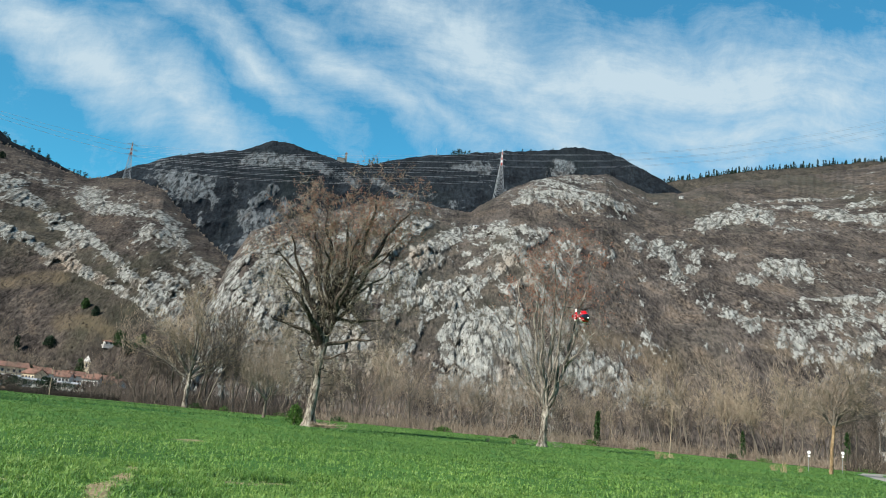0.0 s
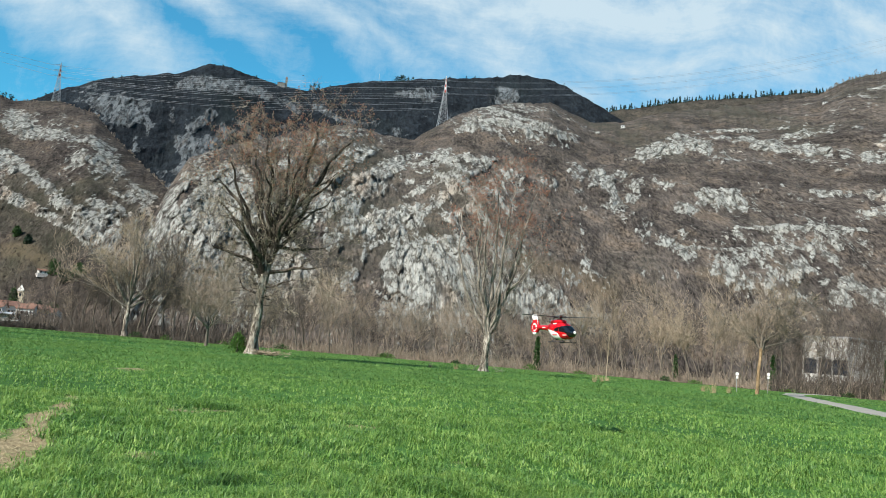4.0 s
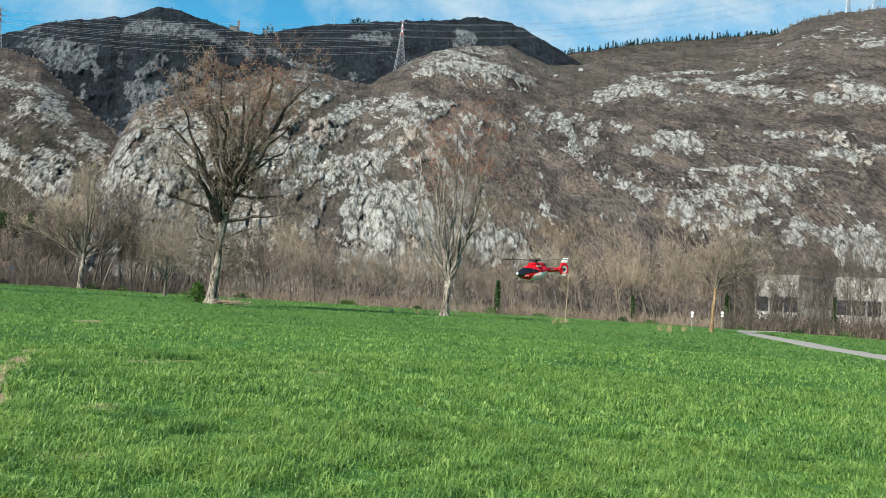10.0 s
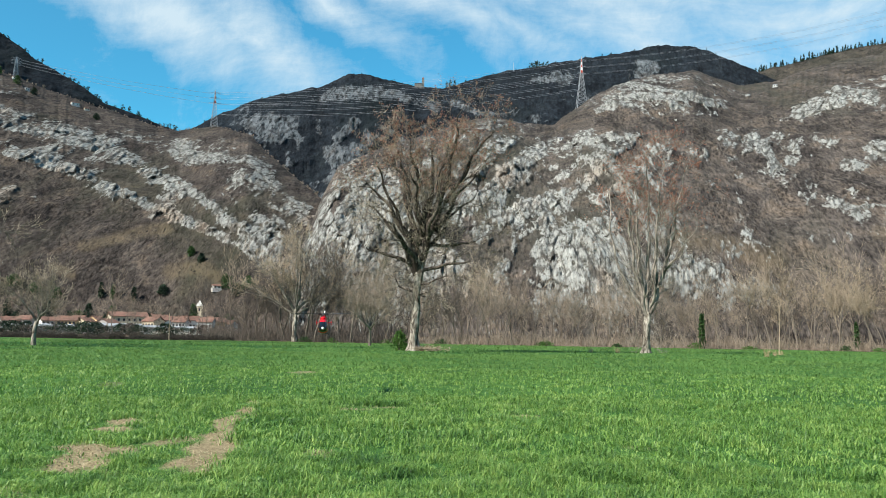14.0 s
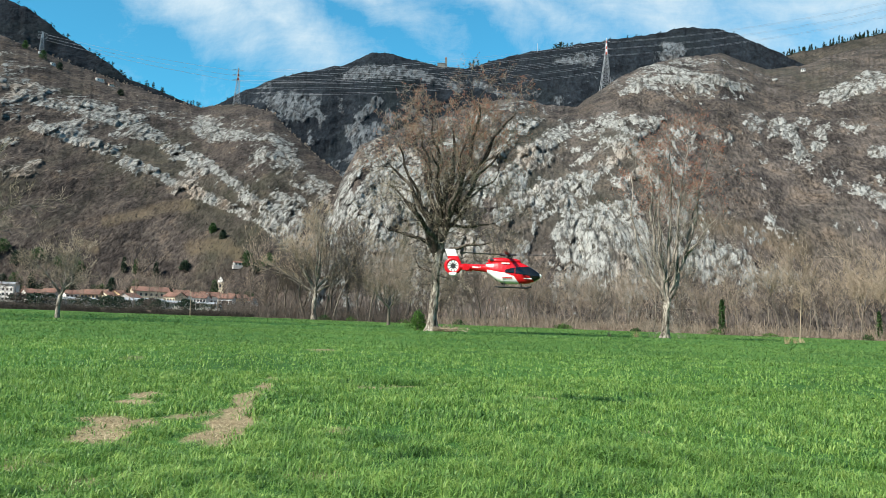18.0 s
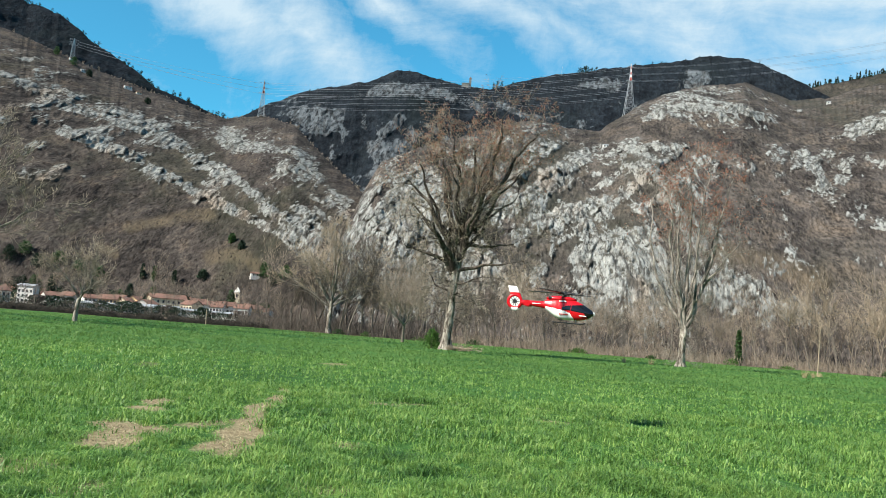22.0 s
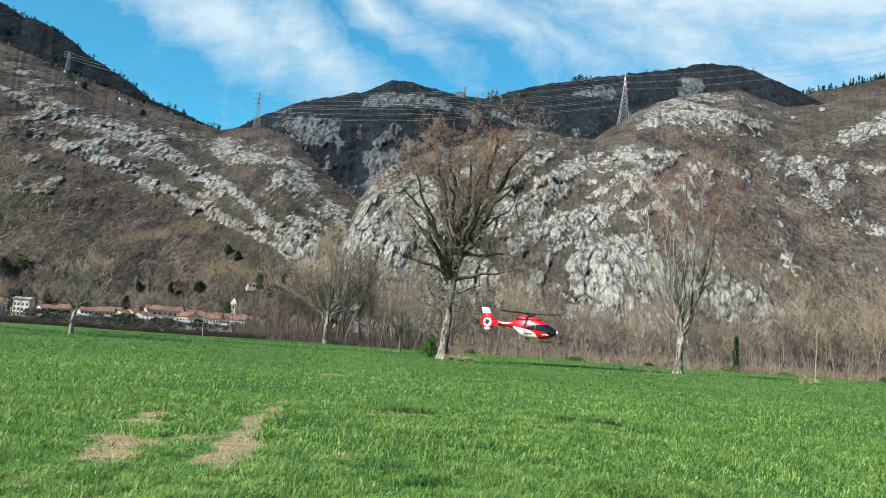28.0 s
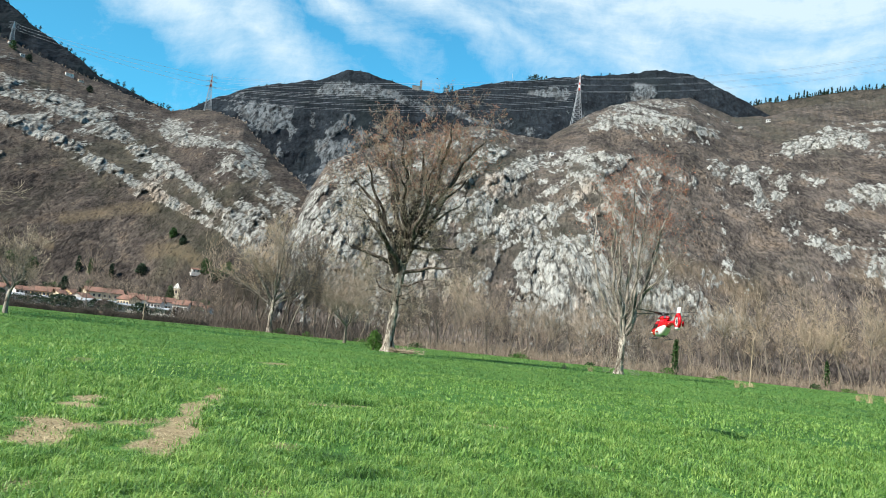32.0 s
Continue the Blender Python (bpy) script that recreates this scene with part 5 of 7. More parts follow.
for k in range(40):
    b = -38 + 18 * (k + vr.random()) / 40
    d = 175 + 300 * vr.random()
    s = 0.45 + 0.45 * vr.random()
    ob = copy_thing(village_trees[vr.choice([0, 1, 3, 4, 6])], Matrix.Translation(polar(b, d)) @ Matrix.Rotation(vr.random() * 6.28, 4, "Z"))
    ob.scale = (s, s, s)
    tagged(ob, "bare tree standing before the village houses", "tree", "trees by the village")


def make_thicket(name, label, b0, b1, count, low, high, depth, mat, seed):
    """Upright stems and brush, too many to count."""
    r = np.random.default_rng(seed)
    segs = []
    bs, ds = b0 + (b1 - b0) * r.random(count), r.random(count) * depth
    for b, dd in zip(bs, ds):
        p = Vector(polar(b, float(field_edge(b)) + 0.6 + dd))
        h = (low + (high - low) * r.random() ** 1.6) * (0.75 + 0.55 * float(fbm(b * 2.1, 0.4, 0.2, 3, seed)))
        a = p + Vector((r.normal(0, 0.15) * h, r.normal(0, 0.15) * h, h * 0.55))
        c = a + Vector((r.normal(0, 0.2) * h, r.normal(0, 0.2) * h, h * 0.45))
        w = 0.02 + 0.03 * r.random()
        segs += [(p, a, w, w * 0.8, 0), (a, c, w * 0.8, w * 0.4, 0)]
        for k in range(3):
            q = p.lerp(a, 0.3 + 0.7 * r.random())
            segs.append((q, q + Vector((r.normal(0, 0.3), r.normal(0, 0.3), 0.3 + 0.2 * r.random())) * h * 0.5, w * 0.6, w * 0.3, 0))
    ob = mesh_object(name, *_t(tubes(segs, 3)), mat)
    return tagged(ob, label, "thicket", kind="stuff")


make_thicket("thicket", "tangled brown undergrowth along the wood edge", -10, 46, 5500, 0.6, 3.4, 16, M_TWIG_WOOD, 3)
make_thicket("thicket", "pale tan brush and saplings along the wood edge", -8, 46, 3200, 0.8, 4.6, 18, M_TWIG_WOOD, 9)
make_thicket("thicket", "leafless brush at the wood edge, darkened to stand for shade", -22, -8, 2600, 0.8, 5.0, 16, M_TWIG_DARK, 10)
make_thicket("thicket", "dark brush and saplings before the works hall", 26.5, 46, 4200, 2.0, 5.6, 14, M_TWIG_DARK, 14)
make_thicket("thicket", "low dark hedge of bare brush before the village", -48, -20, 10000, 0.7, 1.7, 6, M_HEDGE, 4)


# ---- helicopter ----
def helicopter():
    """A model rescue helicopter; its space has the rotor hub at the origin and the nose along x."""
    root = tagged(new("model_helicopter"), "flying red and white model rescue helicopter with enclosed tail fan", "helicopter")
    # stations: x, floor, top, half width
    ST = [(0.590, -0.358, -0.346, 0.005), (0.578, -0.385, -0.332, 0.034), (0.55, -0.412, -0.304, 0.062), (0.50, -0.445, -0.264, 0.092), (0.43, -0.476, -0.221, 0.116), (0.35, -0.497, -0.178, 0.130), (0.25, -0.506, -0.134, 0.136),
          (0.12, -0.508, -0.100, 0.136), (0.0, -0.506, -0.086, 0.136), (-0.08, -0.500, -0.086, 0.132), (-0.16, -0.470, -0.095, 0.122), (-0.24, -0.418, -0.112, 0.106), (-0.31, -0.362, -0.13, 0.086), (-0.38, -0.315, -0.148, 0.06)]
    xs = np.array([s[0] for s in ST])[::-1]
    cols = [np.array([s[k] for s in ST])[::-1] for k in (1, 2, 3)]
    x = np.concatenate([np.linspace(-0.38, 0.45, 170), np.linspace(0.454, 0.592, 44)])
    lo, hi, hw = (np.interp(x, xs, c) for c in cols)
    for c in (lo, hi, hw):
        c[1:-1] = (c[:-2] + 2 * c[1:-1] + c[2:]) / 4
    N = 128
    th = np.linspace(0, 2 * math.pi, N, endpoint=False)
    V = np.zeros((len(x), N, 3))
    e = 0.72
    for j, a in enumerate(th):
        cy, cz = math.copysign(abs(math.cos(a)) ** e, math.cos(a)), math.copysign(abs(math.sin(a)) ** e, math.sin(a))
        narrow = 1 - 0.30 * max(0.0, cz)
        V[:, j, 0], V[:, j, 1], V[:, j, 2] = x, hw * cy * narrow, (lo + hi) / 2 + (hi - lo) / 2 * cz
    # outlines of the glazing and of the white panel, along x
    GX, GHI, GLO = (-0.03, 0.06, 0.17, 0.38, 0.48, 0.60), (-0.27, -0.235, -0.218, -0.195, -0.20, -0.26), (-0.31, -0.328, -0.335, -0.352, -0.46, -0.45)
    WX, WHI = (-0.36, -0.04, 0.12, 0.21), (-0.272, -0.322, -0.372, -0.49)
    bins = {k: [] for k in ("fuselage", "canopy", "side_window", "lower_panel")}
    for i in range(len(x) - 1):
        for j in range(N):
            q = (i, j), (i, (j + 1) % N), (i + 1, (j + 1) % N), (i + 1, j)
            c = np.mean([V[a, b] for a, b in q], 0)
            cx, cy, cz = c
            key = "fuselage"
            if -0.03 < cx and np.interp(cx, GX, GLO) < cz < np.interp(cx, GX, GHI):
                key = "canopy" if cx > 0.325 else ("fuselage" if 0.135 < cx < 0.145 else "side_window")
            elif -0.36 < cx < 0.21 and cz < np.interp(cx, WX, WHI):
                key = "lower_panel"
            bins[key].append(q)
    bins["door_window"] = [q for q in bins["side_window"] if V[q[0]][1] < 0]
    bins["side_window"] = [q for q in bins["side_window"] if V[q[0]][1] >= 0]
    for key, mat, lab in (("door_window", M_GLASS, "black side windows"), ("fuselage", M_RED, "glossy red fuselage"), ("canopy", M_GLASS, "black tinted canopy"), ("side_window", M_GLASS, "black side windows"), ("lower_panel", M_WHITE, "white lower side panel")):
        idx, verts, faces = {}, [], []
        for q in bins[key]:
            f = []
            for a in q:
                if a not in idx:
                    idx[a] = len(verts)
                    verts.append(V[a])
                f.append(idx[a])
            faces.append(f)
        under(key, mesh_only(key, np.array(verts), [np.array(faces)], mat, True), root, lab)
    # engine cowling and exhausts
    bm = bmesh.new()
    for v in bmesh.ops.create_uvsphere(bm, u_segments=24, v_segments=14, radius=1)["verts"]:
        v.co = Vector((v.co.x * 0.30 - 0.06, v.co.y * 0.095, v.co.z * 0.06 - 0.108))
    part("engine_cowling", bm, M_RED, root, "", True)
    for s in (-1, 1):
        bm = bmesh.new()
        rod(bm, (-0.24, s * 0.05, -0.105), (-0.31, s * 0.068, -0.09), 0.024, 0.026, 14)
        part("exhaust_pipe", bm, M_GREY, root)
    # tail boom
    bm = bmesh.new()
    rings = []
    for bx, bz, r in ((-0.24, -0.25, 0.105), (-0.34, -0.248, 0.074), (-0.48, -0.243, 0.062), (-0.66, -0.236, 0.055), (-0.86, -0.234, 0.052)):
        rings.append([bm.verts.new((bx, r * 0.85 * math.cos(a * math.pi / 8), bz + r * math.sin(a * math.pi / 8))) for a in range(16)])
    for a, b in zip(rings, rings[1:]):
        for k in range(16):
            bm.faces.new((a[k], a[(k + 1) % 16], b[(k + 1) % 16], b[k]))
    part("tail_boom", bm, M_RED, root, "", True)
    # enclosed tail fan
    FX, FZ = -0.972, -0.222
    bm = bmesh.new()
    prof = [(0.100, 0.026), (0.105, 0.034), (0.135, 0.036), (0.158, 0.022), (0.158, -0.022), (0.135, -0.036), (0.105, -0.034), (0.100, -0.026)]
    rr = []
    for a in range(40):
        c, s = math.cos(a * math.pi / 20), math.sin(a * math.pi / 20)
        rr.append([bm.verts.new((FX + r * c * 1.0, y, FZ + r * s)) for r, y in prof])
    for a in range(40):
        for k in range(len(prof)):
            bm.faces.new((rr[a][k], rr[a][(k + 1) % len(prof)], rr[(a + 1) % 40][(k + 1) % len(prof)], rr[(a + 1) % 40][k]))
    ring = part("fan_shroud", bm, M_RED, root, "red ring round the tail fan", True)
    bm = bmesh.new()
    bmesh.ops.create_cone(bm, cap_ends=True, segments=36, radius1=0.101, radius2=0.101, depth=0.05, matrix=Matrix.Translation((FX, 0, FZ)) @ Matrix.Rotation(math.pi / 2, 4, "X"))
    part("fan_disc", bm, M_WHITE, root, "pale blurred fan disc")
    bm = bmesh.new()
    bmesh.ops.create_cone(bm, cap_ends=True, segments=24, radius1=0.044, radius2=0.044, depth=0.06, matrix=Matrix.Translation((FX, 0, FZ)) @ Matrix.Rotation(math.pi / 2, 4, "X"))
    hub = part("fan_hub", bm, M_BLACK, root, "black fan hub")
    for k in range(10):
        bm = bmesh.new()
        box(bm, 0.03, 0.098, -0.0265, 0.0265, -0.008, 0.008)
        blade = part("fan_blade", bm, M_BLACK, hub)
        blade.matrix_basis = Matrix.Translation((FX, 0, FZ)) @ Matrix.Rotation(k * math.pi / 5, 4, "Y")
    # fins
    def slab(name, outline, half, mat, lab=""):
        bm = bmesh.new()
        a = [bm.verts.new((px, half, pz)) for px, pz in outline]
        b = [bm.verts.new((px, -half, pz)) for px, pz in outline]
        bm.faces.new(a), bm.faces.new(b[::-1])
        for k in range(len(outline)):
            m = (k + 1) % len(outline)
            bm.faces.new((a[k], b[k], b[m], a[m]))
        bmesh.ops.bevel(bm, geom=bm.edges[:], offset=half * 0.5, segments=1, affect="EDGES")
        return part(name, bm, mat, root, lab)
    slab("fin_root", [(-1.06, -0.11), (-0.87, -0.12), (-0.82, -0.19), (-0.885, -0.045), (-1.085, -0.052)], 0.018, M_RED)
    slab("upper_fin", [(-1.085, -0.052), (-0.895, -0.045), (-0.95, 0.078), (-1.13, 0.082)], 0.016, M_WHITE, "white swept upper fin")
    slab("lower_fin", [(-1.055, -0.325), (-0.885, -0.325), (-0.895, -0.385), (-0.93, -0.405), (-1.0, -0.405), (-1.045, -0.375)], 0.0385, M_WHITE, "white lower fin")
    bm = bmesh.new()
    box(bm, -0.76, -0.66, -0.21, 0.21, -0.25, -0.24)
    part("tailplane", bm, M_RED, root)
    for s in (-1, 1):
        slab_ob = slab("end_plate", [(-0.78, -0.30), (-0.66, -0.30), (-0.64, -0.25), (-0.67, -0.19), (-0.76, -0.19)], 0.006, M_RED)
        slab_ob.location.y = s * 0.212
    # landing skids
    for s in (-1, 1):
        bm = bmesh.new()
        pts = [(-0.20, s * 0.165, -0.568), (0.34, s * 0.165, -0.568), (0.40, s * 0.165, -0.558), (0.43, s * 0.165, -0.54)]
        for a, b in zip(pts, pts[1:]):
            rod(bm, a, b, 0.0095)
        part("skid", bm, M_BLACK, root)
    for xx in (-0.05, 0.25):
        bm = bmesh.new()
        pts = [(xx, -0.165, -0.568), (xx, -0.14, -0.53), (xx, -0.07, -0.488), (xx, 0.07, -0.488), (xx, 0.14, -0.53), (xx, 0.165, -0.568)]
        for a, b in zip(pts, pts[1:]):
            rod(bm, a, b, 0.008)
        part("cross_tube", bm, M_BLACK, root)
    bm = bmesh.new()
    bmesh.ops.create_uvsphere(bm, u_segments=14, v_segments=8, radius=0.036, matrix=Matrix.Translation((0.568, -0.0, -0.354)))
    part("nose_light", bm, M_WHITE, root, "bright nose light")
    bm = bmesh.new()
    box(bm, -0.10, -0.02, -0.03, 0.03, -0.52, -0.485)
    part("belly_pod", bm, M_BLACK, root)
    for s in (-1, 1):
        # unreadable lettering as bars, on both sides
        for nm, x0, n, w, h, z, yy, mat in (("lettering_bar", -0.10, 5, 0.022, 0.026, -0.152, 0.116, M_WHITE), ("lettering_bar", -0.08, 5, 0.026, 0.022, -0.405, 0.1355, M_RED), ("lettering_bar", -0.62, 6, 0.020, 0.022, -0.235, 0.050, M_WHITE)):
            bm = bmesh.new()
            for k in range(n):
                box(bm, x0 + k * w * 1.35, x0 + k * w * 1.35 + w, -0.0015, 0.0015, z - h / 2, z + h / 2)
            part(nm, bm, mat, root).location.y = s * yy
        bm = bmesh.new()
        box(bm, 0.30, 0.44, -0.002, 0.002, -0.418, -0.402)
        part("stripe", bm, M_WHITE, root).location.y = s * 0.129
    # mast and rotor
    bm = bmesh.new()
    rod(bm, (0, 0, -0.10), (0, 0, 0.0), 0.016, 0.013, 12)
    for a in range(4):
        rod(bm, (0.02 * math.cos(a * 1.57), 0.02 * math.sin(a * 1.57), -0.08), (0.04 * math.cos(a * 1.57), 0.04 * math.sin(a * 1.57), -0.01), 0.004)
    part("mast", bm, M_GREY, root)
    bm = bmesh.new()
    rod(bm, (0, 0, -0.075), (0, 0, -0.055), 0.062, 0.07, 18)
    part("swashplate", bm, M_GREY, root)
    bm = bmesh.new()
    rod(bm, (0, 0, -0.03), (0, 0, 0.034), 0.062, 0.046, 16)
    rod(bm, (0, 0, 0.034), (0, 0, 0.05), 0.02, 0.012, 10)
    for a in range(4):
        c, s = math.cos(a * math.pi / 2), math.sin(a * math.pi / 2)
        rod(bm, (0, 0, 0.004), (0.15 * c, 0.15 * s, 0.004), 0.026, 0.018, 8)
        rod(bm, (0.055 * c - 0.02 * s, 0.055 * s + 0.02 * c, -0.06), (0.09 * c - 0.035 * s, 0.09 * s + 0.035 * c, 0.004), 0.006, None, 6)
        rod(bm, (0.12 * c, 0.12 * s, -0.018), (0.12 * c, 0.12 * s, 0.028), 0.015, None, 8)
    rotor = part("rotor", bm, M_BLACK, root, "black four-armed rotor head")
    for a in range(4):
        bm = bmesh.new()
        box(bm, 0.11, 0.86, -0.034, 0.034, 0.0, 0.011)
        for v in bm.verts:
            v.co.z += 0.02 * (v.co.x / 0.86) ** 2 + v.co.y * 0.12
        blade = part("rotor_blade", bm, M_BLACK, rotor, "thin black blade")
        blade.matrix_basis = Matrix.Rotation(a * math.pi / 2, 4, "Z")
    return root, rotor


HELI, ROTOR = helicopter()


# ---- slopes: scrub, crest trees, huts ----
def slope_scrub(name, label, source, count, seed, size, mat, limit=0.45, dark=False):
    """Small bare bushes on a mountainside, rooted on its surface."""
    r = np.random.default_rng(seed)
    v, tone = FACES[source]
    w = np.clip(limit - tone, 0, 1) * (np.hypot(v[:, 0], v[:, 1]) ** 2)
    pick = r.choice(len(v), count, p=w / w.sum())
    p = np.repeat(v[pick], 3, 0)
    n = len(p)
    s = np.repeat(size * (0.4 + 1.1 * r.random(count) ** 1.5), 3)
    a = r.random(n) * 2 * math.pi
    tip = p + np.stack([np.cos(a) * s * 0.25, np.sin(a) * s * 0.25, s * (0.45 + 0.5 * r.random(n))], -1)
    side = np.stack([np.cos(a + 1.57), np.sin(a + 1.57), r.normal(0, 0.3, n)], -1) * (s * 0.24)[:, None]
    low = p - np.array([0, 0, 0.8])
    mid = (low + tip) / 2
    verts = np.stack([low, mid + side, tip, mid - side], 1).reshape(-1, 3)
    ob = mesh_object(name, verts, [np.arange(n)[:, None] * 4 + np.array([0, 1, 2, 3])], mat)
    return tagged(ob, label, "scrub", kind="stuff")


slope_scrub("scrub", "bare brown scrub covering the mountainside", "mountain_middle", 70000, 1, 1.15, M_SCRUB, 0.44)
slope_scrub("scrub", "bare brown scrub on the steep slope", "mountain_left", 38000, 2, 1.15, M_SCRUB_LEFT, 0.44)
slope_scrub("scrub", "dark woodland on the ridge, its colour lowered for shade", "mountain_dark", 14000, 3, 2.4, M_SHADED_SCRUB)
slope_scrub("scrub", "woodland on the high slope, its colour lowered for shade", "mountain_far_left", 6000, 4, 2.6, M_SHADED_SCRUB)


def crest_trees(name, label, source, b0, b1, count, low, high, mat, seed, pointed=False, down=0.02):
    r = np.random.default_rng(seed)
    vs, fs, k0 = [], [], 0
    az, rf, rc, zc, steep = SLOPES[source]
    for k in range(count):
        b = b0 + (b1 - b0) * r.random()
        h = low + (high - low) * r.random() ** 2
        d, z = np.interp(b, az, rc), np.interp(b, az, zc)
        base = np.array([d * math.sin(b * DEG), d * math.cos(b * DEG), z * (1 - down * r.random()) - 1])
        n = 40
        f = r.random(n)
        rad = h * (0.26 * (1 - f) if pointed else 0.33 * np.sin(np.clip(f, 0.05, 1) * 2.6) ** 0.7)
        a = r.random(n) * 6.28
        q = base + np.stack([np.cos(a) * rad * r.random(n), np.sin(a) * rad * r.random(n), f * h], -1)
        v, fc = leaf_cloud(q, h * 0.10, 2, r, h * 0.03)
        vs.append(v), fs.append(fc + k0)
        k0 += len(v)
        trunk = np.array([base + (-0.2, 0, 0), base + (0.2, 0, 0), base + (0, 0, h * 0.9)])
        vs.append(np.vstack([trunk, trunk[:1]])), fs.append(np.array([[k0, k0 + 1, k0 + 2, k0 + 2]])[:, [0, 1, 2, 3]])
        fs[-1] = np.array([[k0, k0 + 1, k0 + 2, k0 + 3]])
        k0 += 4
    ob = mesh_object(name, np.vstack(vs), [np.vstack(fs)], mat)
    return tagged(ob, label, "woods", kind="stuff")


crest_trees("ridge_trees", "dark trees along the mountain crest", "mountain_dark", -25, 15, 420, 2, 7, M_CONIFER, 1)
crest_trees("ridge_trees", "tall trees standing out on the crest", "mountain_dark", 0.0, 1.3, 9, 14, 24, M_CONIFER, 2)
crest_trees("ridge_trees", "clump of trees on the crest saddle", "mountain_dark", -5.9, -5.2, 5, 10, 22, M_CONIFER, 5)
crest_trees("ridge_trees", "conifers fringing the distant ridge", "mountain_far_right", 14.5, 31, 330, 8, 22, M_CONIFER, 3, True)
crest_trees("ridge_trees", "dark trees along the high slope", "mountain_far_left", -40, -23, 170, 5, 13, M_CONIFER, 4)
crest_trees("ridge_trees", "bare trees along the bright crest", "mountain_middle", 28, 41, 150, 4, 9, M_TWIG_WOOD, 6)
crest_trees("ridge_trees", "dark conifers on the bright crest", "mountain_middle", 36.2, 40, 8, 9, 17, M_CONIFER, 8, True)
crest_trees("ridge_trees", "bare trees along the left crest", "mountain_left", -38, -14, 260, 3, 7, M_TWIG_WOOD, 7)


def gabled(root, w, d, h, rise, wall, roof, eave=0.5, windows=(), door=False):
    """Walls, two roof planes with thickness and window panes with frames, in a house's own space; the front looks along -y."""
    bm = bmesh.new()
    box(bm, -w / 2, w / 2, -d / 2, d / 2, -1.0, h)
    for s in (-1, 1):
        x = s * w / 2
        a = [bm.verts.new((x, -d / 2, h)), bm.verts.new((x, d / 2, h)), bm.verts.new((x, 0, h + rise))]
        b = [bm.verts.new((x - s * 0.3, v.co.y, v.co.z)) for v in a]
        bm.faces.new(a), bm.faces.new(b)
        for k in range(3):
            bm.faces.new((a[k], a[(k + 1) % 3], b[(k + 1) % 3], b[k]))
    part("wall", bm, wall, root)
    for s in (-1, 1):
        bm = bmesh.new()
        lo, hi = (s * (d / 2 + eave), h - rise * eave / (d / 2)), (0, h + rise)
        top = [bm.verts.new((x, y, z + 0.25)) for x, (y, z) in ((-w / 2 - eave, lo), (w / 2 + eave, lo), (w / 2 + eave, hi), (-w / 2 - eave, hi))]
        bot = [bm.verts.new((v.co.x, v.co.y, v.co.z - 0.24)) for v in top]
        bm.faces.new(top), bm.faces.new(bot)
        for k in range(4):
            bm.faces.new((top[k], top[(k + 1) % 4], bot[(k + 1) % 4], bot[k]))
        part("roof", bm, roof, root)
    for x, z, ww, hh in windows:
        bm = bmesh.new()
        box(bm, x - ww / 2, x + ww / 2, -d / 2 - 0.03, -d / 2 + 0.1, z, z + hh)
        win = part("window", bm, M_PANE, root)
        bm = bmesh.new()
        box(bm, x - ww / 2 - 0.2, x + ww / 2 + 0.2, -d / 2 - 0.18, -d / 2, z - 0.2, z)
        part("sill", bm, M_CONCRETE, win)


def house(b, dist, w, h, rise, wall, roof, label, depth=9.0, turn=0.0, z=0.0, name="house", cols=4):
    w, turn = (w * 0.66, turn * 2.2) if z == 0 and name == "house" else (w, turn)
    root = tagged(new(name), label, "house", "houses of the village" if z == 0 else "huts on the slopes")
    x, y = dist * math.sin(b * DEG), dist * math.cos(b * DEG)
    root.matrix_basis = Matrix.Translation((x, y, z)) @ Matrix.Rotation((-b + turn) * DEG, 4, "Z")
    storeys = max(1, int(h / 2.9))
    wins = [(-w / 2 + w * (i + 0.5) / cols, 0.9 + s * 2.9, 1.2, 1.5) for s in range(storeys) for i in range(cols)]
    gabled(root, w, depth, h, rise, M_WALLS[wall], roof, 0.6, wins)
    return root


house(-36.6, 520, 16, 6.5, 2.2, 1, M_ROOF, "white rendered house with a low tiled roof", turn=15)
house(-34.9, 560, 14, 10.5, 1.2, 1, M_ROOF_GREY, "white three-storey house with a flat grey roof", turn=-10)
house(-33.5, 500, 15, 5.5, 2.0, 1, M_ROOF, "low white house with terracotta roof", turn=8)
house(-32.5, 500, 11, 6.2, 2.0, 3, M_ROOF, "grey rendered house with terracotta roof", turn=-12)
house(-31.3, 520, 13, 6.0, 2.0, 1, M_ROOF, "white house with terracotta roof among bare trees", turn=5)
house(-30.2, 480, 14, 6.0, 2.2, 2, M_ROOF, "ochre house with terracotta roof", turn=-5, cols=5)
house(-29.2, 500, 9, 5.6, 2.0, 0, M_ROOF, "small cream house with tiled roof", turn=18)
house(-26.7, 540, 32, 9.6, 2.6, 0, M_ROOF, "large cream building with a wide terracotta roof", 14, 4, cols=7)
house(-25.1, 500, 13, 6.6, 2.4, 0, M_ROOF, "cream village house with tiled roof", turn=-20)
house(-24.2, 520, 13, 7.6, 2.2, 1, M_ROOF, "white village house with terracotta roof", turn=10)
house(-23.4, 490, 11, 6.4, 2.2, 1, M_ROOF, "cream village house with terracotta roof", turn=-8)
house(-22.7, 530, 12, 8.0, 2.4, 1, M_ROOF, "tall white village house with terracotta roof", turn=12)
house(-21.8, 500, 13, 6.8, 2.4, 1, M_ROOF, "cream house with tiled roof near the church", turn=-6)
house(-21.0, 520, 11, 7.4, 2.2, 2, M_ROOF, "ochre house at the village edge", turn=9)
house(-20.3, 540, 10, 6.2, 2.2, 1, M_ROOF, "white house half hidden by bare trees", turn=-14)
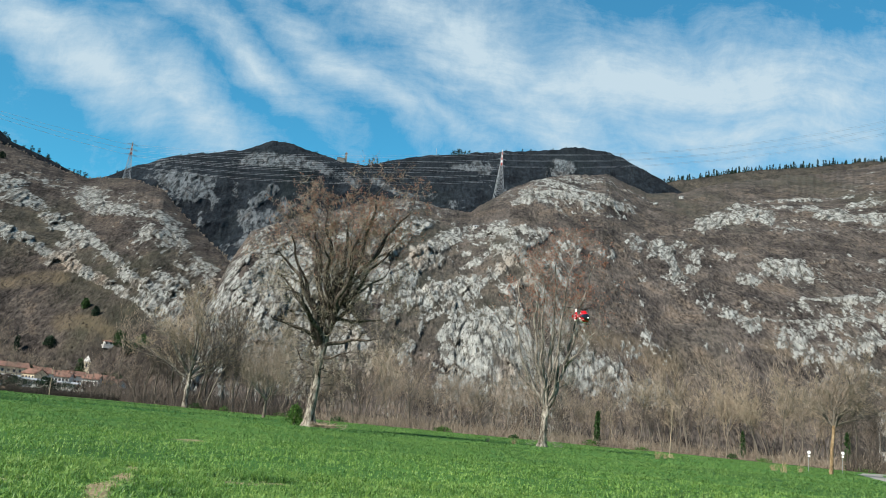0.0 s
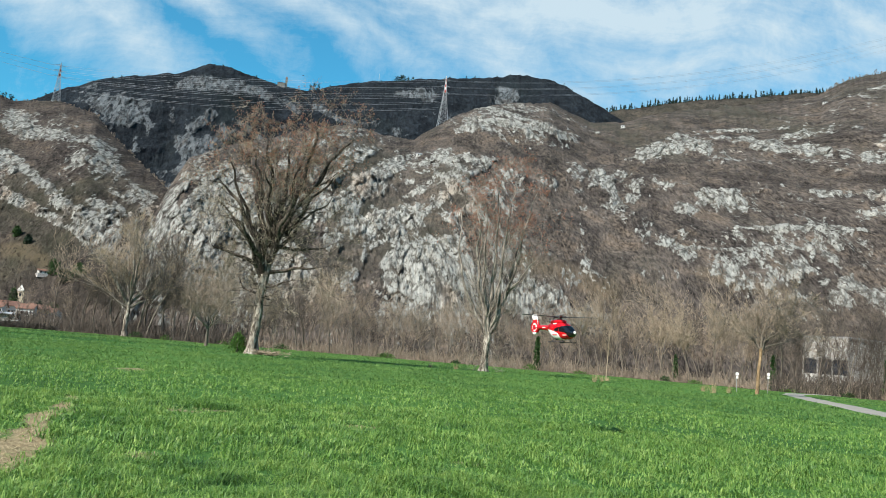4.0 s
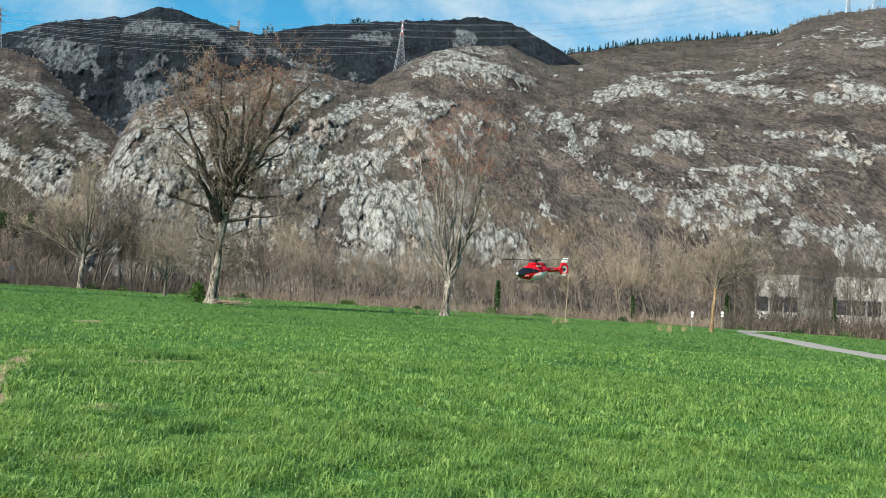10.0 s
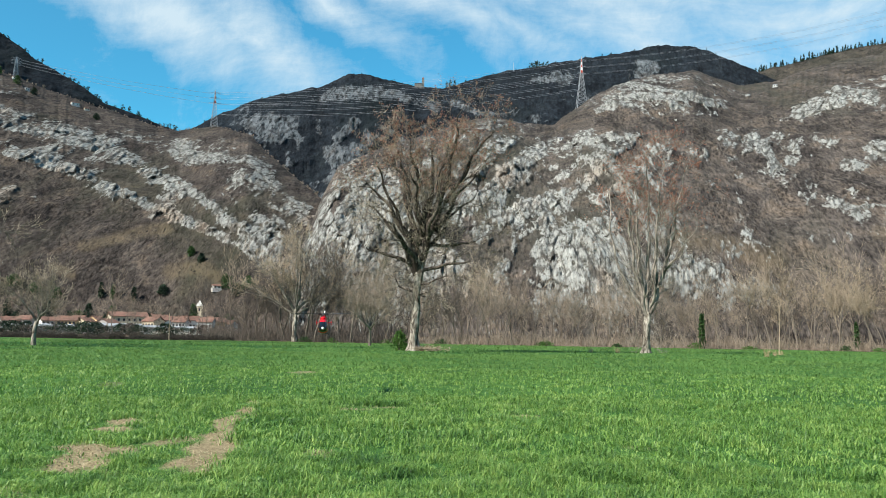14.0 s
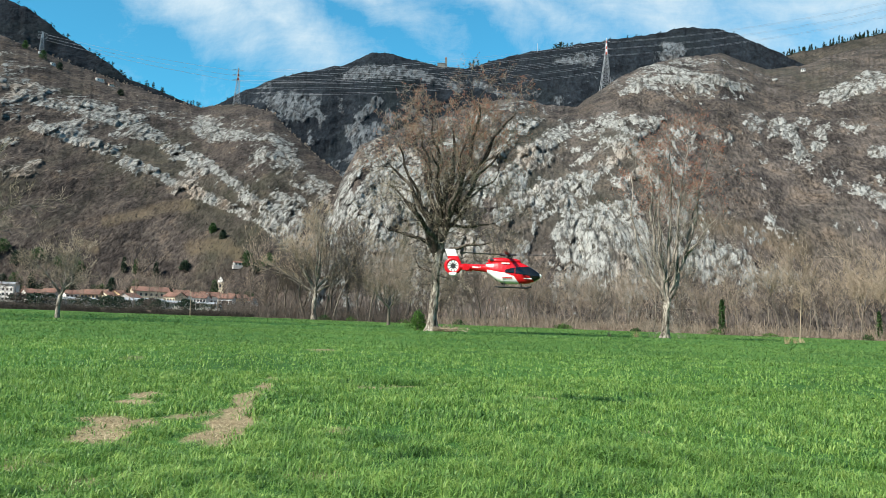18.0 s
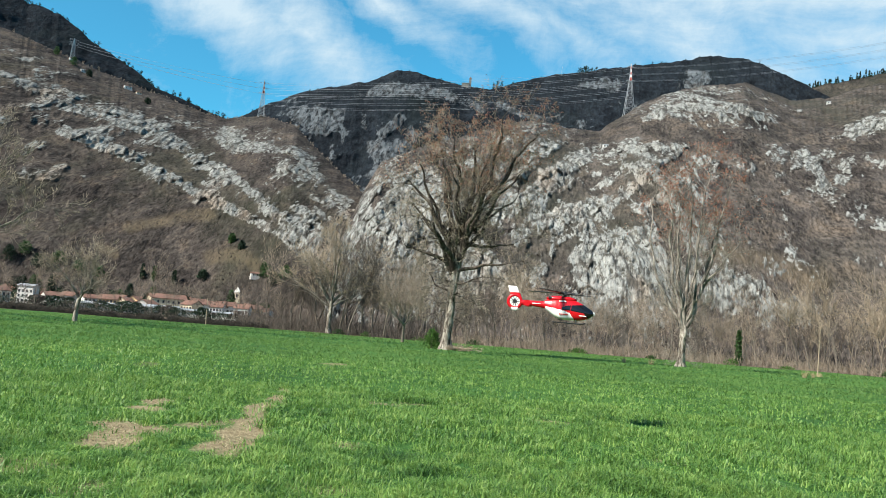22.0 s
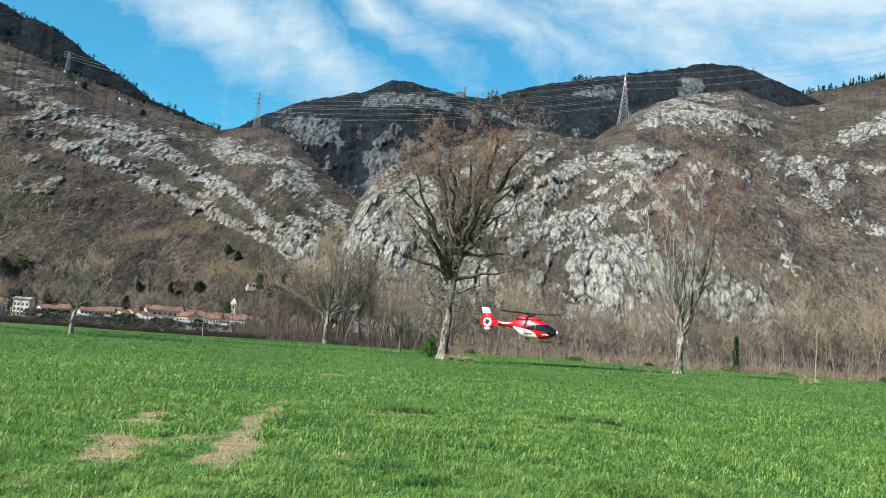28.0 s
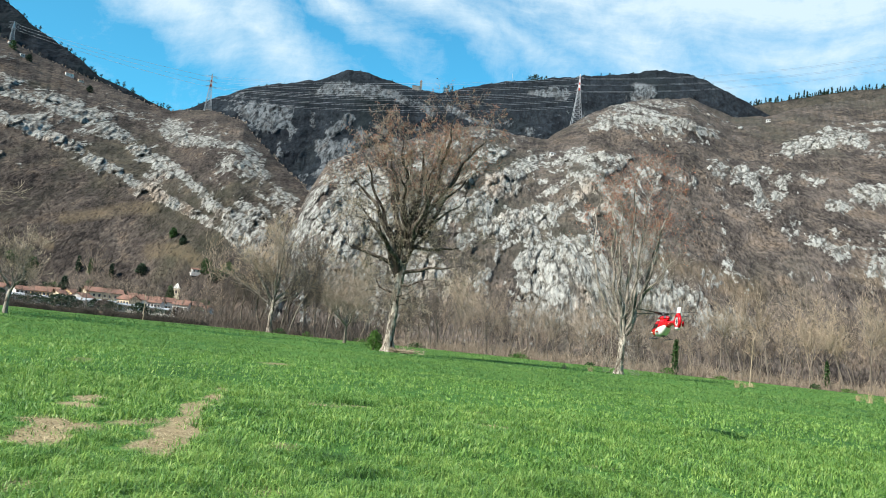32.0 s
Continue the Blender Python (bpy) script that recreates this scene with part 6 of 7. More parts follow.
house(-27.9, 470, 12, 5.0, 2.0, 3, M_ROOF, "grey outbuilding with tiled roof", turn=22)
house(-38.2, 540, 14, 7.0, 2.2, 0, M_ROOF, "cream house with tiled roof", turn=-7)
hall = house(-27.6, 330, 19, 3.0, 0.6, 1, M_ROOF_GREY, "long low white shed with a pale roof", 10, 0, name="shed", cols=8)
house(-25.3, 330, 7, 2.6, 0.5, 1, M_ROOF_GREY, "low white shed beside the hedge", 8, 4, name="shed", cols=2)
house(-31.5, 300, 22, 2.2, 0.5, 3, M_ROOF_GREY, "low dark grey shed behind the hedge", 8, -3, name="shed", cols=4)


for hb, hd, hw, hh, wall, lab in ((-35.8, 610, 14, 9.0, 0, "cream house on the rise behind the village"), (-33.9, 640, 13, 8.4, 1, "white house among garden trees"), (-31.9, 600, 15, 8.2, 0, "cream house behind the first row"),
                                  (-29.6, 610, 14, 8.0, 1, "white house with a shaded gable"), (-28.5, 580, 12, 7.6, 2, "ochre house with a low roof"), (-25.8, 600, 18, 10.4, 0, "cream building stepped behind its neighbours"),
                                  (-24.7, 620, 14, 10.0, 2, "ochre house under the hillside"), (-23.1, 610, 15, 9.4, 0, "cream house behind the church lane"), (-21.3, 610, 14, 9.2, 1, "white house beside the church tower")):
    house(hb, hd, hw, hh, 2.4, wall, M_ROOF, lab, turn=(hd % 7) * 6 - 18, cols=3)
house(-29.4, 320, 24, 2.5, 0.5, 3, M_ROOF_GREY, "dark low shed with a sheet roof", 8, 2, name="shed", cols=3)
house(-23.6, 315, 16, 2.4, 0.5, 1, M_ROOF_GREY, "pale low shed near the village", 8, -4, name="shed", cols=3)


def church_tower():
    root = tagged(new("church_tower"), "cream church bell tower with a pointed cap", "church")
    root.matrix_basis = Matrix.Translation(polar(-22.27, 600, 0)) @ Matrix.Rotation(18 * DEG, 4, "Z")
    bm = bmesh.new()
    box(bm, -2.1, 2.1, -2.1, 2.1, -1, 18.6)
    part("tower_wall", bm, M_WALLS[0], root)
    bm = bmesh.new()
    box(bm, -2.4, 2.4, -2.4, 2.4, 18.6, 19.1)
    part("cornice", bm, M_WALLS[1], root)
    bm = bmesh.new()
    bmesh.ops.create_cone(bm, cap_ends=True, segments=4, radius1=3.0, radius2=0.05, depth=3.6, matrix=Matrix.Translation((0, 0, 20.9)) @ Matrix.Rotation(math.pi / 4, 4, "Z"))
    part("cap", bm, M_WALLS[1], root)
    for a in range(4):
        bm = bmesh.new()
        box(bm, -0.6, 0.6, -2.14, -2.0, 15.2, 17.6, Matrix.Rotation(a * math.pi / 2, 4, "Z"))
        part("bell_opening", bm, M_PANE, root)


church_tower()
for b, src, e, w, lab, wall in ((2.18, "mountain_middle", 13.45, 7.5, "small pale stone hut on the slope", 1), (-30.6, "mountain_left", 14.05, 14, "white mountain farmhouse near the crest", 1), (-29.9, "mountain_left", 13.85, 9, "small cream hut near the crest", 0),
                                (-34.1, "mountain_left", 15.2, 10, "white house on the high slope", 1), (-33.4, "mountain_left", 14.6, 7, "small white hut on the slope", 1), (-21.25, "mountain_left", 2.95, 9, "pale hut above the village", 1),
                                (16.3, "mountain_middle", 16.2, 6, "small white house on the bright crest", 1), (29.2, "mountain_middle", 17.6, 7, "pale hut below the crest", 1)):
    pts, _tone = FACES[src]
    rr = np.hypot(pts[:, 0], pts[:, 1])
    miss = (np.degrees(np.arctan2(pts[:, 0], pts[:, 1])) - b) ** 2 + (np.degrees(np.arctan2(pts[:, 2] - EYE_Z, rr)) - e) ** 2
    k = int(np.argmin(miss))
    hut = house(b, rr[k] - 3.0, w * 0.72, 2.8 if w < 12 else 3.8, 1.1, wall, M_ROOF_GREY if w < 9 else M_ROOF, lab, 6, 12, float(pts[k, 2]) - 2.0, "hut", 2)
    bm = bmesh.new()
    box(bm, -w * 0.36 - 0.6, w * 0.36 + 0.6, -3.4, 5, -2.5, 0.5)
    part("footing", bm, M_WALLS[3], hut)


def castle():
    root = tagged(new("hilltop_chapel"), "small stone chapel with a tower on the crest", "chapel")
    z = 1.6 + 1800 * math.tan(16.95 * DEG)
    root.matrix_basis = Matrix.Translation(polar(-7.85, 1795, z)) @ Matrix.Rotation(7.8 * DEG, 4, "Z")
    bm = bmesh.new()
    box(bm, -10, 6, -5, 5, -10, 6.5)
    part("nave", bm, M_STONE, root)
    bm = bmesh.new()
    for s in (-1, 1):
        box(bm, -10.5, 6.5, -5.5, 5.5, 6.5, 7.0)
    part("roof", bm, M_ROOF, root)
    bm = bmesh.new()
    box(bm, 6.2, 11, -2.4, 2.4, -10, 19)
    part("tower", bm, M_STONE, root)
    bm = bmesh.new()
    bmesh.ops.create_cone(bm, cap_ends=True, segments=4, radius1=3.8, radius2=0.1, depth=4, matrix=Matrix.Translation((8.6, 0, 21)) @ Matrix.Rotation(math.pi / 4, 4, "Z"))
    part("spire", bm, M_ROOF, root)
    mast = tagged(new("crest_mast"), "thin steel antenna mast on the crest", "mast")
    mast.location = polar(-1.15, 1815, 1.6 + 1815 * math.tan(18.05 * DEG))
    bm = bmesh.new()
    rod(bm, (0, 0, -8), (0, 0, 22), 0.7, 0.3, 6)
    part("pole", bm, M_STEEL, mast)


castle()


# ---- power line ----
def pylon(b, dist, e0, e1, label, spread, tip_paint, arm=9.0):
    """A lattice tower: four legs, rings and crossed braces, three pairs of arms; returns the places of its cables."""
    z0, z1 = EYE_Z + dist * math.tan(e0 * DEG), EYE_Z + dist * math.tan(e1 * DEG)
    H = z1 - z0
    root = tagged(new("pylon"), label, "pylon", "power line towers")
    m = Matrix.Translation(polar(b, dist, z0)) @ Matrix.Rotation((-b + 12) * DEG, 4, "Z")
    root.matrix_basis = m
    waist = H * 0.66

    def half(z):
        return spread * (1 - z / waist) + 1.3 * z / waist if z < waist else 1.3 * (1 - (z - waist) / (H - waist)) + 0.25

    t = 0.30
    for sx, sy in ((1, 1), (1, -1), (-1, 1), (-1, -1)):
        bm = bmesh.new()
        for a, c in ((-6, waist), (waist, H)):
            za = max(a, 0)
            rod(bm, (sx * half(za) * (1.12 if a < 0 else 1), sy * half(za), a), (sx * half(c), sy * half(c), c), t, t * 0.8, 5)
        part("leg", bm, M_STEEL, root)
    n = 8
    for k in range(n):
        a, c = waist * k / n, waist * (k + 1) / n
        for s in (1, -1):
            for p0, p1 in (((-half(a), s * half(a), a), (half(c), s * half(c), c)), ((half(a), s * half(a), a), (-half(c), s * half(c), c)),
                           ((s * half(c), -half(c), c), (s * half(c), half(c), c)), ((-half(c), s * half(c), c), (half(c), s * half(c), c))):
                bm = bmesh.new()
                rod(bm, p0, p1, t * 0.5, None, 4)
                part("brace", bm, M_STEEL, root)
    for k in range(6):
        a, c = waist + (H - waist) * k / 6, waist + (H - waist) * (k + 1) / 6
        bm = bmesh.new()
        box(bm, -half(a) * 0.8, half(a) * 0.8, -half(a) * 0.8, half(a) * 0.8, a, c)
        part("head_section", bm, (M_PYLON_RED, M_PYLON_WHITE)[k % 2] if tip_paint else M_STEEL, root)
    ends = []
    for z in (waist, waist + (H - waist) * 0.4, waist + (H - waist) * 0.8):
        bm = bmesh.new()
        for s in (1, -1):
            rod(bm, (0, 0, z + 1.2), (s * arm, 0, z), t * 0.9, t * 0.4, 5)
            rod(bm, (0, 0, z - 0.6), (s * arm, 0, z), t * 0.7, t * 0.4, 5)
            ends.append(m @ Vector((s * arm, 0, z - 1.5)))
            rod(bm, (s * arm, 0, z), (s * arm, 0, z - 1.5), 0.15, None, 5)
        part("cross_arm", bm, M_STEEL, root)
    return ends


ends_far = pylon(-34.1, 1275, 15.35, 16.5, "small grey lattice pylon on the high slope", 3.0, False, 6)
ends_left = pylon(-21.9, 1195, 13.5, 15.95, "grey lattice pylon with three cross arms on the ridge", 4.5, True, 7.5)
ends_mid = pylon(3.62, 1045, 15.75, 18.95, "tall red-tipped lattice pylon on the mountainside", 6.0, True, 5)
ends_right = pylon(34.8, 1365, 19.3, 21.9, "tall red and white lattice pylon on the crest", 7.0, True, 5)
pylon(33.2, 1372, 19.2, 20.75, "smaller red and white lattice pylon on the crest", 3.6, True, 5)


def cable(a, b, sag, r=0.085):
    c = bpy.data.curves.new("cable", "CURVE")
    c.dimensions, c.bevel_depth, c.bevel_resolution = "3D", r, 0
    s = c.splines.new("POLY")
    s.points.add(24)
    for k in range(25):
        f = k / 24
        p = a.lerp(b, f) - Vector((0, 0, sag * 4 * f * (1 - f)))
        s.points[k].co = (*p, 1)
    c.materials.append(M_WIRE)
    return tagged(new("cable", c), "thin sagging power cable between pylons", "cable", "power cables")


for a, b, sag in ((ends_far, ends_left, 4), (ends_left, ends_mid, 9), (ends_mid, ends_right, 30)):
    for p, q in zip(a, b):
        cable(p, q, sag)
for p, q in zip(ends_left, ends_mid):
    cable(p + Vector((0, 26, -9)), q + Vector((0, 26, -12)), 12)


# ---- by the track ----
def works_hall(b0, b1, dist, height, label, bays):
    root = tagged(new("works_hall"), label, "building")
    a, c = Vector(polar(b0, dist, 0)), Vector(polar(b1, dist * 0.97, 0))
    d = c - a
    L = d.length
    root.matrix_basis = Matrix.Translation(a) @ Matrix.Rotation(math.atan2(d.y, d.x), 4, "Z")
    bm = bmesh.new()
    box(bm, 0, L, 0, 24, -1, height - 0.3)
    part("wall", bm, M_CONCRETE, root)
    bm = bmesh.new()
    box(bm, -0.3, L + 0.3, -0.3, 24.3, height - 0.3, height)
    part("roof", bm, M_ROOF_GREY, root)
    w = L / bays
    for k in range(bays):
        for nm, z0, z1, inset, mat in (("upper_panel", height * 0.62, height - 0.35, 0.16, M_CONCRETE), ("dark_window_band", height * 0.34, height * 0.60, 0.05, M_PANE), ("lower_panel", 0.1, height * 0.32, 0.12, M_CONCRETE)):
            if nm == "dark_window_band" and k % 4 == 3:
                mat = M_CONCRETE
            bm = bmesh.new()
            box(bm, k * w + 0.06, (k + 1) * w - 0.06, -inset, 0.0, z0, z1)
            part(nm, bm, mat, root)
        bm = bmesh.new()
        box(bm, k * w - 0.12, k * w + 0.12, -0.32, 0, 0, height - 0.35)
        part("pilaster", bm, M_CONCRETE, root)


works_hall(28.4, 30.9, 186, 11.4, "white concrete works building behind bare trees", 3)
works_hall(33.1, 47.0, 182, 11.4, "long pale concrete works hall with a dark window band", 16)


def sign_post(x, y, h, label, red=False):
    root = tagged(new("road_sign"), label, "sign", "signs by the track")
    root.location = (x, y, 0)
    bm = bmesh.new()
    rod(bm, (0, 0, -0.2), (0, 0, h), 0.035, None, 8)
    part("post", bm, M_STEEL, root)
    bm = bmesh.new()
    bmesh.ops.create_cone(bm, cap_ends=True, segments=24, radius1=0.2, radius2=0.2, depth=0.03, matrix=Matrix.Translation((0, -0.07, h - 0.1)) @ Matrix.Rotation(math.pi / 2, 4, "X"))
    part("disc", bm, M_PYLON_RED if red else M_WHITE, root)
    bm = bmesh.new()
    box(bm, -0.14, 0.14, -0.10, -0.06, h - 0.62, h - 0.36)
    part("plate", bm, M_WHITE, root)


sign_post(43.2, 95, 2.2, "small white round sign on a steel post")
sign_post(50.0, 101, 2.5, "white round sign on a grey post")


def stake(b, d, h, lean, label, mat, r=0.05, name="stake"):
    root = tagged(new(name), label, "stake")
    root.location = polar(b, d)
    bm = bmesh.new()
    rod(bm, (0, 0, -0.2), (lean, 0, h), r, r * 0.7, 7)
    part("pole", bm, mat, root)
    return root


stake(36.3, 73, 1.1, 0.45, "leaning white marker stake in the grass", M_WHITE)
sap = stake(16.15, 101, 5.6, 0.15, "thin young tree with a bare straight stem", M_TWIG_PALE, 0.07, "sapling")
sapr = random.Random(31)
segs = []
for k in range(9):
    segs += grow(sapr, (0.1, 0, 2.6 + 0.35 * k), (sapr.gauss(0, 0.5), sapr.gauss(0, 0.5), 0.8), 1.1, 0.03, 2, TWIG)
under("twig_fan", mesh_only("twig_fan", *_t(tubes(segs, 3)), M_TWIG_PALE), sap)
stake(-24.1, 143, 4.4, -0.1, "thin pale bare sapling before the hedge", M_TWIG_PALE, 0.07, "sapling")


def tuft(x, y, h, count, label, mat, seed, spread=0.35):
    r = np.random.default_rng(seed)
    segs = []
    z = float(height_at(np.float64(x), np.float64(y)))
    for k in range(count):
        p = Vector((x + r.normal(0, spread), y + r.normal(0, spread), z - 0.05))
        q = p + Vector((r.normal(0, 0.25) * h, r.normal(0, 0.25) * h, h * (0.5 + 0.6 * r.random())))
        segs.append((p, q, 0.018, 0.008, 0))
    ob = mesh_object("dry_tuft", *_t(tubes(segs, 3)), mat)
    return tagged(ob, label, "tuft", "dry tufts in the field", "stuff")


for k, (x, y, h) in enumerate(((23.7, 86, 0.9), (32.3, 76, 1.0), (33.0, 80, 0.7), (25.6, 90, 0.6), (6.8, 92, 0.6), (9.8, 93, 0.7), (28.0, 96, 0.5), (36.5, 82, 0.8))):
    tuft(x, y, h, 26, "clump of dry straw-coloured stalks", M_STRAW, 60 + k, 0.13)


def bush(x, y, h, w, count, label, mat, seed, name="bush", cat="bush", pointed=False):
    r = np.random.default_rng(seed)
    root = tagged(new(name), label, cat)
    root.location = (x, y, 0)
    f = r.random(count) ** 0.8
    a, q = r.random(count) * 6.28, np.sqrt(r.random(count))
    rad = w * q * ((1 - f) ** 0.7 * np.minimum(1, 0.45 + f * 3) + 0.04 if pointed else np.sin(np.clip(0.25 + f * 0.72, 0, 1) * math.pi) ** 0.6)
    pts = np.stack([np.cos(a) * rad, np.sin(a) * rad, f * h], -1)
    v, fc = leaf_cloud(pts, 0.10 if h < 3 else (0.22 if h < 8 else 0.7), 3, r, 0.12 if h < 8 else 0.5)
    under("foliage", mesh_only("foliage", v, [fc], mat), root)
    stems = [(Vector((0, 0, -0.2)), Vector((r.normal(0, 0.3) * w, r.normal(0, 0.3) * w, h * 0.8)), 0.05, 0.02, 0) for k in range(6)]
    under("stem", mesh_only("stem", *_t(tubes(stems, 5)), M_BARK_GREY), root)
    return root


TX, TY, _z = polar(-7.85, 78.6)
bush(TX - 1.45, TY + 0.3, 1.8, 0.7, 420, "low green bush at the foot of the tall tree", M_LEAF_BRIGHT, 1)
brush = []
br = random.Random(3)
for k in range(240):
    p = Vector((TX + 0.6 + abs(br.gauss(0, 0.9)), TY + br.gauss(-0.3, 0.5), 0.05 + 0.3 * br.random()))
    d = Vector((br.gauss(0, 1), br.gauss(0, 1), abs(br.gauss(0, 0.35)))) * 0.55
    brush.append((p, p + d, 0.03, 0.012, 0))
tagged(mesh_object("brushwood", *_t(tubes(brush, 4)), M_TWIG_PALE), "heap of cut brushwood beside the tree trunk", "brushwood", kind="stuff")
for k, (b, d, h, w) in enumerate(((11.45, 154, 6.0, 0.6), (26.6, 155, 6.0, 0.6), (33.0, 153, 6.2, 0.5), (36.4, 146, 4.6, 0.6), (20.6, 165, 5.0, 0.6))):
    x, y, _z = polar(b, d)
    bush(x, y, h, w, (520 if k == 0 else 200), "narrow dark evergreen at the wood edge", M_LEAF, 20 + k, "evergreen", "evergreen", True)
for k in range(15):
    b = -19 + 60 * (k + br.random()) / 15
    x, y, _z = polar(b, float(field_edge(b)) + 0.5 + br.random() * 2)
    bush(x, y, 0.4 + 0.5 * br.random(), 0.8 + br.random(), 160, "low green undergrowth at the wood edge", M_LEAF_BRIGHT if k % 3 else M_LEAF, 70 + k, "shrub", "shrub")
for k in range(22):
    b = -37 + 17 * (k + br.random()) / 22
    d = 560 + 100 * br.random()
    x, y, _z = polar(b, d)
    bush(x, y, 9 + 11 * br.random(), 4 + 3 * br.random(), 420, "dark green garden tree among the houses", M_CONIFER if k % 3 else M_LEAF, 120 + k, "garden_tree", "tree", k % 2 == 0)

for k in range(46):
    b = -37.5 + 17.5 * (k + br.random()) / 46
    x, y, _z = polar(b, 215 + 90 * br.random())
    bush(x, y, 2.0 + 1.5 * br.random(), 2.6 + 2.0 * br.random(), 300, "dark evergreen shrub behind the field hedge", M_CONIFER if k % 4 else M_TWIG_DARK, 160 + k, "hedge_shrub", "shrub")
slope_pts, _tone = FACES["mountain_left"]
slope_b, slope_e = np.degrees(np.arctan2(slope_pts[:, 0], slope_pts[:, 1])), np.degrees(np.arctan2(slope_pts[:, 2] - EYE_Z, np.hypot(slope_pts[:, 0], slope_pts[:, 1])))
for k, (b, e, h, w) in enumerate(((-36.2, 2.4, 13, 6), (-35.4, 2.9, 11, 6), (-34.6, 2.2, 12, 5), (-33.4, 2.6, 10, 6), (-28.4, 2.0, 13, 2.6), (-27.7, 2.0, 12, 2.4), (-26.4, 1.9, 12, 2.4), (-23.0, 5.0, 9, 3.5), (-22.3, 4.6, 8, 3), (-20.6, 2.9, 12, 5),
                                  (-20.0, 2.4, 11, 5), (-19.2, 2.8, 12, 6), (-18.2, 2.2, 11, 5), (-34.0, 14.9, 12, 5), (-33.0, 14.4, 10, 4), (-35.0, 15.3, 12, 4), (-29.3, 13.3, 9, 4), (-31.0, 1.9, 9, 5), (-24.6, 2.3, 9, 5), (-32.2, 2.3, 8, 6))):
    x, y, z = slope_pts[int(np.argmin((slope_b - b) ** 2 + (slope_e - e) ** 2))]
    tree = bush(float(x), float(y), h, w, 320, "dark green tree standing on the mountainside", (M_CONIFER, M_LEAF)[k % 2], 200 + k, "hillside_tree", "tree", w < 3)
    tree.location.z = float(z) - 1.0

# ---- grass ----
grng = np.random.default_rng(12)
blades("grass", "dense bright green young grass", 190000, 6.0, 11, 0.13, 0.010, grng, M_BLADE, -42, 44)
blades("grass", "bright green young grass", 210000, 11, 22, 0.13, 0.016, grng, M_BLADE, -41, 44)
blades("grass", "bright green grass thinning out", 90000, 22, 40, 0.12, 0.026, grng, M_BLADE, -40, 44)
blades("grass", "green young grass", 90000, 36, 70, 0.12, 0.045, grng, M_BLADE_FAR, -40, 44)
blades("grass", "far green grass", 80000, 66, 142, 0.14, 0.08, grng, M_BLADE_FAR, -40, 46)


def straw():
    r = np.random.default_rng(8)
    n = 60000
    d, a = 5 + 16 * r.random(n), (-42 + 50 * r.random(n)) * DEG
    x, y = d * np.sin(a), d * np.cos(a)
    keep = r.random(n) < 0.6 * bare_at(x, y) ** 1.5
    x, y = x[keep], y[keep]
    n = len(x)
    t, l = r.random(n) * 6.28, 0.02 + 0.045 * r.random(n)
    z = height_at(x, y) + 0.004
    up = 0.035 * r.random(n)
    dx, dy, w = np.cos(t) * l, np.sin(t) * l, 0.004
    v = np.stack([np.stack([x + dx + dy * w / l, y + dy - dx * w / l, z + up], -1), np.stack([x + dx - dy * w / l, y + dy + dx * w / l, z + up], -1),
                  np.stack([x - dx - dy * w / l, y - dy + dx * w / l, z], -1), np.stack([x - dx + dy * w / l, y - dy - dx * w / l, z], -1)], 1)
    ob = mesh_object("straw", v.reshape(-1, 3), [np.arange(n)[:, None] * 4 + np.array([0, 1, 2, 3])], M_STRAW)
    tagged(ob, "dry straw strewn over the bare soil", "straw", kind="stuff")


straw()


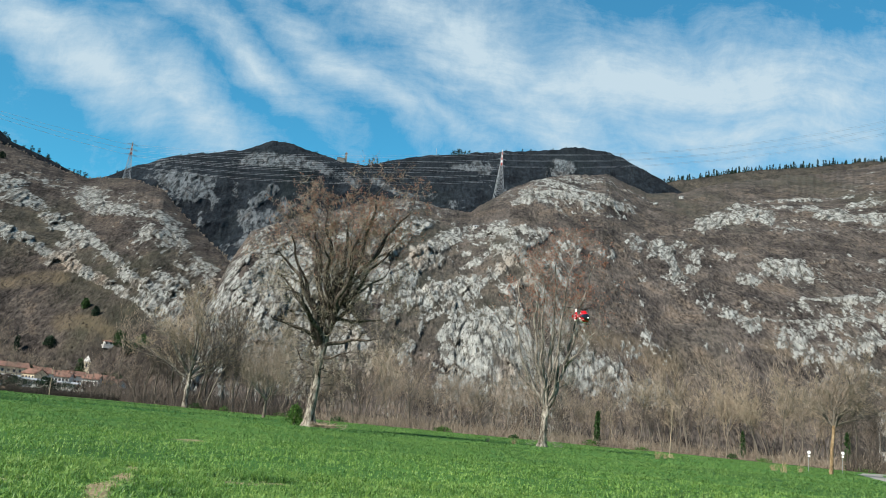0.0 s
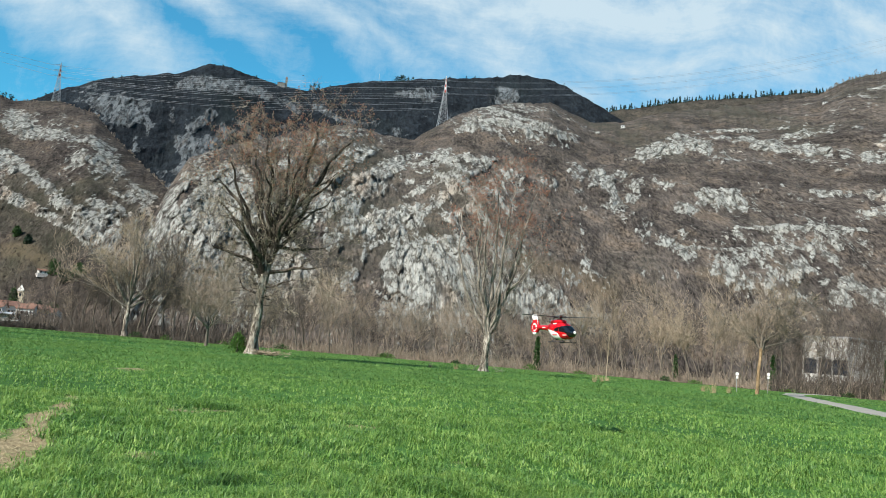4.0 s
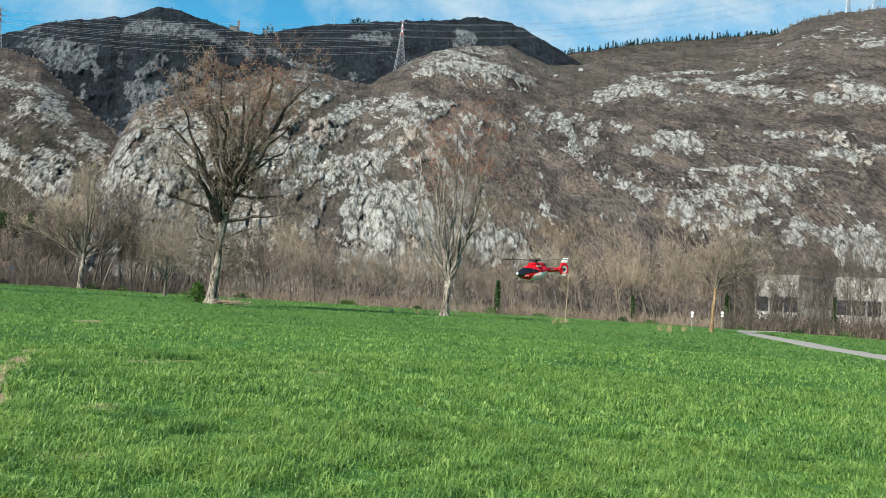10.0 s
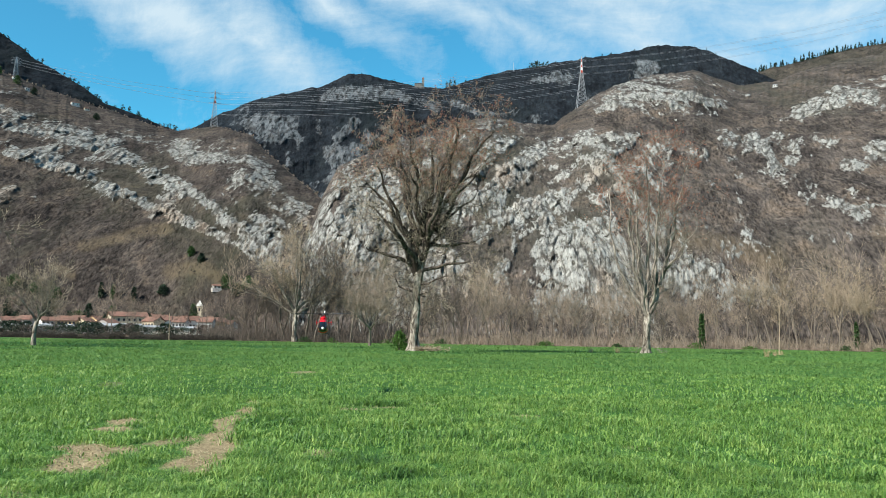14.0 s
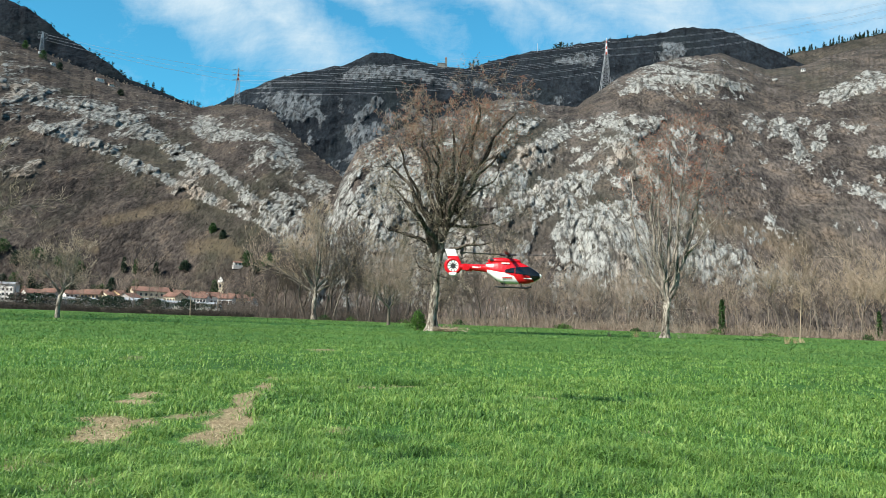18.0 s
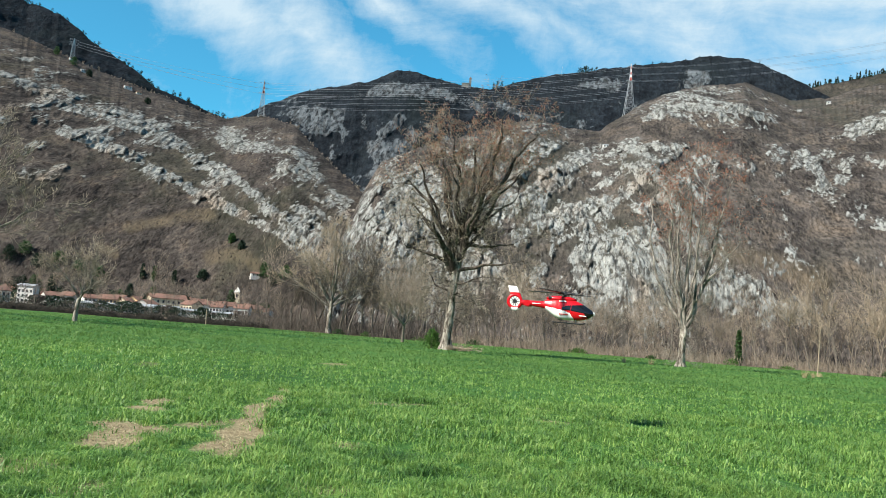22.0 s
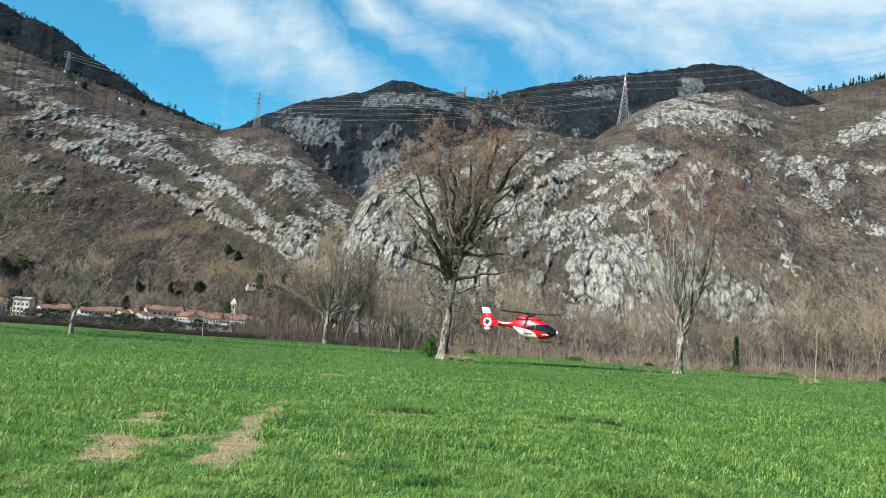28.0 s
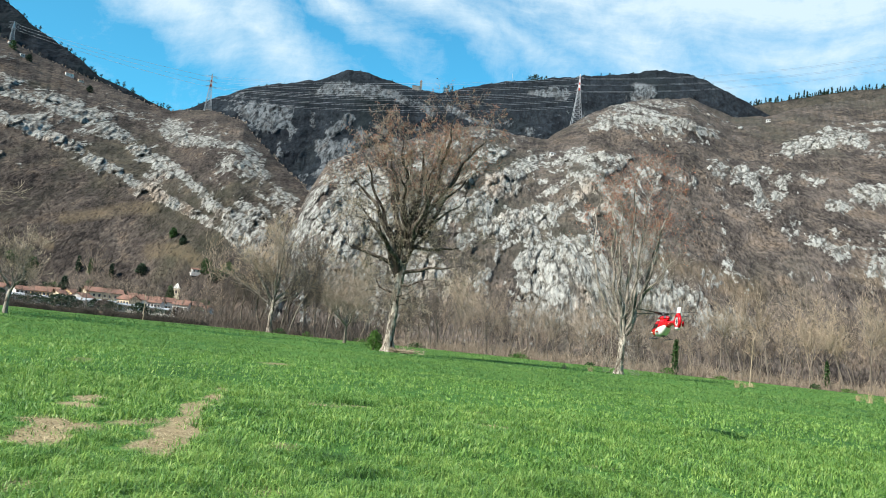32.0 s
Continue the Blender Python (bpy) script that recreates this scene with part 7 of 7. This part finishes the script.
def motions():
    """The helicopter's flight, and its rotor's turning."""
    walk(HELI, [
        (0, pose(5.60, 31.37, 6.31, 0.8, 3.4, -82.2)),
        (0.5, pose(6.30, 30.45, 5.93, 0.5, 0.5, -84.7)),
        (1, pose(6.45, 28.81, 5.08, 0.5, 2.7, -91.5)),
        (1.5, pose(6.21, 28.02, 4.07, 0.7, 4.5, -94.7)),
        (2, pose(5.92, 27.16, 3.10, 1.0, 4.1, -99.8)),
        (2.5, pose(5.41, 25.20, 2.61, 1.2, 3.0, -97.7)),
        (3, pose(4.79, 22.23, 2.68, 1.8, 1.5, -88.4)),
        (3.5, pose(4.35, 20.16, 2.58, 1.9, -0.5, -75.1)),
        (5.5, pose(4.16, 16.36, 2.96, 0.7, -0.2, -61.3)),
        (6, pose(4.34, 16.37, 2.84, 1.1, 0.8, -59.7)),
        (6.5, pose(4.56, 16.36, 2.96, 0.2, 1.6, -49.7)),
        (7, pose(4.97, 16.44, 3.00, 0.9, 0.8, -47.7)),
        (7.5, pose(5.40, 16.70, 2.83, 1.6, 1.2, -46.3)),
        (8, pose(5.72, 16.75, 3.00, 2.0, 1.1, -70.1)),
        (8.5, pose(5.77, 17.19, 2.98, 2.5, 1.5, -88.5)),
        (9, pose(5.69, 18.22, 3.06, 2.2, 3.0, -119.6)),
        (9.5, pose(5.48, 19.52, 2.99, 1.2, 3.1, -133.1)),
        (10, pose(5.20, 21.05, 2.82, 1.2, 3.5, -155.4)),
        (10.5, pose(4.83, 22.42, 2.80, 1.1, 3.5, -151.8)),
        (11, pose(4.14, 23.22, 2.76, 0.6, 5.4, -151.4)),
        (11.5, pose(2.76, 23.81, 2.77, 0.7, 5.3, -155.3)),
        (12, pose(1.12, 23.59, 2.32, 1.3, 4.5, -154.2)),
        (12.5, pose(-0.56, 23.15, 2.20, 1.2, 3.6, -134.8)),
        (13, pose(-2.14, 23.03, 2.30, 0.7, 3.9, -116.8)),
        (13.5, pose(-3.94, 22.52, 2.32, 1.3, 3.5, -95.4)),
        (14, pose(-5.50, 21.93, 2.10, 0.7, 2.3, -77.5)),
        (14.5, pose(-6.59, 21.31, 2.07, -0.5, 1.8, -46.5)),
        (16.5, pose(-2.80, 14.42, 2.32, -1.8, -0.5, -6.1)),
        (17, pose(-1.82, 14.45, 2.34, -0.4, 0.1, 1.7)),
        (17.5, pose(-1.17, 14.42, 2.52, -0.1, -0.6, 3.9)),
        (18, pose(-0.71, 14.63, 2.70, -0.0, 0.3, -1.2)),
        (18.5, pose(-0.54, 14.84, 2.89, 0.6, 0.3, -5.3)),
        (19, pose(-0.33, 15.17, 2.93, 0.1, 0.7, -1.4)),
        (19.5, pose(-0.33, 15.59, 2.77, -0.1, 0.5, -3.3)),
        (20, pose(-0.38, 15.83, 2.92, -0.1, 1.3, -1.6)),
        (20.5, pose(-0.35, 16.00, 3.01, -0.1, 0.6, -2.0)),
        (21, pose(-0.39, 16.15, 2.77, 0.1, 2.1, -1.8)),
        (21.5, pose(-0.28, 16.24, 2.77, 0.7, 2.1, -12.3)),
        (22, pose(0.01, 16.39, 2.55, 0.2, 0.6, -3.3)),
        (22.5, pose(0.10, 16.44, 2.29, -0.0, 0.6, -5.2)),
        (23, pose(0.21, 16.31, 2.43, -0.1, 0.8, -7.9)),
        (23.5, pose(0.28, 16.34, 2.38, 0.1, 0.8, -7.4)),
        (24, pose(0.21, 16.54, 2.14, 0.4, 1.3, -12.8)),
        (24.5, pose(0.07, 16.84, 2.17, 1.0, 1.0, -13.1)),
        (25, pose(-0.03, 17.36, 2.39, 0.9, 0.9, -14.9)),
        (25.5, pose(-0.09, 17.70, 2.27, 1.1, -0.0, -12.4)),
        (27.5, pose(-0.73, 17.67, 2.08, 0.5, 1.5, -12.5)),
        (28, pose(-0.61, 17.51, 2.32, 0.7, 1.0, -16.4)),
        (28.5, pose(-0.61, 17.63, 2.37, 0.8, 1.5, -11.9)),
        (29, pose(-0.48, 17.54, 2.67, 0.4, 1.8, -5.6)),
        (29.5, pose(-0.27, 17.06, 2.53, -0.3, 0.9, 3.1)),
        (30, pose(0.05, 16.70, 2.44, -0.5, 1.7, 4.6)),
        (30.5, pose(0.76, 16.82, 2.66, -0.2, 3.2, 3.0)),
        (31, pose(1.82, 17.26, 2.76, -0.5, 3.8, 29.7)),
        (31.5, pose(2.92, 18.01, 2.64, -1.2, 4.1, 64.5)),
        (32, pose(3.54, 19.12, 2.72, -1.0, 2.1, 97.8)),
    ])
    walk(ROTOR, [(k / FPS, pose(0, 0, 0, 0, 0, (k * 77.0) % 360)) for k in range(int(32 * FPS) + 1)])


motions()
